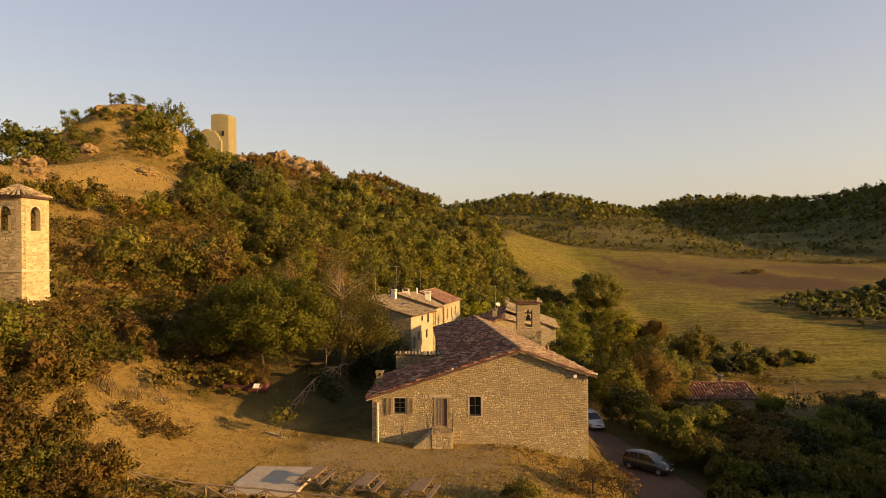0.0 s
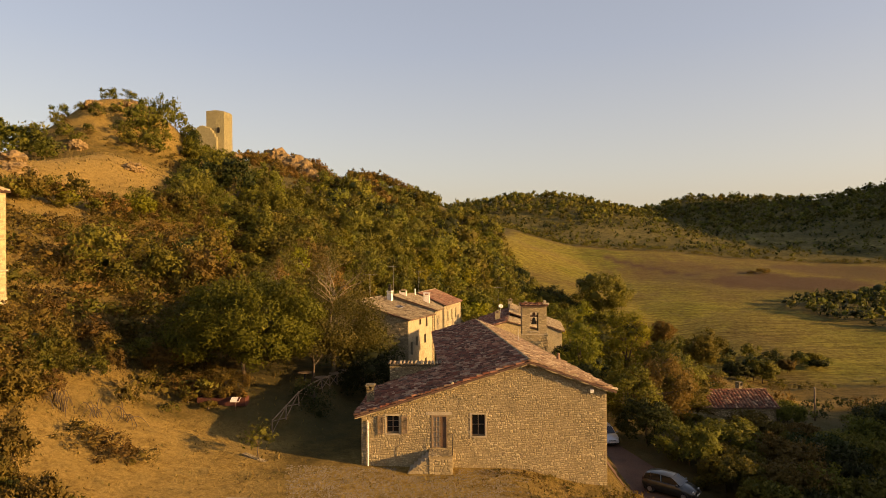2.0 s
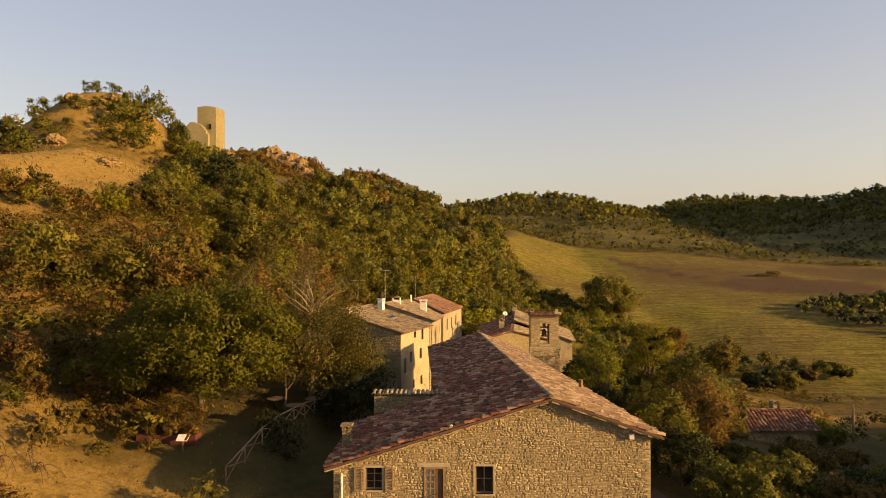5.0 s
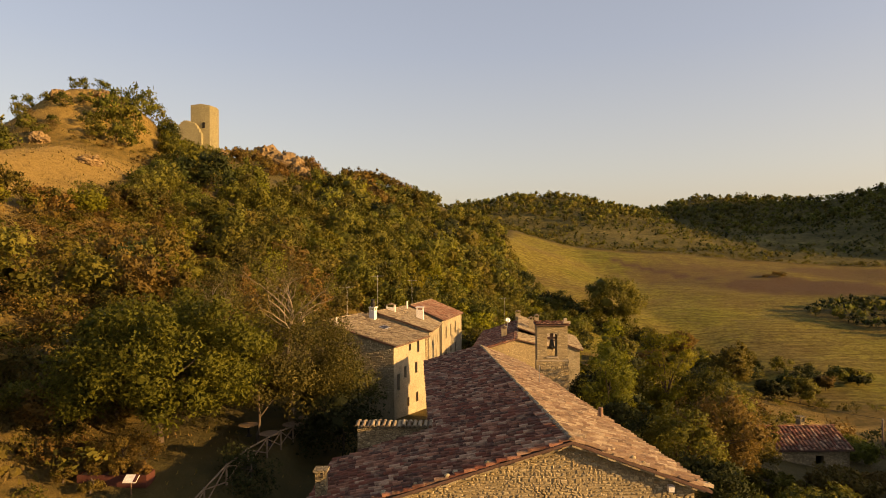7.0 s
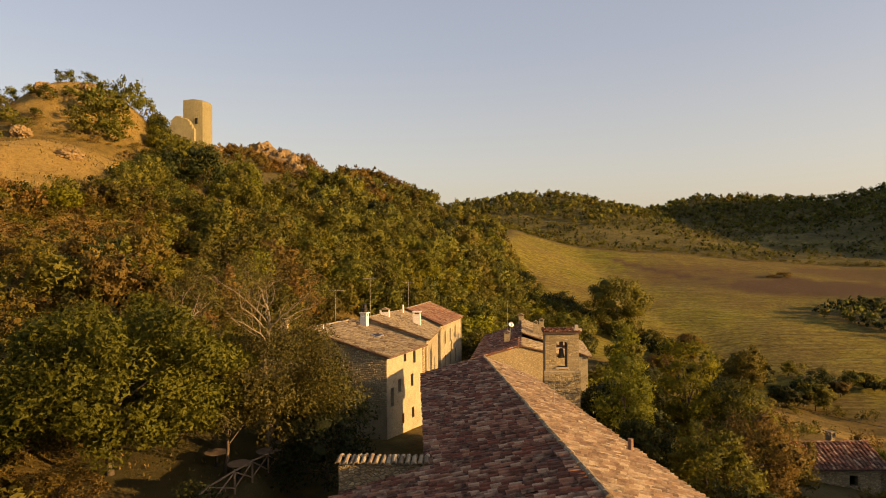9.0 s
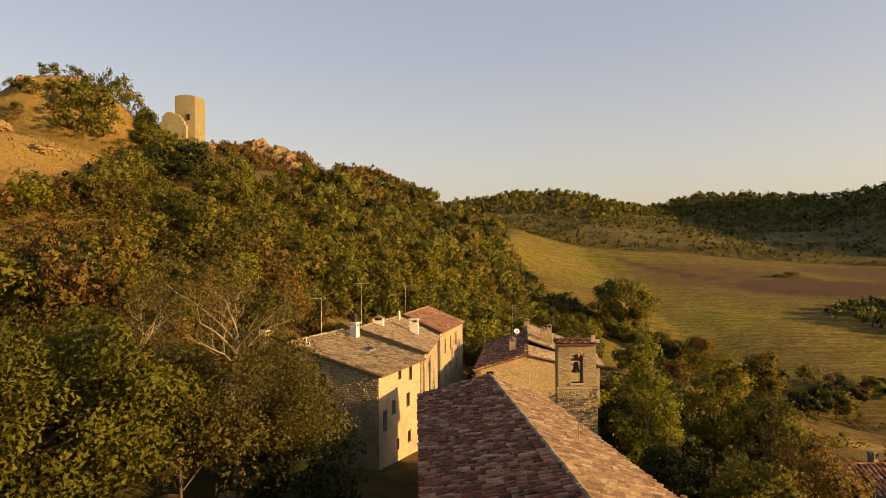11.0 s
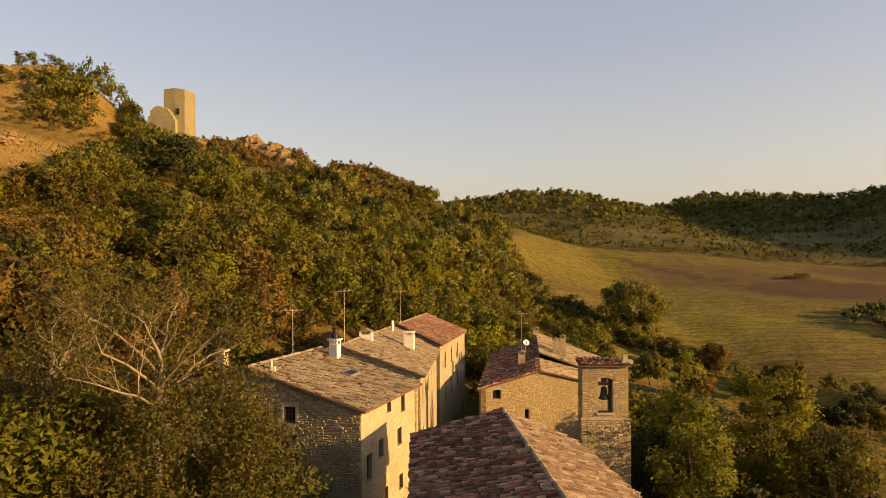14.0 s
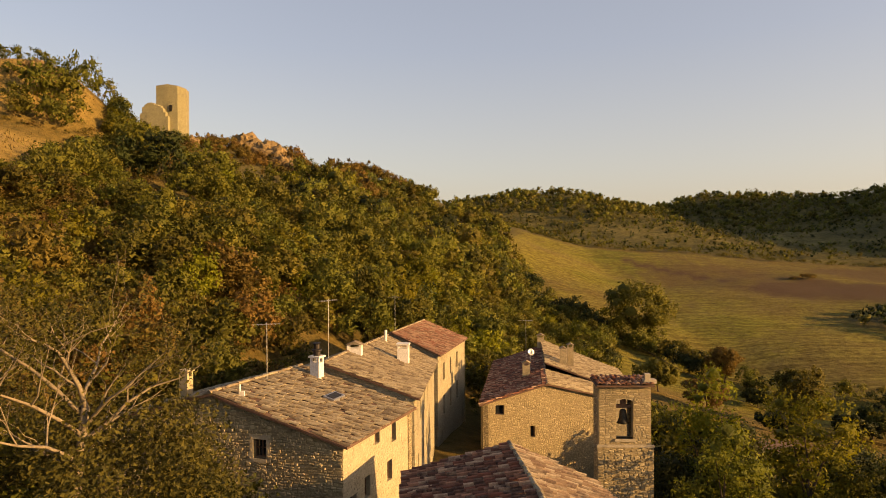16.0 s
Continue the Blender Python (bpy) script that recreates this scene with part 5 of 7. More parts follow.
# ---------------------------------------------------------------- the barn below the lane
barn = thing("barn", (34, 84, -9), "low stone barn with a dark clay tile roof", "barn")
B0, B1 = Vector((29.9, 83.3)), Vector((40.3, 83.6))
bu = (B1 - B0).normalized()
bn = Vector((-bu.y, bu.x))
bd = bn * 6.0
wb = Wall(B0, B1, -12, [(0, -5.9), ((B1 - B0).length, -5.9)], [(2, 2.8, -7.6, -6.6), (7, 7.8, -7.6, -6.6)])
part("front_wall", wb.solid(Build()), M["rubble_wall"], barn)
for p, q in ((B1, B1 + bd), (B0 + bd, B0)):
    part("gable_wall", Wall(p, q, -12, [(0, -5.9), (3, -4.6), (6, -5.9)]).solid(Build()), M["rubble_wall"], barn)
part("back_wall", Wall(B1 + bd, B0 + bd, -12, [(0, -5.9), ((B1 - B0).length, -5.9)]).solid(Build()), M["rubble_wall"], barn)
e0, e1 = B0 - bn * 0.35 - bu * 0.3, B1 - bn * 0.35 + bu * 0.3
f0, f1 = B0 + bn * 6.35 - bu * 0.3, B1 + bn * 6.35 + bu * 0.3
t0, t1 = B0 + bn * 3 - bu * 0.3, B1 + bn * 3 + bu * 0.3
roof_part(barn, "roof_slope", (*e0, -5.95), (*e1, -5.95), (*t0, -4.45), (*t1, -4.45), M["tile"], rng, pitch=0.42, radius=0.15)
roof_part(barn, "roof_slope", (*f1, -5.95), (*f0, -5.95), (*t1, -4.45), (*t0, -4.45), M["tile"], rng, pitch=0.42, radius=0.15)
part("ridge_tiles", ridge_tiles(Build(), (*t0, -4.4), (*t1, -4.4), rng), M["tile"], barn)
cpos = B0.lerp(B1, 0.72) + bn * 3.6
chimney(barn, cpos.x, cpos.y, -5.2, -3.55, 0.6, 0.6, "rubble_wall", "flat", 20)

# ---------------------------------------------------------------- trees and scrub
def mesh_np(name, V, Q, tint=None, normals=None):
    me = bpy.data.meshes.new(name)
    k = Q.shape[1]
    me.vertices.add(len(V))
    me.vertices.foreach_set("co", np.ascontiguousarray(V, float).ravel())
    me.loops.add(Q.size)
    me.loops.foreach_set("vertex_index", np.ascontiguousarray(Q, np.int32).ravel())
    me.polygons.add(len(Q))
    me.polygons.foreach_set("loop_start", np.arange(0, Q.size, k))
    me.polygons.foreach_set("use_smooth", np.ones(len(Q), bool))
    me.update(calc_edges=True)
    if tint is not None:
        a = me.attributes.new("tint", "FLOAT", "POINT")
        a.data.foreach_set("value", np.ascontiguousarray(tint, float))
    if normals is not None:
        a = me.attributes.new("custom_normal", "FLOAT_VECTOR", "POINT")
        a.data.foreach_set("vector", np.ascontiguousarray(normals, float).ravel())
    return me


def unit(v):
    return v / (np.linalg.norm(v, axis=1)[:, None] + 1e-9)


def icosphere(level):
    bm = bmesh.new()
    bmesh.ops.create_icosphere(bm, subdivisions=level, radius=1.0)
    V = np.array([v.co[:] for v in bm.verts])
    F = np.array([[v.index for v in f.verts] for f in bm.faces])
    bm.free()
    return V, F


BALL = icosphere(1)


def clumps_of(r, centres, size):
    """Lumpy tufts that fill the inside of a crown."""
    B, F = BALL
    vs, fs = [], []
    cs = size * (0.7 + 0.6 * ((np.arange(len(centres)) * 0.618) % 1))
    for i, c in enumerate(centres):
        d = B * (1 + r.normal(size=(len(B), 1)) * 0.17) * [1, 1, 0.82]
        vs.append(d * cs[i] + c)
        fs.append(F + i * len(B))
    return np.concatenate(vs), np.concatenate(fs)


def clump_centres(r, rx, rz, k, low=-0.5):
    """Centres of leaf clumps, mostly near the outside of an uneven crown."""
    c = r.normal(size=(k * 4, 3))
    c /= np.linalg.norm(c, axis=1)[:, None]
    c = c[c[:, 2] > low][:k]
    lobes = unit(r.normal(size=(7, 3)))
    swell = 0.80 + 0.34 * np.clip((c @ lobes.T).max(axis=1), 0, 1) ** 4
    c *= (r.uniform(0.30, 1.0, len(c)) ** 0.55 * 0.92 * swell)[:, None]
    return c * [rx, rx, rz]


def leaves(r, centres, size, n, leaf, lift=0.2, spread=0.75):
    """n small leaf tufts round the clump centres, lying every way but mostly outwards."""
    k = r.integers(0, len(centres), n)
    d = unit(r.normal(size=(n, 3)))
    cs = size * (0.7 + 0.6 * ((np.arange(len(centres)) * 0.618) % 1))
    p = centres[k] + d * (cs[k] * r.uniform(0.25, 1.3, n) ** 0.6)[:, None] * [1, 1, 0.85]
    nrm = unit(d * 0.4 + r.normal(size=(n, 3)) * spread + [0, 0, lift])
    t = unit(np.cross(nrm, r.normal(size=(n, 3))))
    s = np.cross(nrm, t)
    L = (leaf * r.uniform(0.5, 1.35, n))[:, None]
    V = np.stack([p - t * L * 0.5 - s * L * 0.3, p + t * L * 0.6 + nrm * L * 0.1, p - t * L * 0.4 + s * L * 0.34], 1).reshape(-1, 3)
    return V, np.arange(n * 3).reshape(n, 3), np.repeat(nrm * 0.6 + d * 0.3, 3, axis=0)


def crown_mesh(r, cc, size, n, leaf, fill):
    """Vertices, faces and normals of a crown: a few lumps deep inside, leaf tufts all over that lean outwards."""
    V0, F0 = clumps_of(r, cc[::3], size * fill)
    V1, F1, N1 = leaves(r, cc, size, n, leaf)
    V = np.concatenate([V0, V1])
    out = unit((V - cc.mean(axis=0)) / (np.ptp(V, axis=0) + 0.1))
    return V, np.concatenate([F0, F1 + len(V0)]), unit(np.concatenate([out[:len(V0)], N1]) + 0.6 * out)


def trunk_of(r, height, rad, tips, lean=0.05, n=7, limbs=6, twigs=0):
    """A tapering trunk that forks into limbs towards the clump centres."""
    b = Build()
    top = Vector((r.normal() * lean * height, r.normal() * lean * height, height))
    knee = Vector((r.normal() * 0.04 * height, r.normal() * 0.04 * height, height * 0.45))
    b.tube([(0, 0, -0.6), (0, 0, 0.15), knee, top], [rad * 1.5, rad * 1.05, rad * 0.75, rad * 0.4], n)
    order = r.permutation(len(tips))[:limbs]
    for i in order:
        tip = Vector(tips[i])
        st = Vector((0, 0, 0)).lerp(knee, 1.0).lerp(top, r.uniform(0.0, 0.9))
        m = st.lerp(tip, 0.5) + Vector((r.normal(), r.normal(), abs(r.normal()))) * height * 0.06
        b.tube([st, m, tip], [rad * 0.42, rad * 0.25, rad * 0.06], 5, False)
        for _ in range(twigs):
            a = m.lerp(tip, r.uniform(0.1, 0.9))
            e = a + Vector((r.normal(), r.normal(), r.normal() * 0.7 + 0.35)) * height * 0.13
            b.tube([a, a.lerp(e, 0.5) + Vector((r.normal(), r.normal(), r.normal())) * 0.12, e], [rad * 0.13, rad * 0.08, rad * 0.025], 4, False)
    return b


def plant_tree(name, x, y, top, radius, kind, seed, label, category="tree", low=-0.5, n=4000, leaf=0.3, clumps=26, bark="bark", group="", crown_base=None, limbs=7, twigs=0, foot=None, fill=0.42):
    """A tree of its own: trunk with limbs, and a crown of leaf clumps."""
    r = np.random.default_rng(seed)
    z0 = ground_z(x, y) if foot is None else foot
    h = top - z0
    cb = z0 + h * 0.22 if crown_base is None else crown_base
    rz = (top - cb) / 2
    centre = np.array([0, 0, cb + rz - z0])
    cc = clump_centres(r, radius, rz, clumps, low) + centre
    size = 1.75 / math.sqrt(clumps) * (radius * radius * rz) ** (1 / 3)
    t = thing(name, (x, y, z0), label, category, group)
    OFFSET[t.name] = Vector()
    tips = [tuple(c) for c in cc]
    part("trunk", trunk_of(r, max(0.8, cb - z0 + rz * 0.9), max(0.05, 0.02 * h), tips, limbs=limbs, twigs=twigs), M[bark], t, smooth=True)
    V, Q, N = crown_mesh(r, cc, size, n, leaf, fill)
    ob = new("crown", mesh_np("crown", V, Q, np.full(len(V), r.uniform(0.2, 0.8)), N))
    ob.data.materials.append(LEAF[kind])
    ob.parent = t
    return t


def template(seed, radius, height, n, leaf, clumps, low=-0.35, fill=0.6):
    r = np.random.default_rng(seed)
    rz = height * 0.5
    cc = clump_centres(r, radius, rz, clumps, low) + [0, 0, rz * 0.95]
    return crown_mesh(r, cc, 1.45 / math.sqrt(clumps) * (radius * radius * rz) ** (1 / 3), n, leaf, fill)


def mass(name, spots, templates, kind, label, category, sink=0.15):
    """Many plants as one mesh: spots are (x, y, size, stretch)."""
    r = np.random.default_rng(len(spots) + 3)
    vs, qs, ts, ns, k = [], [], [], [], 0
    for x, y, s, st in spots:
        V, Q, N = templates[r.integers(len(templates))]
        a = r.uniform(0, 2 * math.pi)
        c, sn = math.cos(a), math.sin(a)
        turn = np.array([[c, sn, 0], [-sn, c, 0], [0, 0, 1]])
        W = V @ turn * [s, s, s * st]
        vs.append(W + [x, y, float(land(x, y)) - sink * s])
        ns.append(N @ turn)
        qs.append(Q + k)
        ts.append(np.full(len(V), r.random()))
        k += len(V)
    if not vs:
        return
    ob = new(name, mesh_np(name, np.concatenate(vs), np.concatenate(qs), np.concatenate(ts), np.concatenate(ns)))
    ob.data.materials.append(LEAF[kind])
    tagged(ob, label, category, kind="stuff")


def scatter(seed, count, x0, x1, y0, y1, keep, s0, s1, gap=0.0, st=(0.85, 1.25)):
    """Random spots in a rectangle where keep(x, y) allows, no two nearer than gap times their size."""
    r = np.random.default_rng(seed)
    out, cells = [], {}
    for _ in range(count * 14):
        if len(out) >= count:
            break
        x, y = r.uniform(x0, x1), r.uniform(y0, y1)
        if r.random() > keep(x, y):
            continue
        s = r.uniform(s0, s1) if r.random() < 0.7 else r.uniform(s0, (s0 + s1) / 2)
        key = (int(x // 6), int(y // 6))
        near = [p for i in (-1, 0, 1) for j in (-1, 0, 1) for p in cells.get((key[0] + i, key[1] + j), ())]
        if gap and any(math.hypot(x - p[0], y - p[1]) < gap * (s + p[2]) / 2 for p in near):
            continue
        p = (x, y, s, r.uniform(*st))
        out.append(p)
        cells.setdefault(key, []).append(p)
    return out


# trees that stand by themselves round the square
plant_tree("walnut_tree", -16.7, 56.3, 12.4, 7.5, "walnut", 1, "broad dark green walnut tree beside the lane", n=48000, leaf=0.215, fill=0.4, clumps=190, crown_base=2.3, limbs=12)
def bare_ash(x, y, top, fork, reach, seed):
    """A half-bare ash: a pale trunk that forks high into crooked spreading limbs, with thin leaves low down."""
    r = random.Random(seed)
    z0 = ground_z(x, y)
    t = thing("ash_tree", (x, y, z0), "half-bare ash tree with crooked pale branches", "tree")
    OFFSET[t.name] = Vector()
    b = Build()
    f = fork - z0
    b.tube([(0, 0, -0.6), (0.1, 0, f * 0.3), (-0.25, 0.1, f * 0.65), (0.15, 0, f)], [0.3, 0.2, 0.15, 0.12], 8)
    tips = []

    def limb(p, d, length, rad, depth):
        pts, rr = [p], [rad]
        for i in range(5):
            d = (d + Vector((r.uniform(-0.5, 0.5), r.uniform(-0.5, 0.5), r.uniform(-0.25, 0.42)))).normalized()
            pts.append(pts[-1] + d * length / 5)
            rr.append(rad * (1 - 0.17 * (i + 1)))
            if depth and r.random() < 0.85:
                side = (d + Vector((r.uniform(-1, 1), r.uniform(-1, 1), r.uniform(-0.3, 0.6)))).normalized()
                limb(pts[-1], side, length * r.uniform(0.4, 0.6), rr[-1] * 0.65, depth - 1)
        b.tube(pts, rr, 5 if depth else 4, False)
        tips.append(pts[-1])

    for i in range(8):
        a = i * 0.785 + r.uniform(-0.3, 0.3)
        low = Vector((0, 0, f * r.uniform(0.72, 1.0)))
        limb(low, Vector((math.cos(a), math.sin(a), r.uniform(0.25, 0.7))).normalized(), reach * r.uniform(0.7, 1.1), 0.075, 2)
    limb(Vector((0.15, 0, f)), Vector((-0.2, 0.1, 1)), top - fork, 0.085, 2)
    part("trunk", b, M["pale_bark"], t, "pale crooked trunk and limbs", smooth=True)
    g = np.random.default_rng(seed)
    cc = clump_centres(g, reach * 1.0, (fork - z0) * 0.46, 60, -0.9) + [0, 0, (fork - z0) * 0.6]
    V1, F1, _ = leaves(g, cc, 1.2, 34000, 0.145)
    V2, F2, _ = leaves(g, np.array([tuple(p) for p in tips]), 0.6, 6500, 0.12)
    ob = new("crown", mesh_np("crown", np.concatenate([V1, V2]), np.concatenate([F1, F2 + len(V1)]), np.full(len(V1) + len(V2), 0.5)))
    ob.data.materials.append(LEAF["ash"])
    ob.parent = t


bare_ash(-10.7, 63.0, 13.8, 10.2, 5.0, 12)
bare_ash(-18.4, 68.0, 12.4, 9.0, 4.2, 23)
plant_tree("ash_tree", -11.5, 58.2, 8.2, 3.6, "ash", 31, "low leafy ash beside the lane", n=5200, leaf=0.2, fill=0.2, clumps=34, crown_base=3.4)
plant_tree("ash_tree", -8.4, 65.3, 7.6, 3.4, "ash", 4, "low leafy tree against the house gable", fill=0.2, n=6500, leaf=0.22, clumps=30, crown_base=1.4)
plant_tree("elder_tree", -21.5, 60.0, 10.0, 4.5, "olive", 5, "leafy tree on the foot of the slope", n=6500, leaf=0.26, clumps=32, crown_base=3.8)
plant_tree("hedge_tree", -6.6, 60.5, 5.2, 2.8, "dark", 6, "dark evergreen shrub beside the lane", "shrub", n=4500, leaf=0.2, crown_base=0.3)
plant_tree("hedge_tree", -10.0, 52.6, 4.4, 1.8, "dark", 7, "dark evergreen shrub beside the lane", "shrub", n=2600, leaf=0.16, crown_base=0.2)
plant_tree("sapling", -11.6, 44.3, 3.3, 1.05, "olive", 8, "small crooked sapling on the sandy bank", "tree", n=420, leaf=0.16, clumps=14, crown_base=1.1, limbs=12, twigs=3)

plant_tree("twiggy_shrub", 9.2, 37.6, 1.7, 1.5, "scrub", 61, "bare twiggy shrub beside the yard", "shrub", n=700, leaf=0.13, clumps=26, fill=0.05, crown_base=-0.3, limbs=26, twigs=6)
plant_tree("twiggy_shrub", 10.9, 37.2, 0.9, 1.3, "scrub", 62, "bare twiggy shrub beside the yard", "shrub", n=600, leaf=0.13, clumps=26, fill=0.05, crown_base=-0.6, limbs=26, twigs=6)
plant_tree("round_bush", 4.6, 34.2, 1.5, 1.2, "oak", 63, "dark green round bush beside the yard", "shrub", n=1500, leaf=0.13, clumps=30, fill=0.5, crown_base=-0.1)

RIGHT = [
    (15.4, 79.5, 5.0, 3.0, "walnut"), (16.8, 84.5, 7.1, 2.4, "yellow"), (21.6, 82.5, 7.4, 2.9, "yellow"), (25.2, 80.5, 3.2, 2.6, "olive"), (17.6, 67.0, 2.6, 3.6, "olive"),
    (21.5, 70.0, 3.4, 3.8, "russet"), (15.2, 72.5, 2.0, 2.8, "dark"), (25.5, 74.5, 0.4, 3.4, "olive"), (30.0, 68.0, -2.4, 3.2, "scrub"),
    (27.5, 88.0, 1.4, 4.2, "dark"), (19.5, 88.5, 3.6, 3.4, "dark"), (33.0, 96.0, -1.5, 4.0, "oak"), (20.0, 57.0, -0.6, 3.0, "oak"),
    (24.0, 60.0, -1.0, 3.4, "oak"), (28.5, 57.5, -1.6, 3.4, "scrub"), (33.5, 62.0, -2.8, 3.6, "dark"), (38.0, 66.0, -4.0, 3.6, "oak"),
    (43.0, 70.0, -3.6, 4.0, "oak"), (48.0, 76.0, -4.0, 4.4, "dark"), (24.5, 50.5, -1.4, 3.2, "scrub"), (30.0, 49.5, -2.4, 3.4, "olive"), (25.0, 69.5, -3.4, 3.0, "olive"), (30.5, 73.5, -6.0, 2.6, "oak"), (35.5, 75.5, -6.6, 2.6, "olive"), (40.0, 78.5, -6.6, 2.6, "scrub"),
    (36.0, 54.0, -3.4, 3.6, "olive"), (42.0, 60.0, -4.2, 3.8, "oak"), (29.0, 42.0, -3.8, 3.0, "olive"), (22.5, 54.5, -1.8, 2.6, "olive"), (25.0, 44.5, -3.2, 2.4, "oak"), (36.0, 45.0, -5.0, 3.4, "dark"),
    # first three oaks are added beyond the right edge of view to shade the barn
    (56.0, 74.0, 3.0, 4.6, "oak"), (62.0, 80.0, 3.0, 4.6, "oak"), (60.0, 66.0, 3.0, 4.6, "oak"), (54.0, 84.0, -5.0, 4.6, "oak"), (60.0, 92.0, -7.0, 4.6, "dark"), (46.0, 92.0, -7.5, 3.0, "oak"), (14.6, 84.0, 2.4, 2.6, "dark"), (18.0, 62.0, 0.2, 2.8, "dark"), (20.6, 51.5, -1.2, 2.6, "olive"), (22.0, 47.5, -1.6, 2.4, "oak"), (24.6, 47.0, -2.2, 2.6, "dark"), (27.0, 51.0, -1.8, 2.8, "oak"), (20.5, 43.6, -2.6, 2.0, "olive"), (32.0, 57.0, -2.4, 3.0, "dark"), (40.5, 54.0, -4.4, 3.4, "dark"), (46.0, 64.0, -4.2, 3.8, "dark"), (34.0, 39.5, -5.4, 3.0, "oak"),
]
for i, (x, y, top, rad, kind) in enumerate(RIGHT):
    words = dict(walnut="fresh green tree below the lane", olive="dusty green tree below the lane", yellow="yellowing poplar below the lane", dark="dark leafy tree below the lane", oak="dark oak below the lane", russet="russet-tinged tree below the lane", scrub="dry brown shrub below the lane")[kind]
    plant_tree("tree", x, y, top, rad, kind, 40 + i, words, n=int((3600 + 1200 * rad) * (0.95 if x < 30 else 0.6)), leaf=0.22 if x < 30 else 0.27, clumps=70, fill=0.5, low=-0.85, crown_base=ground_z(x, y) + 0.2, group="trees below the lane")
FAR_TREES = [(46, 204, 5.4, 10.6, "oak"), (56.8, 178, -6.0, 4.0, "russet"), (65.6, 166, -8.4, 4.0, "olive"), (55.3, 160, -10.8, 3.0, "dark"), (65.5, 144, -9.8, 3.2, "dark"), (85, 157, -11.8, 2.0, "olive"), (23.5, 240, 6.0, 4.2, "dark"), (52.5, 139, -3.4, 4.0, "olive"), (60, 139.5, -11.0, 3.6, "dark"), (65.5, 140, -10.0, 3.8, "oak"),
             (69, 148, -10.6, 2.4, "dark"), (76, 150, -12, 2.2, "scrub"), (45, 132, -8.0, 3.2, "dark"), (84, 152, -12.6, 2.5, "dark"), (34, 150, -3.5, 4.0, "oak"), (38, 140, -5, 3.4, "russet")]
for i, (x, y, top, rad, kind) in enumerate(FAR_TREES):
    plant_tree("field_tree", x, y, top, rad, kind, 90 + i, "rounded leafy tree at the edge of the field", "tree", n=int(1800 + 800 * rad), leaf=0.30 + 0.03 * rad, clumps=90, fill=0.7, group="trees by the field", crown_base=ground_z(x, y) + 0.6, low=-0.8)

# the wooded hillside
BIG = [template(200 + i, 1.0, 2.3, 1250, 0.138, 34, fill=0.5) for i in range(8)]
MED = [template(220 + i, 1.0, 2.0, 580, 0.168, 24, fill=0.5) for i in range(8)]
LOW = [template(240 + i, 1.0, 1.4, 190, 0.165, 14, fill=0.36) for i in range(8)]
FAR_CROWN = [template(250 + i, 1.0, 2.1, 330, 0.21, 18, fill=0.66) for i in range(8)]
FARM = [template(260 + i, 1.0, 1.9, 44, 0.42, 6, fill=0.7) for i in range(8)]
TINY = [template(270 + i, 1.0, 1.5, 18, 0.55, 3, fill=0.7) for i in range(8)]


def on_wood(x, y):
    if -9 < x < 16 and y < 122 or (x > -14 and y < 84):
        return 0.0
    return float(wood_shade_mask(x, y)) if float(sand_mask(x, y)) < 0.3 else 0.0


def wood_keep(x, y):
    if (x < -68 and 205 < y < 250 and x > -112) or (-97 < x < -62 and 246 < y < 292) or (x < -50 and y < 160):
        return 0.0
    return on_wood(x, y)


pick_ = random.Random(19)
woods = scatter(1, 330, -60, 24, 84, 158, wood_keep, 2.2, 3.8, 0.72)
woods = [(x, y, q * (0.62 if x < -36 else 1.0), st) for x, y, q, st in woods]
woods += scatter(21, 430, -95, 24, 158, 345, wood_keep, 3.0, 5.2, 0.68)
woods += scatter(11, 90, -104, -66, 205, 250, lambda x, y: 1.0, 1.5, 2.5, 0.8)
belt = []
for (ax, ay), (bx, by), k, s0, s1 in (((-63, 82), (-47, 114), 34, 1.7, 2.5), ((-47, 114), (-58, 141), 18, 2.0, 2.9), ((-58, 141), (-77, 186), 26, 1.8, 2.8)):
    for i in range(k):
        t = (i + pick_.random()) / k
        belt.append((ax + (bx - ax) * t + pick_.uniform(-2, 2), ay + (by - ay) * t + pick_.uniform(-2, 2), pick_.uniform(s0, s1), pick_.uniform(0.9, 1.2)))
woods += scatter(12, 110, -97, -62, 246, 292, lambda x, y: 1.0 if abs(x + 82) * 0.6 + abs(y - 278) > 8 else 0.0, 1.1, 2.1, 0.7)
woods = [(x, y, q * (0.62 if x < -66 and y < 250 else 0.66 if y > 275 else (0.5 if 190 < y < 262 and -0.37 < (x - 1) / (y - 30) < -0.25 else 1.0)), st) for x, y, q, st in woods]
# crowns that make the humps of the skyline
woods = [p for p in woods if p[1] < 298]
ridge = []
for (ax, ay), (bx, by), k, s0, s1 in (((-78, 294), (-67, 312), 16, 2.6, 3.4), ((-70, 300), (-64, 318), 8, 1.6, 2.2), ((-57, 333), (-44, 339), 16, 2.6, 3.5), ((-45, 338), (-33, 341), 16, 2.5, 3.3), ((-34, 338), (-12, 338), 22, 2.1, 2.8), ((-47, 316), (-10, 322), 40, 2.8, 4.2), ((-47, 300), (0, 304), 36, 2.8, 4.2)):
    for i in range(k):
        t = (i + pick_.random()) / k
        ridge.append((ax + (bx - ax) * t + pick_.uniform(-1.5, 1.5), ay + (by - ay) * t + pick_.uniform(-5, 3), pick_.uniform(s0, s1), pick_.uniform(0.95, 1.25)))
woods += ridge + belt
woods += scatter(41, 110, 2, 20.5, 222, 345, lambda x, y: 1.0, 2.4, 3.6, 0.7)
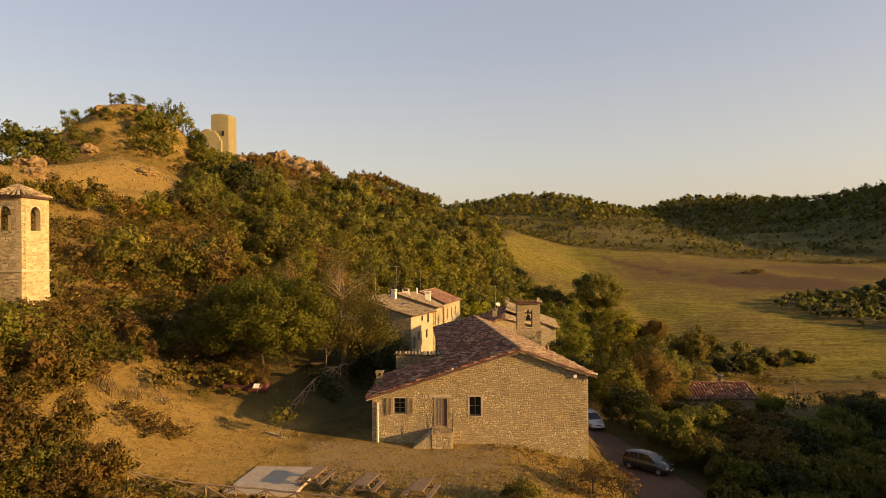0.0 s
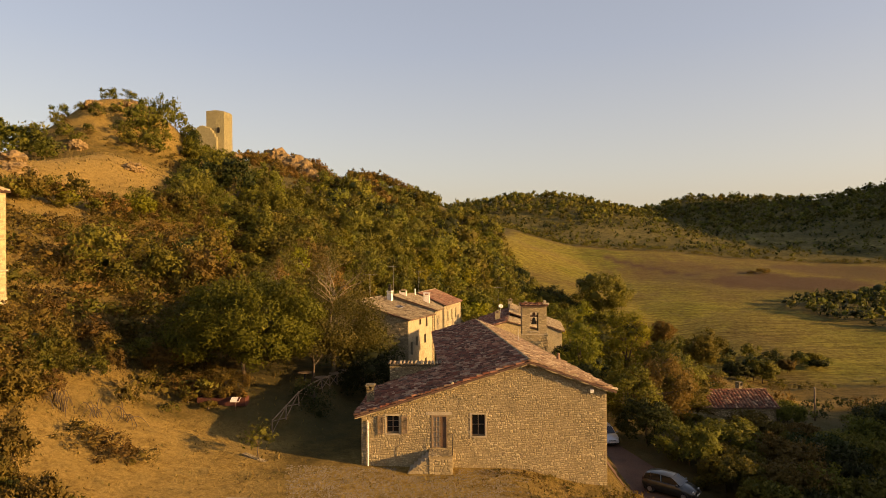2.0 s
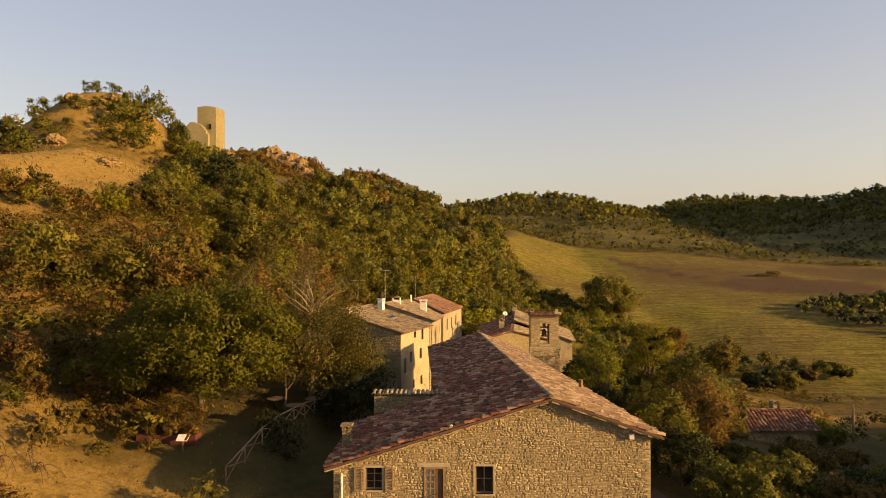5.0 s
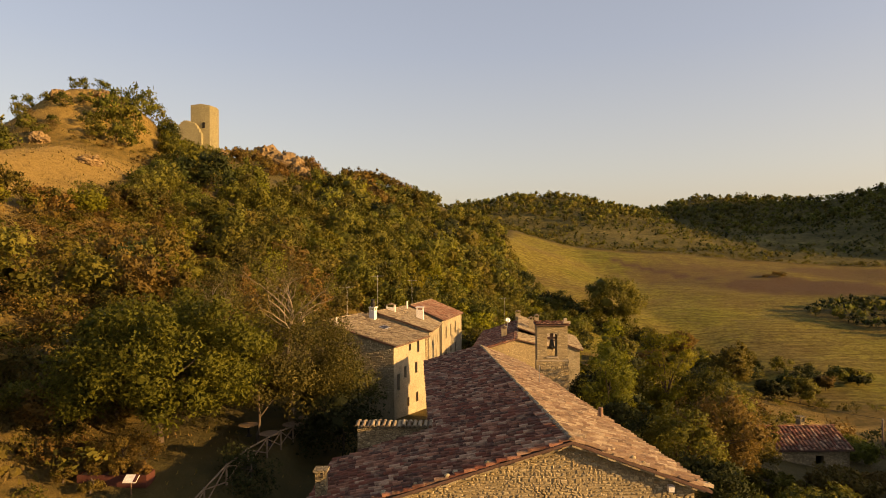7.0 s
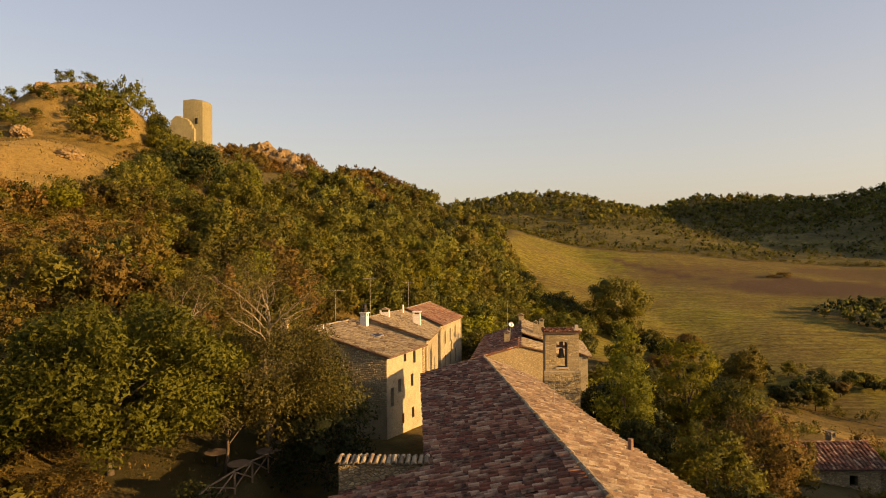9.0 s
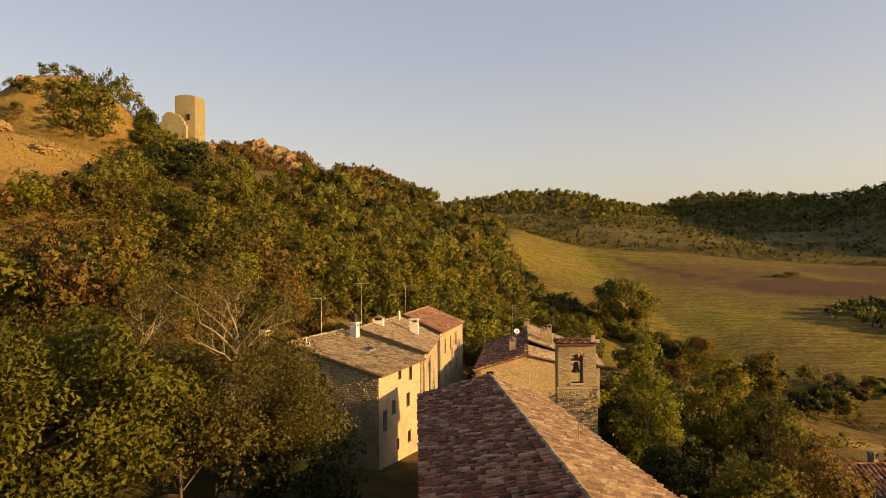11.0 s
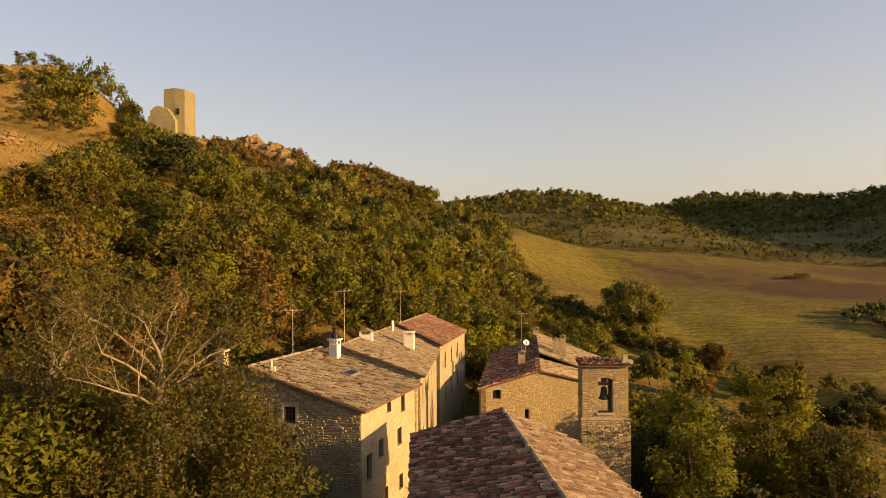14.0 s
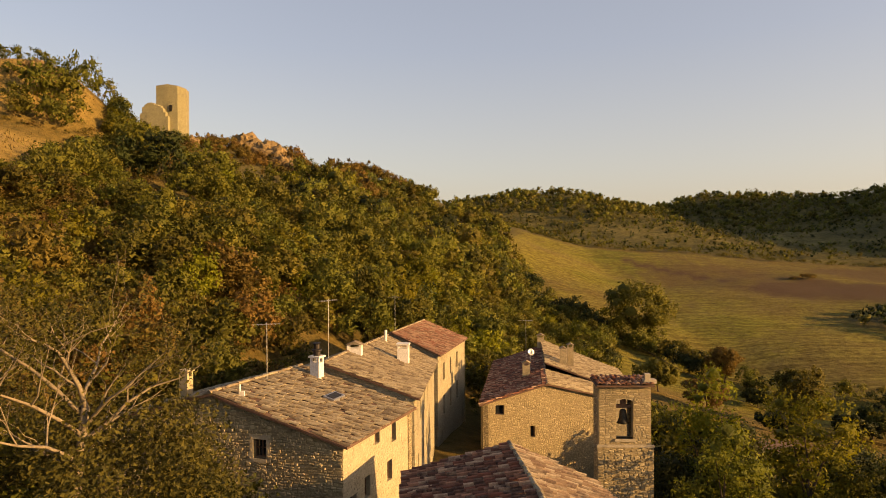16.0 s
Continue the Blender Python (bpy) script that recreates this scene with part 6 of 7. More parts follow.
lower = scatter(2, 110, -40, -14, 68, 125, lambda x, y: 0.9 if x < -14 - (y < 84) * 4 else 0.0, 1.5, 3.0, 0.9)
behind = scatter(3, 200, -10, 27, 118, 262, lambda x, y: 1.0 if x < 8 + (y - 118) * 0.13 else 0.0, 2.0, 3.6, 0.85)
behind += scatter(13, 200, 4, 44, 116, 212, lambda x, y: 1.0 if x < 18 + (y - 116) * 0.24 else 0.0, 1.5, 2.8, 0.85)
pick = random.Random(9)
by_kind = {"oak": [], "olive": [], "russet": [], "yellow": [], "dark": []}
for p in woods + lower + behind:
    x, y = p[:2]
    u = pick.random()
    if (y > 246 and x < -25 and not (y < 262 and x > -62)) or (y > 222 and -72 < x < -58):
        kind = "russet" if u < (0.85 if y < 292 else 0.92 if y > 326 or x < -63 else 0.25) else ("oak" if u < 0.9 else "olive")
    elif x < -12 and y < 112:
        kind = "yellow" if u < 0.06 else ("olive" if u < 0.6 else ("russet" if u < 0.85 else "oak"))
    else:
        kind = "oak" if u < 0.55 else ("olive" if u < 0.86 else ("yellow" if u < 0.94 else "dark"))
    by_kind[kind].append(p)
for kind, words in (("oak", "dense dark green oak wood on the hillside"), ("olive", "dusty green broadleaf wood on the hillside"), ("russet", "russet autumn trees along the ridge"), ("yellow", "yellow-green trees on the lower slope"), ("dark", "dark evergreen trees on the hillside")):
    near = [p for p in by_kind[kind] if p[2] > 2.4 and p[0] < -6 and p[1] < 200]
    mid_ = [p for p in by_kind[kind] if p not in near and p[1] < 200]
    away = [p for p in by_kind[kind] if p not in near and p[1] >= 200]
    mass("woodland", near, BIG, kind, words, "woodland")
    mass("woodland", mid_, MED, kind, words, "woodland")
    mass("woodland", away, FAR_CROWN, kind, words, "woodland")


def on_scrub(x, y):
    if float(sand_mask(x, y)) > 0.35 or (x < -53 and 88 < y < 160):
        return 0.0
    if -34 < x < -20 and 36 < y < 56 and x > -31 and y < 45:
        return 0.25
    if x > -15 or float(wood_shade_mask(x, y)) > 0.6:
        return 0.0
    return 0.75 * (1 - 0.93 * float(sand_mask(x, y)))


hill_scrub = scatter(4, 1000, -118, -15, 30, 240, on_scrub, 0.7, 2.1, 0.55)
hill_scrub += scatter(14, 640, -60, -21, 50, 122, lambda x, y: on_scrub(x, y) * 1.3 * (1 - float(smooth(-34, -22, x)) * (y < 58)), 1.0, 2.3, 0.55, (0.7, 1.1))
for k, kind in enumerate(("scrub", "olive", "scrub", "russet", "olive")):
    mass("scrub", hill_scrub[k::5], LOW, kind, "low dry scrub on the slope", "scrub")
front_scrub = scatter(5, 150, -32, -9, 24, 34.5, lambda x, y: 1.0, 0.5, 1.1, 0.55)
mass("scrub", front_scrub[::2], LOW, "scrub", "yellow-brown bushes below the bank", "scrub")
mass("scrub", front_scrub[1::2], LOW, "olive", "olive bushes below the bank", "scrub")
edge = [(x + pick.uniform(-1, 1), y + pick.uniform(-1, 1), pick.uniform(0.9, 1.7), pick.uniform(0.8, 1.2)) for x, y in ((-26.3, 39.9), (-27.5, 41.5), (-28.5, 39), (-26.9, 44.2), (-29, 46), (-26.7, 49.2), (-28.5, 51), (-26.0, 53.9), (-24.5, 56), (-29.5, 55.5), (-31.9, 54.4), (-24.5, 35.4), (-26, 36.5), (-22.5, 33.6), (-28, 35), (-23.8, 51.5), (-23, 54.5), (-31, 43), (-30, 50))]
edge += scatter(51, 70, -33.5, -24.5, 33, 49, lambda x, y: 1.0, 0.8, 1.5, 0.6)
edge += scatter(52, 50, -27, -15, 26.5, 33.5, lambda x, y: 1.0, 0.7, 1.2, 0.6)
green_edge = scatter(53, 16, -33, -28.5, 38, 46, lambda x, y: 1.0, 1.1, 1.9, 0.6)
mass("scrub", green_edge, BIG, "oak", "deep green bushes beside the bank", "scrub")
mass("scrub", edge[::3], BIG, "scrub", "golden brown bushes round the sandy bank", "scrub")
mass("scrub", edge[1::3], BIG, "russet", "rusty bushes round the sandy bank", "scrub")
mass("scrub", edge[2::3], BIG, "olive", "olive green bushes round the sandy bank", "scrub")
clump_ = [(x + pick.uniform(-1, 1), y + pick.uniform(-0.8, 0.8), pick.uniform(0.8, 1.5), pick.uniform(0.9, 1.4)) for x, y in ((-20.6, 33.4), (-22, 32), (-17.6, 32.6), (-19.6, 29.9), (-21.5, 29), (-23.5, 31), (-18.2, 31), (-16, 31.5), (-24.8, 33), (-20, 34.6))]
mass("scrub", clump_[::2], BIG, "russet", "tall rusty brown bushes below the bank", "scrub")
mass("scrub", clump_[1::2], BIG, "scrub", "tall yellow-brown bushes below the bank", "scrub")
bank = [(-19, 40.5, 1.3, 0.7), (-17.6, 41.5, 1.0, 0.7), (-20.5, 42, 1.1, 0.7), (-20.2, 40.2, 1.2, 0.8), (-18.2, 40.0, 1.2, 0.8), (-17.2, 40.6, 1.0, 0.7), (-21.4, 41, 1.2, 0.8), (-19.4, 41.6, 1.2, 0.7), (9.4, 38.5, 1.4, 0.9), (10.8, 40.0, 1.2, 0.9), (8.2, 37.2, 1.0, 0.8), (12.3, 37.2, 1.2, 0.9), (3.4, 42.9, 0.7, 0.4), (5.2, 42.8, 0.8, 0.45), (6.4, 42.9, 0.8, 0.4), (7.8, 42.7, 0.9, 0.4)]
mass("scrub", bank, LOW, "scrub", "dry brown bushes on the bank", "scrub")
# dark-leaved trees added in place of a shadow cast on the slope
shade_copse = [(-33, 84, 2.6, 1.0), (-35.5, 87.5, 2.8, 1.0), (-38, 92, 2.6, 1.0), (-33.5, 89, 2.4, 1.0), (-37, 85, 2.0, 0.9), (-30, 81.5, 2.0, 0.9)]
mass("woodland", shade_copse, MED, "dark", "added dark evergreens standing in for a shadow on the slope", "woodland")
knoll = [(-82, 194, 3.5, 1.1), (-85, 201, 3.3, 1.1), (-79, 188, 3.2, 1.1), (-86.5, 207, 3.0, 1.1), (-77, 196, 3.0, 1.1), (-92, 171, 2.2, 1.0), (-88, 166, 2.4, 1.0), (-97, 176, 1.4, 1.0), (-91, 176, 1.5, 1.0), (-101, 170, 1.8, 0.9), (-95, 163, 1.6, 0.9), (-84, 163, 2.4, 1.1), (-80, 166, 3.0, 1.2), (-99, 160, 2.6, 0.9), (-94, 158, 2.0, 0.9), (-104, 165, 2.4, 1.0), (-87, 178, 2.6, 1.1), (-108, 172, 2.6, 1.1), (-101, 183, 2.4, 1.2), (-96, 185, 2.2, 1.0), (-81.5, 173, 4.0, 1.15), (-86, 170, 3.4, 1.1), (-82, 180, 3.0, 1.7), (-112, 158, 3.6, 1.0), (-103, 147, 5.2, 1.1), (-97, 145, 4.8, 1.1), (-92.5, 143, 3.6, 1.0), (-108, 150, 5.2, 1.1), (-100, 141, 3.8, 1.0), (-112, 146, 4.4, 1.1), (-106, 143, 4.0, 1.1), (-84, 190, 3.0, 1.2), (-80, 172, 3.0, 1.1), (-95, 168, 2.6, 1.0)]
knoll = [(x, y, q * (1.2 if x > -89 and y < 182 else 1.0), st) for x, y, q, st in knoll]
knoll += [(-96, 235, 2.4, 1.0), (-92, 234, 2.6, 1.0), (-88, 235, 2.4, 1.0), (-85, 238, 2.2, 1.0), (-99, 233, 2.2, 1.0)]
crag_scrub = scatter(61, 70, -88, -58, 250, 282, lambda x, y: 1.0, 1.5, 2.6, 0.6)
mass("scrub", crag_scrub, FAR_CROWN, "russet", "russet bushes below the crags", "scrub")
mass("scrub", knoll, MED, "oak", "dark bushes on the knoll", "scrub")

# field hedges and distant hills
hedge = [(x + pick.uniform(-3, 3), 374 - 0.10 * (x - 60) + pick.uniform(2, 8), pick.uniform(1.2, 2.6), pick.uniform(0.8, 1.2)) for x in np.arange(20, 300, 2.0)]
mass("hedge", hedge, LOW, "olive", "rough hedge along the top of the field", "hedge")
thicket = scatter(6, 520, 114, 228, 160, 304, lambda x, y: 1.0 if 227 - 2.6 * (x - 113) < y < 231 + 0.5 * (x - 113) else 0.0, 1.5, 2.6, 0.45)
thicket += scatter(26, 60, 150, 228, 225, 300, lambda x, y: 1.0 if y < 229 + 0.5 * (x - 113) else 0.0, 2.6, 4.2, 0.5)
mass("thicket", thicket[::2], FARM, "dark", "dark thicket beside the field", "thicket")
mass("thicket", thicket[1::2], FARM, "oak", "dark thicket beside the field", "thicket")
mass("thicket", [(147, 311, 3.0, 0.6), (150, 312, 2.4, 0.6), (143, 312, 2.0, 0.5), (141, 310, 1.6, 0.5)], MED, "scrub", "clump of scrub in the field", "thicket")
low_hedge = scatter(7, 90, 50, 190, 108, 140, lambda x, y: 1.0 if abs(y - (124 + 12 * math.sin(x * 0.02))) < 4 else 0.0, 0.7, 1.8, 0.6)
mass("hedge", low_hedge, LOW, "olive", "shrubs along the foot of the field", "hedge")


lane_shrubs = scatter(17, 80, 40, 120, 98, 118, lambda x, y: 0.0 if abs(y - 108) < 3 and abs(x - 60) < 9 else 1.0, 0.8, 2.4, 0.7)
for k, kind in enumerate(("olive", "dark", "scrub", "oak")):
    mass("scrub", lane_shrubs[k::4], LOW, kind, "shrubs on the rough ground below the field", "scrub")


def along(line, step, seed, jitter, s0, s1):
    r, out = random.Random(seed), []
    for (ax, ay), (bx, by) in zip(line, line[1:]):
        k = max(1, int(math.hypot(bx - ax, by - ay) / step))
        for i in range(k):
            t = (i + r.random()) / k
            out.append((ax + (bx - ax) * t + r.uniform(-jitter, jitter), ay + (by - ay) * t + r.uniform(-jitter, jitter), r.uniform(s0, s1), r.uniform(0.8, 1.2)))
    return out


foot_hedge = along([(22, 222), (34, 206), (50, 192), (59, 181)], 0.7, 31, 7, 1.6, 3.2) + along([(59, 181), (66, 167), (78, 158), (86, 156)], 1.2, 32, 4, 1.0, 2.4)
for k, (kind, words) in enumerate((("oak", "dense shrubs along the field's lower edge"), ("dark", "dark shrubs along the field's lower edge"), ("olive", "dusty shrubs along the field's lower edge"))):
    mass("hedge", foot_hedge[k::3], MED, kind, words, "hedge")


def far_keep(x, y):
    if crest(np.array(x), np.array(y), FAR_MID, 0.30) > 44:
        return 1.0
    return 0.9 if np.sin(x * 0.03 + 2 * np.sin(y * 0.02)) * np.sin(y * 0.045 + x * 0.012) > -0.25 else 0.25


far = scatter(8, 4600, -60, 420, 385, 640, far_keep, 0.8, 2.2, 0.45)
far_wood = scatter(18, 1500, -60, 420, 450, 660, lambda x, y: 1.0 if float(land(x, y)) > (37 if x < 190 else 30) + 4 * math.sin(x * 0.05) else 0.04, 2.0, 3.6, 0.5)
mass("distant_scrub", far[::3], TINY, "oak", "green scrub on distant hills", "scrub")
mass("distant_scrub", far[1::3], TINY, "olive", "dusty scrub on distant hills", "scrub")
mass("distant_scrub", far[2::3], TINY, "dark", "dark green scrub on distant hills", "scrub")
mass("distant_woodland", far_wood[::2], FARM, "oak", "green trees on distant hills", "woodland")
mass("distant_woodland", far_wood[1::2], FARM, "olive", "dusty green trees on distant hills", "woodland")


def along_crest(line, step, seed, jitter, s0, s1):
    r, out = random.Random(seed), []
    for (ax, ay, _), (bx, by, _) in zip(line, line[1:]):
        k = max(1, int(math.hypot(bx - ax, by - ay) / step))
        for i in range(k):
            t = (i + r.random()) / k
            out.append((ax + (bx - ax) * t + r.uniform(-jitter, jitter), ay + (by - ay) * t + r.uniform(-jitter, jitter), r.uniform(s0, s1), r.uniform(0.9, 1.5)))
    return out


mass("distant_woodland", along_crest(FAR_MID[1:], 2.2, 3, 14, 2.2, 3.8), FARM, "oak", "dark trees along the distant crest", "woodland", 0.6)
mass("distant_woodland", along_crest(FAR_RIGHT[2:8], 2.0, 4, 16, 1.6, 3.6), FARM, "dark", "dark trees along the distant crest", "woodland", 0.6)

# ---------------------------------------------------------------- the yard and the lane
def on_ground(x, y, dz=0.0):
    return Vector((x, y, ground_z(x, y) + dz))


def draped(x0, x1, y0, y1, nx_, ny_, lift, keep=None):
    """A thin sheet laid over the ground."""
    b = Build()
    px, py = np.linspace(x0, x1, nx_ + 1), np.linspace(y0, y1, ny_ + 1)
    for j in range(ny_ + 1):
        for i in range(nx_ + 1):
            b.v.append((px[i], py[j], ground_z(px[i], py[j]) + lift))
    for j in range(ny_):
        for i in range(nx_):
            if keep is None or keep((px[i] + px[i + 1]) / 2, (py[j] + py[j + 1]) / 2):
                k = j * (nx_ + 1) + i
                b.f.append((k, k + 1, k + nx_ + 2, k + nx_ + 1))
    return b


sl = Build()
corner = [(-12.0, 34.3), (-7.9, 34.1), (-7.4, 38.3), (-11.4, 38.4)]
top_z = max(ground_z(x, y) for x, y in corner) + 0.05
sl.hexa([(x, y, top_z - 0.6) for x, y in corner], [(x, y, top_z) for x, y in corner])
alone("concrete_slab", sl, M["concrete"], (-9.8, 37, top_z - 0.1), "pale worn concrete slab beside the yard", "slab", kind="structure")

# cobbles before the house
yard = thing("pavement", (-2, 41, 0), "rough cobbled strip before the stone house", "pavement", kind="structure")
crng = random.Random(77)
cob = []
y = 35.2
while y < 43.6:
    x = -9.8 + (43.6 - y) * 0.3 + crng.uniform(0, 0.2)
    end = 4.6 + crng.uniform(-1.4, 0.8)
    dy = crng.uniform(0.12, 0.2)
    while x < end:
        dx = crng.uniform(0.1, 0.24)
        if crng.random() < (0.72 if y > 38.7 else 0.3 + 0.1 * (y - 35)) and not (x < -7.2 and y < 38.6) and not (-2.8 < x < 0.9 and y > 42.5):
            z = ground_z(x, y)
            j = lambda k=0.012: crng.uniform(-k, k)
            h = crng.uniform(0.0, 0.022)
            lo = [(x + 0.01, y + 0.01, z - 0.08), (x + dx - 0.02, y + 0.01, z - 0.08), (x + dx - 0.02, y + dy - 0.02, z - 0.08), (x + 0.01, y + dy - 0.02, z - 0.08)]
            hi = [(x + 0.03 + j(), y + 0.03 + j(), z + h + j(0.01)), (x + dx - 0.035 + j(), y + 0.03 + j(), z + h + j(0.01)), (x + dx - 0.035 + j(), y + dy - 0.035 + j(), z + h + j(0.01)), (x + 0.03 + j(), y + dy - 0.035 + j(), z + h + j(0.01))]
            cob.append(lo + hi)
        x += dx
    y += dy
lay_pieces("cobblestone", cob, STONE_FACES, M["cobble"], M["cobble_piece"], yard, lambda c: 39.6 < c.y < 41.4 and -7 < c.x < -1, "uneven pale cobbles")

# lane below the house
lane = Build()
line = [Vector((40, -60, 0)), Vector((33, -10, 0)), Vector((25, 24, 0)), Vector((18.5, 40, 0)), Vector((14.6, 52, 0)), Vector((12.6, 63, 0)), Vector((13.4, 74, 0)), Vector((17.5, 90, 0)), Vector((27, 108, 0)), Vector((48, 128, 0))]
pts = []
for i in range(len(line) - 1):
    p0, p1, p2, p3 = line[max(i - 1, 0)], line[i], line[i + 1], line[min(i + 2, len(line) - 1)]
    for k in range(10):
        t = k / 10
        pts.append(0.5 * (2 * p1 + (p2 - p0) * t + (2 * p0 - 5 * p1 + 4 * p2 - p3) * t * t + (3 * p1 - p0 - 3 * p2 + p3) * t ** 3))
for i, p in enumerate(pts):
    d = (pts[min(i + 1, len(pts) - 1)] - pts[max(i - 1, 0)]).normalized()
    s = Vector((d.y, -d.x, 0))
    for k in range(7):
        q = p + s * (k - 3) * (0.62 + 0.38 * math.exp(-((p.y - 54) / 11) ** 2))
        lane.v.append((q.x, q.y, ground_z(q.x, q.y) + 0.06))
for i in range(len(pts) - 1):
    for k in range(6):
        lane.f.append((i * 7 + k, i * 7 + k + 1, i * 7 + k + 8, i * 7 + k + 7))
ROADMAT = varied("earth_road", [(0.07, 0.041, 0.028), (0.115, 0.067, 0.045), (0.09, 0.056, 0.039)], 0.7, 0.95, 0.5, 9)
alone("road", lane, ROADMAT, (14.6, 52, -4.3), "narrow reddish earth road below the house", "road", kind="structure", smooth=True)


# ---------------------------------------------------------------- picnic tables
def picnic_table():
    t = thing("picnic_table", (0, 0, 0), "weathered wooden picnic table with joined benches", "picnic table", "picnic tables in the yard")
    for i in range(5):
        x = -0.37 + i * 0.155
        part("board", Build().box(x, x + 0.14, -0.98, 0.98, 0.71, 0.755), M["wood"], t)
    for sx in (-1, 1):
        for i in range(2):
            x = sx * 0.69 - 0.145 + i * 0.15
            part("bench_board", Build().box(x, x + 0.14, -0.98, 0.98, 0.42, 0.46), M["wood"], t)
    for y in (-0.68, 0.68):
        part("bench_beam", Build().beam((-0.82, y, 0.375), (0.82, y, 0.375), 0.05, 0.09), M["wood"], t)
        part("top_beam", Build().beam((-0.36, y, 0.665), (0.36, y, 0.665), 0.05, 0.09), M["wood"], t)
        for sx in (-1, 1):
            part("leg", Build().beam((sx * 0.28, y + 0.052, 0.70), (sx * 0.66, y + 0.052, 0.0), 0.09, 0.05, (0, 1, 0)), M["wood"], t)
    for y in (-1, 1):
        part("brace", Build().beam((0, y * 0.66, 0.36), (0, y * 0.1, 0.68), 0.05, 0.07), M["wood"], t)
    return t


pt = picnic_table()
spots = [(-7.15, 35.85, -11), (-4.0, 34.9, -13), (-0.9, 34.25, -14)]
for i, (x, y, a) in enumerate(spots):
    m = pose(*on_ground(x, y, 0.06), 0, 0, a)
    if i:
        copy_thing(pt, m)
    else:
        pt.matrix_basis = m


# ---------------------------------------------------------------- rustic fences
def rail_fence(label, line, post_gap, height, group):
    t = thing("fence", on_ground(*line[0]), label, "fence", group)
    r = random.Random(len(line) * 7 + int(height * 10))
    posts = []
    for (ax, ay), (bx, by) in zip(line, line[1:]):
        k = max(1, round(math.hypot(bx - ax, by - ay) / post_gap))
        posts += [(ax + (bx - ax) * i / k, ay + (by - ay) * i / k) for i in range(k)]
    posts.append(line[-1])
    tops = []
    for x, y in posts:
        g = on_ground(x, y)
        lean = Vector((r.uniform(-0.04, 0.04), r.uniform(-0.04, 0.04), 0))
        part("post", Build().tube([g - Vector((0, 0, 0.3)), g + Vector((0, 0, height + 0.06)) + lean], [0.06, 0.05], 7), M["wood"], t)
        tops.append((g, g + Vector((0, 0, height)) + lean))
    for (g0, t0_), (g1, t1_) in zip(tops, tops[1:]):
        part("rail", Build().tube([t0_, t0_.lerp(t1_, 0.5) + Vector((0, 0, r.uniform(-0.04, 0.03))), t1_], [0.045, 0.05, 0.045], 7), M["wood"], t)
        lo0, lo1 = g0 + Vector((0, 0, 0.12)), g1 + Vector((0, 0, 0.12))
        part("cross_rail", Build().tube([lo0, t1_ - Vector((0, 0, 0.06))], [0.04, 0.035], 6), M["wood"], t)
        part("cross_rail", Build().tube([lo1, t0_ - Vector((0, 0, 0.06))], [0.035, 0.04], 6), M["wood"], t)
    return t


rail_fence("rustic pole fence with crossed rails by the yard", [(-16.6, 33.0), (-12.3, 32.9), (-9.0, 32.6), (-5.6, 31.9), (-2, 31.2)], 1.75, 1.0, "rustic fences")
rail_fence("rustic pole fence with crossed rails along the lane", [(-9.4, 61.5), (-10.2, 56), (-11.0, 51.8), (-12.0, 48.5)], 1.9, 1.0, "rustic fences")


# ---------------------------------------------------------------- terrace under the walnut
def garden_table(x, y):
    g = on_ground(x, y)
    t = thing("round_table", g, "round wooden garden table under the trees", "table", "round garden tables")
    part("tabletop", Build().lathe([(0.0, 0.70), (0.6, 0.70), (0.62, 0.72), (0.62, 0.75), (0.0, 0.76)], 24, g), M["wood"], t)
    part("pedestal", Build().lathe([(0.22, 0.0), (0.2, 0.06), (0.07, 0.14), (0.07, 0.6), (0.2, 0.695)], 12, g), M["iron"], t)


for x, y in ((-10.6, 57.8), (-9.9, 60.3), (-12.4, 59.2), (-9.6, 63.0)):
    garden_table(x, y)
g = on_ground(-16.3, 51.2)
bed = thing("planter_trough", g, "long red-brown wooden planter trough", "planter")
part("front_board", Build().box(g.x - 2.0, g.x + 1.6, g.y - 0.45, g.y - 0.4, g.z - 0.2, g.z + 0.42), M["redpaint"], bed)
part("back_board", Build().box(g.x - 2.0, g.x + 1.6, g.y + 0.4, g.y + 0.45, g.z - 0.2, g.z + 0.42), M["redpaint"], bed)
for sx in (-2.0, 1.55):
    part("end_board", Build().box(g.x + sx, g.x + sx + 0.05, g.y - 0.4, g.y + 0.4, g.z - 0.2, g.z + 0.42), M["redpaint"], bed)
part("soil", Build().box(g.x - 1.95, g.x + 1.55, g.y - 0.4, g.y + 0.4, g.z - 0.2, g.z + 0.34), M["underlay"], bed)
for x, y, top, rad in ((-18.0, 52.4, 1.7, 1.0), (-16.9, 52.5, 1.9, 1.1), (-15.6, 52.4, 1.7, 1.0), (-19.4, 52.6, 1.5, 1.0), (-17.6, 51.25, 1.25, 0.62), (-16.3, 51.2, 1.3, 0.66), (-15.2, 51.2, 1.15, 0.55), (-18.9, 50.6, 0.9, 0.7), (-17.2, 50.1, 0.6, 0.6)):
    plant_tree("shrub", x, y, ground_z(x, y) + top, rad, "russet", int(x * -10), "reddish brown shrub behind the planter", "shrub", n=2200, leaf=0.1, clumps=40, fill=0.3, crown_base=ground_z(x, y) + 0.1, group="shrubs behind the planter")
g = on_ground(-15.3, 50.4)
sign = thing("information_sign", g, "white tilted information panel on a post", "sign")
part("post", Build().tube([g, g + Vector((0, 0, 0.75))], [0.04, 0.04], 8), M["brown"], sign)
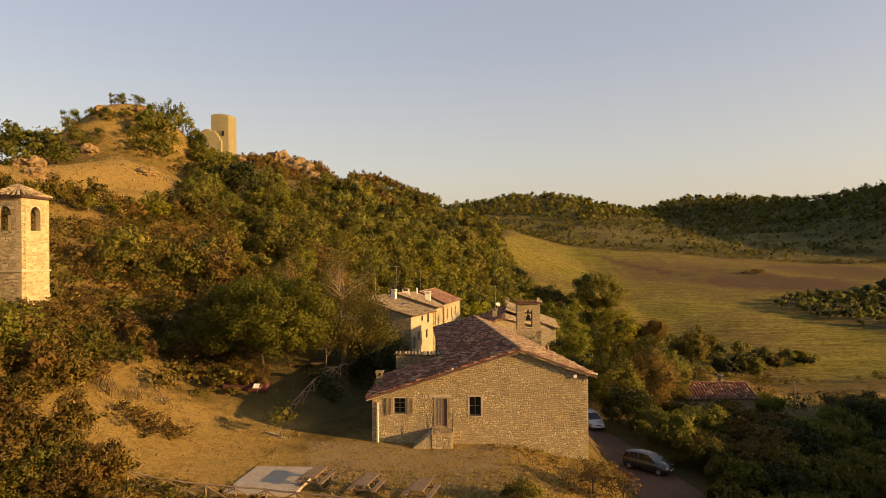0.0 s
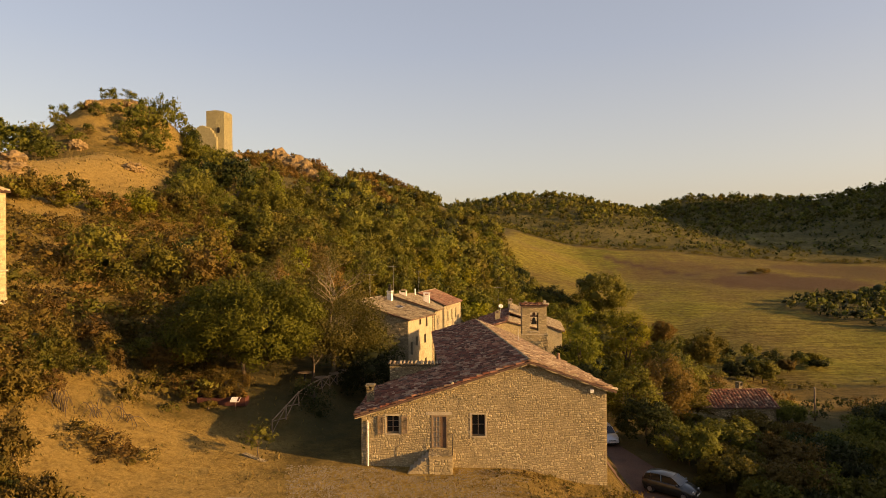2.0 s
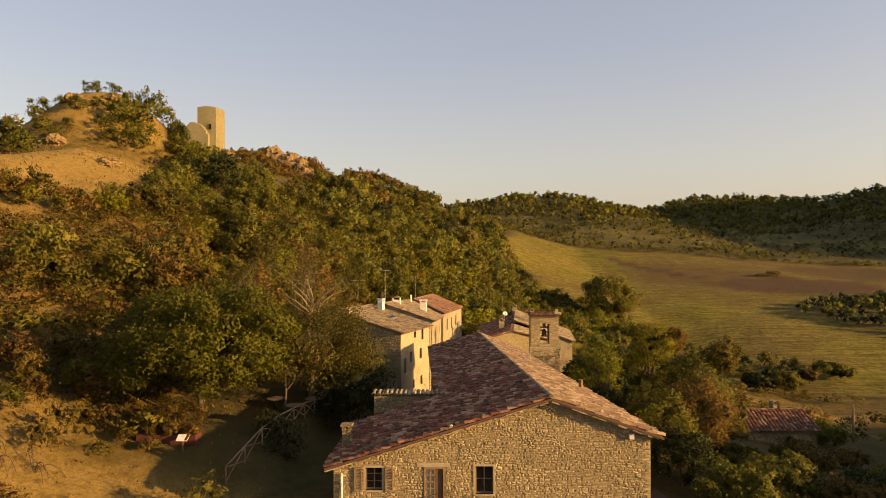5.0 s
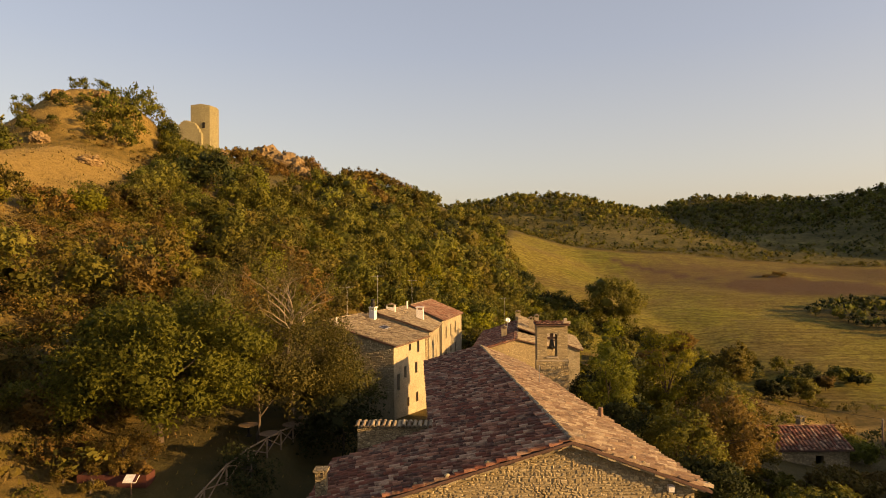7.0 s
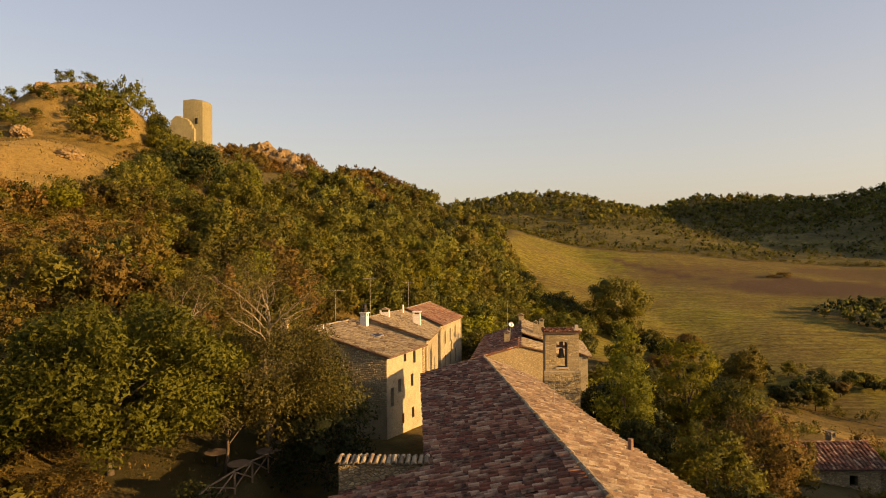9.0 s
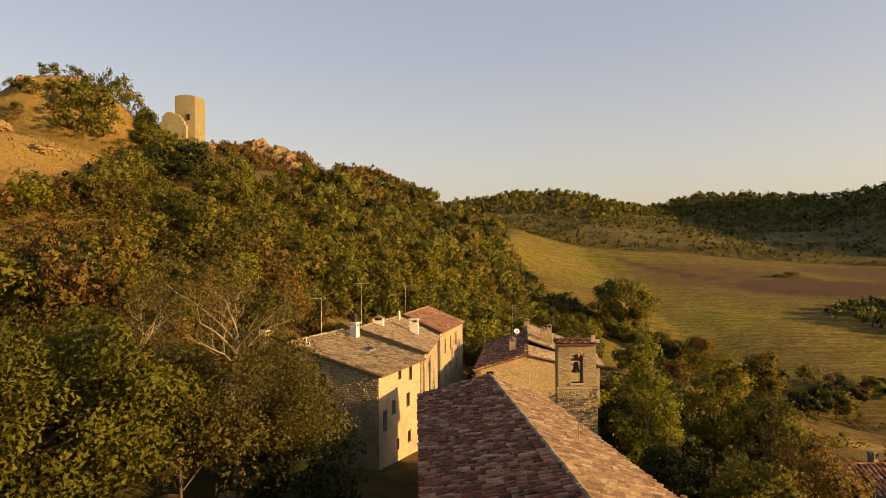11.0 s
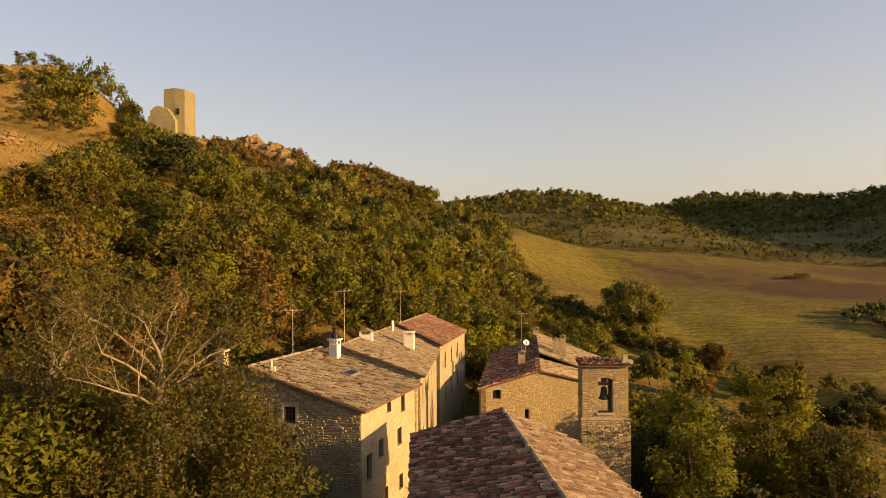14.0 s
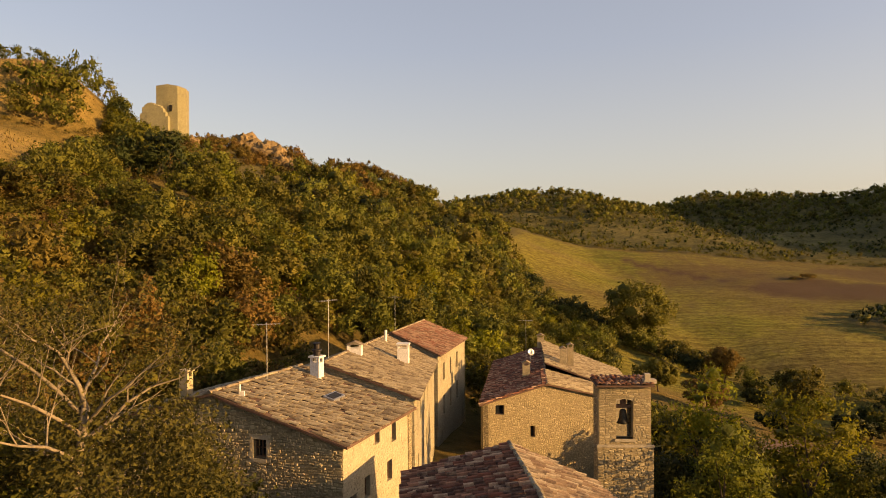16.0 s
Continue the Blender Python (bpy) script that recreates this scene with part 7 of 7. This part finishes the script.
pan = Build().hexa([(g.x - 0.34, g.y - 0.2, g.z + 0.65), (g.x + 0.34, g.y - 0.2, g.z + 0.65), (g.x + 0.34, g.y + 0.2, g.z + 0.9), (g.x - 0.34, g.y + 0.2, g.z + 0.9)],
                   [(g.x - 0.34, g.y - 0.2, g.z + 0.69), (g.x + 0.34, g.y - 0.2, g.z + 0.69), (g.x + 0.34, g.y + 0.2, g.z + 0.94), (g.x - 0.34, g.y + 0.2, g.z + 0.94)])
part("panel", pan, M["white"], sign)
part("red_header", Build().hexa([(g.x + 0.16, g.y - 0.2, g.z + 0.693), (g.x + 0.34, g.y - 0.2, g.z + 0.693), (g.x + 0.34, g.y + 0.2, g.z + 0.943), (g.x + 0.16, g.y + 0.2, g.z + 0.943)],
                                [(g.x + 0.16, g.y - 0.2, g.z + 0.697), (g.x + 0.34, g.y - 0.2, g.z + 0.697), (g.x + 0.34, g.y + 0.2, g.z + 0.947), (g.x + 0.16, g.y + 0.2, g.z + 0.947)]), M["redpaint"], sign)
# arching bramble stems on the bank
def bramble(x, y, seed):
    r = random.Random(seed)
    base = on_ground(x, y)
    t = thing("bramble", base, "tangle of bare arching bramble stems on the bank", "shrub", "brambles on the bank")
    for _ in range(7):
        a, w, h = r.uniform(0, 6.28), r.uniform(0.7, 1.5), r.uniform(0.5, 1.1)
        st = base + Vector((r.uniform(-0.4, 0.4), r.uniform(-0.4, 0.4), -0.05))
        end = on_ground(st.x + math.cos(a) * w, st.y + math.sin(a) * w)
        pts = [st.lerp(end, k / 8) + Vector((0, 0, h * 4 * (k / 8) * (1 - k / 8))) for k in range(9)]
        part("stem", Build().tube(pts, [0.03 - 0.002 * k for k in range(9)], 5, False), M["bark"], t)


for i, (x, y) in enumerate(((-24.5, 44.0), (-23.6, 43.2), (-22.0, 44.4), (-20.8, 45.2))):
    bramble(x, y, 900 + i)
# dry stone wall at the foot of the bank
dw = Wall((-12.8, 44.7), (-9.7, 43.3), -0.8, [(3.4 * k, ground_z(-12.8 + 3.1 * k, 45.5 - 1.4 * k) + 0.12 - 0.25 * k) for k in (0, 0.35, 0.7, 1.0)], (), 0.35)
dry = thing("retaining_wall", (-11, 44.3, 0), "low dry stone wall at the bank's foot", "wall")
dwp = part("wall_core", dw.solid(Build()), M["rubble_wall"], dry)
lay_pieces("stone", dw.stones(random.Random(21), (0.12, 0.22), (0.2, 0.45)), STONE_FACES, M["stone"], M["stone_piece"], dwp, lambda c: True, "dry laid stones")


# ---------------------------------------------------------------- cars
def paint(name, col, rough=0.3):
    m, nt, b = node_mat(name)
    fine = noise_tex(nt, 3.0, 5)
    c = mixer(nt, "MIX", contrast(nt, fine, 0.4, 0.8), col, tuple(v * 0.8 + 0.03 for v in col))
    nt.links.new(c, b.inputs["Base Color"])
    b.inputs["Roughness"].default_value = rough
    b.inputs["Metallic"].default_value = 0.4
    b.inputs["Coat Weight"].default_value = 0.6
    return m


def hatchback(at, heading, material, label):
    """A small five-door car; its nose points along its own +x."""
    t = thing("car", (0, 0, 0), label, "car", "parked cars")
    # stations: x, half width, sill, belt height
    prof = [(-1.86, 0.66, 0.42, 0.78), (-1.78, 0.76, 0.30, 0.92), (-1.3, 0.81, 0.22, 0.95), (-0.4, 0.83, 0.2, 0.94), (0.5, 0.83, 0.2, 0.93), (0.95, 0.82, 0.2, 0.91), (1.5, 0.77, 0.24, 0.78), (1.85, 0.68, 0.32, 0.66), (1.93, 0.58, 0.40, 0.58)]
    b = Build()
    for x, w, lo, hi in prof:
        mid = (lo + hi) / 2
        b.v += [(x, -w * 0.9, lo), (x, -w, mid - 0.05), (x, -w * 0.97, hi - 0.08), (x, -w * 0.86, hi), (x, 0, hi + 0.035), (x, w * 0.86, hi), (x, w * 0.97, hi - 0.08), (x, w, mid - 0.05), (x, w * 0.9, lo)]
    n = 9
    for i in range(len(prof) - 1):
        for k in range(n - 1):
            b.f.append((i * n + k, i * n + k + 1, (i + 1) * n + k + 1, (i + 1) * n + k))
        b.f.append((i * n + n - 1, i * n, (i + 1) * n, (i + 1) * n + n - 1))
    b.f.append(tuple(range(n - 1, -1, -1)))
    b.f.append(tuple(range((len(prof) - 1) * n, len(prof) * n)))
    body = part("body", b, material, t, smooth=True)
    roof = [(-1.62, 0.60, 1.30), (-1.2, 0.62, 1.43), (-0.5, 0.63, 1.48), (0.05, 0.61, 1.44), (0.28, 0.58, 1.38)]
    b = Build()
    for x, w, z in roof:
        b.v += [(x, -w, z - 0.05), (x, -w * 0.8, z), (x, 0, z + 0.02), (x, w * 0.8, z), (x, w, z - 0.05)]
    for i in range(len(roof) - 1):
        for k in range(4):
            b.f.append((i * 5 + k, i * 5 + k + 1, (i + 1) * 5 + k + 1, (i + 1) * 5 + k))
    part("roof_panel", b, material, body, smooth=True)
    for sy in (-1, 1):
        b = Build()
        for p, q, w in (((0.98, sy * 0.68, 0.93), (0.28, sy * 0.57, 1.37), 0.06), ((-1.74, sy * 0.68, 0.95), (-1.6, sy * 0.58, 1.28), 0.12), ((-0.42, sy * 0.745, 0.95), (-0.48, sy * 0.61, 1.43), 0.08), ((-1.22, sy * 0.74, 0.95), (-1.2, sy * 0.61, 1.4), 0.06)):
            b.beam(p, q, w, 0.05)
        part("pillar", b, material, body)
        b = Build().add([(0.93, sy * 0.715, 0.94), (-1.68, sy * 0.715, 0.95), (-1.56, sy * 0.60, 1.32), (-0.5, sy * 0.612, 1.43), (0.26, sy * 0.575, 1.37)], [(0, 1, 2, 3, 4)])
        part("side_window", b, M["glass"], body)
    part("windscreen", Build().add([(1.0, -0.68, 0.935), (1.0, 0.68, 0.935), (0.28, 0.56, 1.38), (0.28, -0.56, 1.38)], [(0, 1, 2, 3)]), M["glass"], body)
    part("rear_window", Build().add([(-1.76, -0.66, 0.95), (-1.62, -0.58, 1.3), (-1.62, 0.58, 1.3), (-1.76, 0.66, 0.95)], [(0, 1, 2, 3)]), M["glass"], body)
    for x in (-1.2, 1.22):
        for sy in (-1, 1):
            b = Build().lathe([(0.17, -0.09), (0.27, -0.1), (0.3, -0.06), (0.3, 0.06), (0.27, 0.1), (0.17, 0.09)], 20)
            b.v = [(px + x, pz + sy * 0.75, py + 0.3) for px, py, pz in b.v]
            wh = part("wheel", b, M["rubber"], t, "black tyre", smooth=True)
            b = Build().lathe([(0.0, 0.07), (0.16, 0.085), (0.175, 0.09), (0.175, -0.09), (0.0, -0.07)], 16)
            b.v = [(px + x, pz * 1.05 + sy * 0.75, py + 0.3) for px, py, pz in b.v]
            part("rim", b, M["galv"], wh)
    for sy in (-1, 1):
        b = Build().lathe([(0.0, 0.07), (0.1, 0.05), (0.14, 0.0), (0.13, -0.04)], 14)
        b.v = [(1.80 + pz * 0.7, sy * 0.52 + px * 1.1, 0.66 + py * 0.62) for px, py, pz in b.v]
        part("headlight", b, M["galv"], t, "clear headlight", smooth=True)
        part("mirror", Build().box(0.72, 0.84, sy * 0.9 - 0.08, sy * 0.9 + 0.08, 0.92, 1.05), material, t)
        part("tail_light", Build().box(-1.80, -1.74, sy * 0.64 - 0.08, sy * 0.64 + 0.08, 0.7, 1.0), M["redpaint"], t)
    part("bumper", Build().box(1.88, 1.98, -0.6, 0.6, 0.36, 0.5), material, t)
    part("grille", Build().box(1.925, 1.95, -0.3, 0.3, 0.53, 0.6), M["iron"], t)
    part("number_plate", Build().box(1.98, 1.99, -0.26, 0.26, 0.38, 0.48), M["white"], t)
    part("underside", Build().box(-1.7, 1.75, -0.7, 0.7, 0.16, 0.3), M["iron"], t)
    t.matrix_basis = pose(*at, 0, 0, heading)
    return t


hatchback(on_ground(16.3, 50.6, 0.07), -40, paint("dark_grey_car_paint", (0.035, 0.037, 0.033)), "dark grey-green small hatchback parked beside the road")
hatchback(on_ground(14.3, 62.6, 0.07), -82, paint("silver_car_paint", (0.42, 0.43, 0.44)), "silver small hatchback parked behind the house corner")

# ---------------------------------------------------------------- pole and wires
g = on_ground(52.6, 97.2)
pole = thing("utility_pole", g, "grey wooden utility pole with a wire", "pole")
part("shaft", Build().tube([g - Vector((0, 0, 0.5)), Vector((g.x, g.y, -6.7))], [0.17, 0.11], 10), M["wood"], pole, smooth=True)
part("insulator", Build().lathe([(0.03, 0.0), (0.07, 0.03), (0.05, 0.1), (0.02, 0.14)], 10, (g.x, g.y, -6.7)), M["white"], pole)
for i, (a, e, sag) in enumerate((((52.6, 97.2, -6.6), (24, 128, 2.0), 2.5), ((52.6, 97.2, -6.6), (58, 70, -5.0), 1.0))):
    a, e = Vector(a), Vector(e)
    w = Build().tube([a.lerp(e, k / 12) - Vector((0, 0, sag * 4 * (k / 12) * (1 - k / 12))) for k in range(13)], [0.025] * 13, 5)
    part("wire", w, M["iron"], pole)


# ---------------------------------------------------------------- rocks on the hill
def crag(name, x, y, w, h, seed, label, squash=1.0):
    r = random.Random(seed)
    bm = bmesh.new()
    bmesh.ops.create_icosphere(bm, subdivisions=4, radius=1.0)
    base = ground_z(x, y)
    for v in bm.verts:
        p = v.co * 1.6 + Vector((seed * 3.1, 0, 0))
        k = 1 + 0.45 * noise.noise(p) + 0.22 * noise.noise(p * 2.7) + 0.12 * noise.noise(p * 6)
        v.co = Vector((v.co.x * w * k, v.co.y * w * 0.8 * squash * k, v.co.z * h * k))
        v.co.z = round(v.co.z / 0.5) * 0.5 * 0.45 + v.co.z * 0.55
    m_ = bpy.data.meshes.new(name)
    bm.to_mesh(m_)
    bm.free()
    ob = new(name, m_)
    ob.location = (x, y, base + h * 0.1)
    ob.data.materials.append(M["rock"])
    tagged(ob, label, "rock", "hill crags")


for i, (x, y, w, h) in enumerate(((-84.5, 285, 4.5, 5.5), (-80, 280, 6, 6.2), (-75, 276, 6.5, 6.0), (-70.5, 273, 6, 6.2), (-66.5, 269, 5.5, 6), (-63, 264, 4.5, 5), (-99, 172, 2.2, 1.6), (-91, 177, 2.4, 1.6), (-93, 156, 2.2, 1.6), (-66, 98, 1.8, 0.8), (-71, 105, 2.6, 1.4), (-76, 110, 2.6, 1.6), (-62, 90, 1.5, 0.7), (-86, 243, 3, 2.5), (-62, 124, 2, 1.2))):
    crag("rock_outcrop", x, y, w, h, 3 + i, "weathered ochre limestone outcrop on the hill")

# ---------------------------------------------------------------- dry grass
def grass_field(name, seed, count, x0, x1, y0, y1, keep, h0, h1, kind, label):
    r = np.random.default_rng(seed)
    x, y = r.uniform(x0, x1, count), r.uniform(y0, y1, count)
    ok = r.random(count) < keep(x, y)
    x, y = x[ok], y[ok]
    n = len(x)
    z = land(x, y)
    h = r.uniform(h0, h1, n)
    a = r.uniform(0, 2 * math.pi, n)
    dx, dy = np.cos(a), np.sin(a)
    w = h * 0.4
    lx, ly = r.normal(size=n) * h * 0.35, r.normal(size=n) * h * 0.35
    V = np.stack([np.stack([x - dx * w, y - dy * w, z - 0.04], -1), np.stack([x + dx * w, y + dy * w, z - 0.04], -1),
                  np.stack([x + lx + dx * w * 0.5, y + ly + dy * w * 0.5, z + h], -1), np.stack([x + lx - dx * w * 0.2, y + ly - dy * w * 0.2, z + h * 0.9], -1)], 1).reshape(-1, 3)
    ob = new(name, mesh_np(name, V, np.arange(n * 4).reshape(n, 4), np.repeat(r.random(n), 4)))
    ob.data.materials.append(LEAF[kind])
    tagged(ob, label, "grass", kind="stuff")


clear = lambda x, y: ~((x > -5.6) & (x < 11) & (y > 42.3) & (y < 75)) & ~((x > -12.6) & (x < -7) & (y > 33.9) & (y < 38.6))
grass_field("dry_grass", 1, 26000, -34, -8, 30, 62, lambda x, y: clear(x, y) * np.where((x > -10.5) | ((x > -21) & (y > 47.5)), 0.06, 0.8 - 0.76 * sand_mask(x, y)), 0.06, 0.2, "grass", "tufts of dry yellow grass")
grass_field("dry_grass", 2, 9000, -8, 13, 31, 44, lambda x, y: clear(x, y) * np.where((y > 38.5) & (x < 4), 0.12, 0.7), 0.05, 0.16, "grass", "tufts of dry yellow grass")
grass_field("dry_grass", 3, 16000, -115, -30, 46, 190, lambda x, y: clear(x, y) * 0.8, 0.12, 0.36, "grass", "dry grass on the hillside")
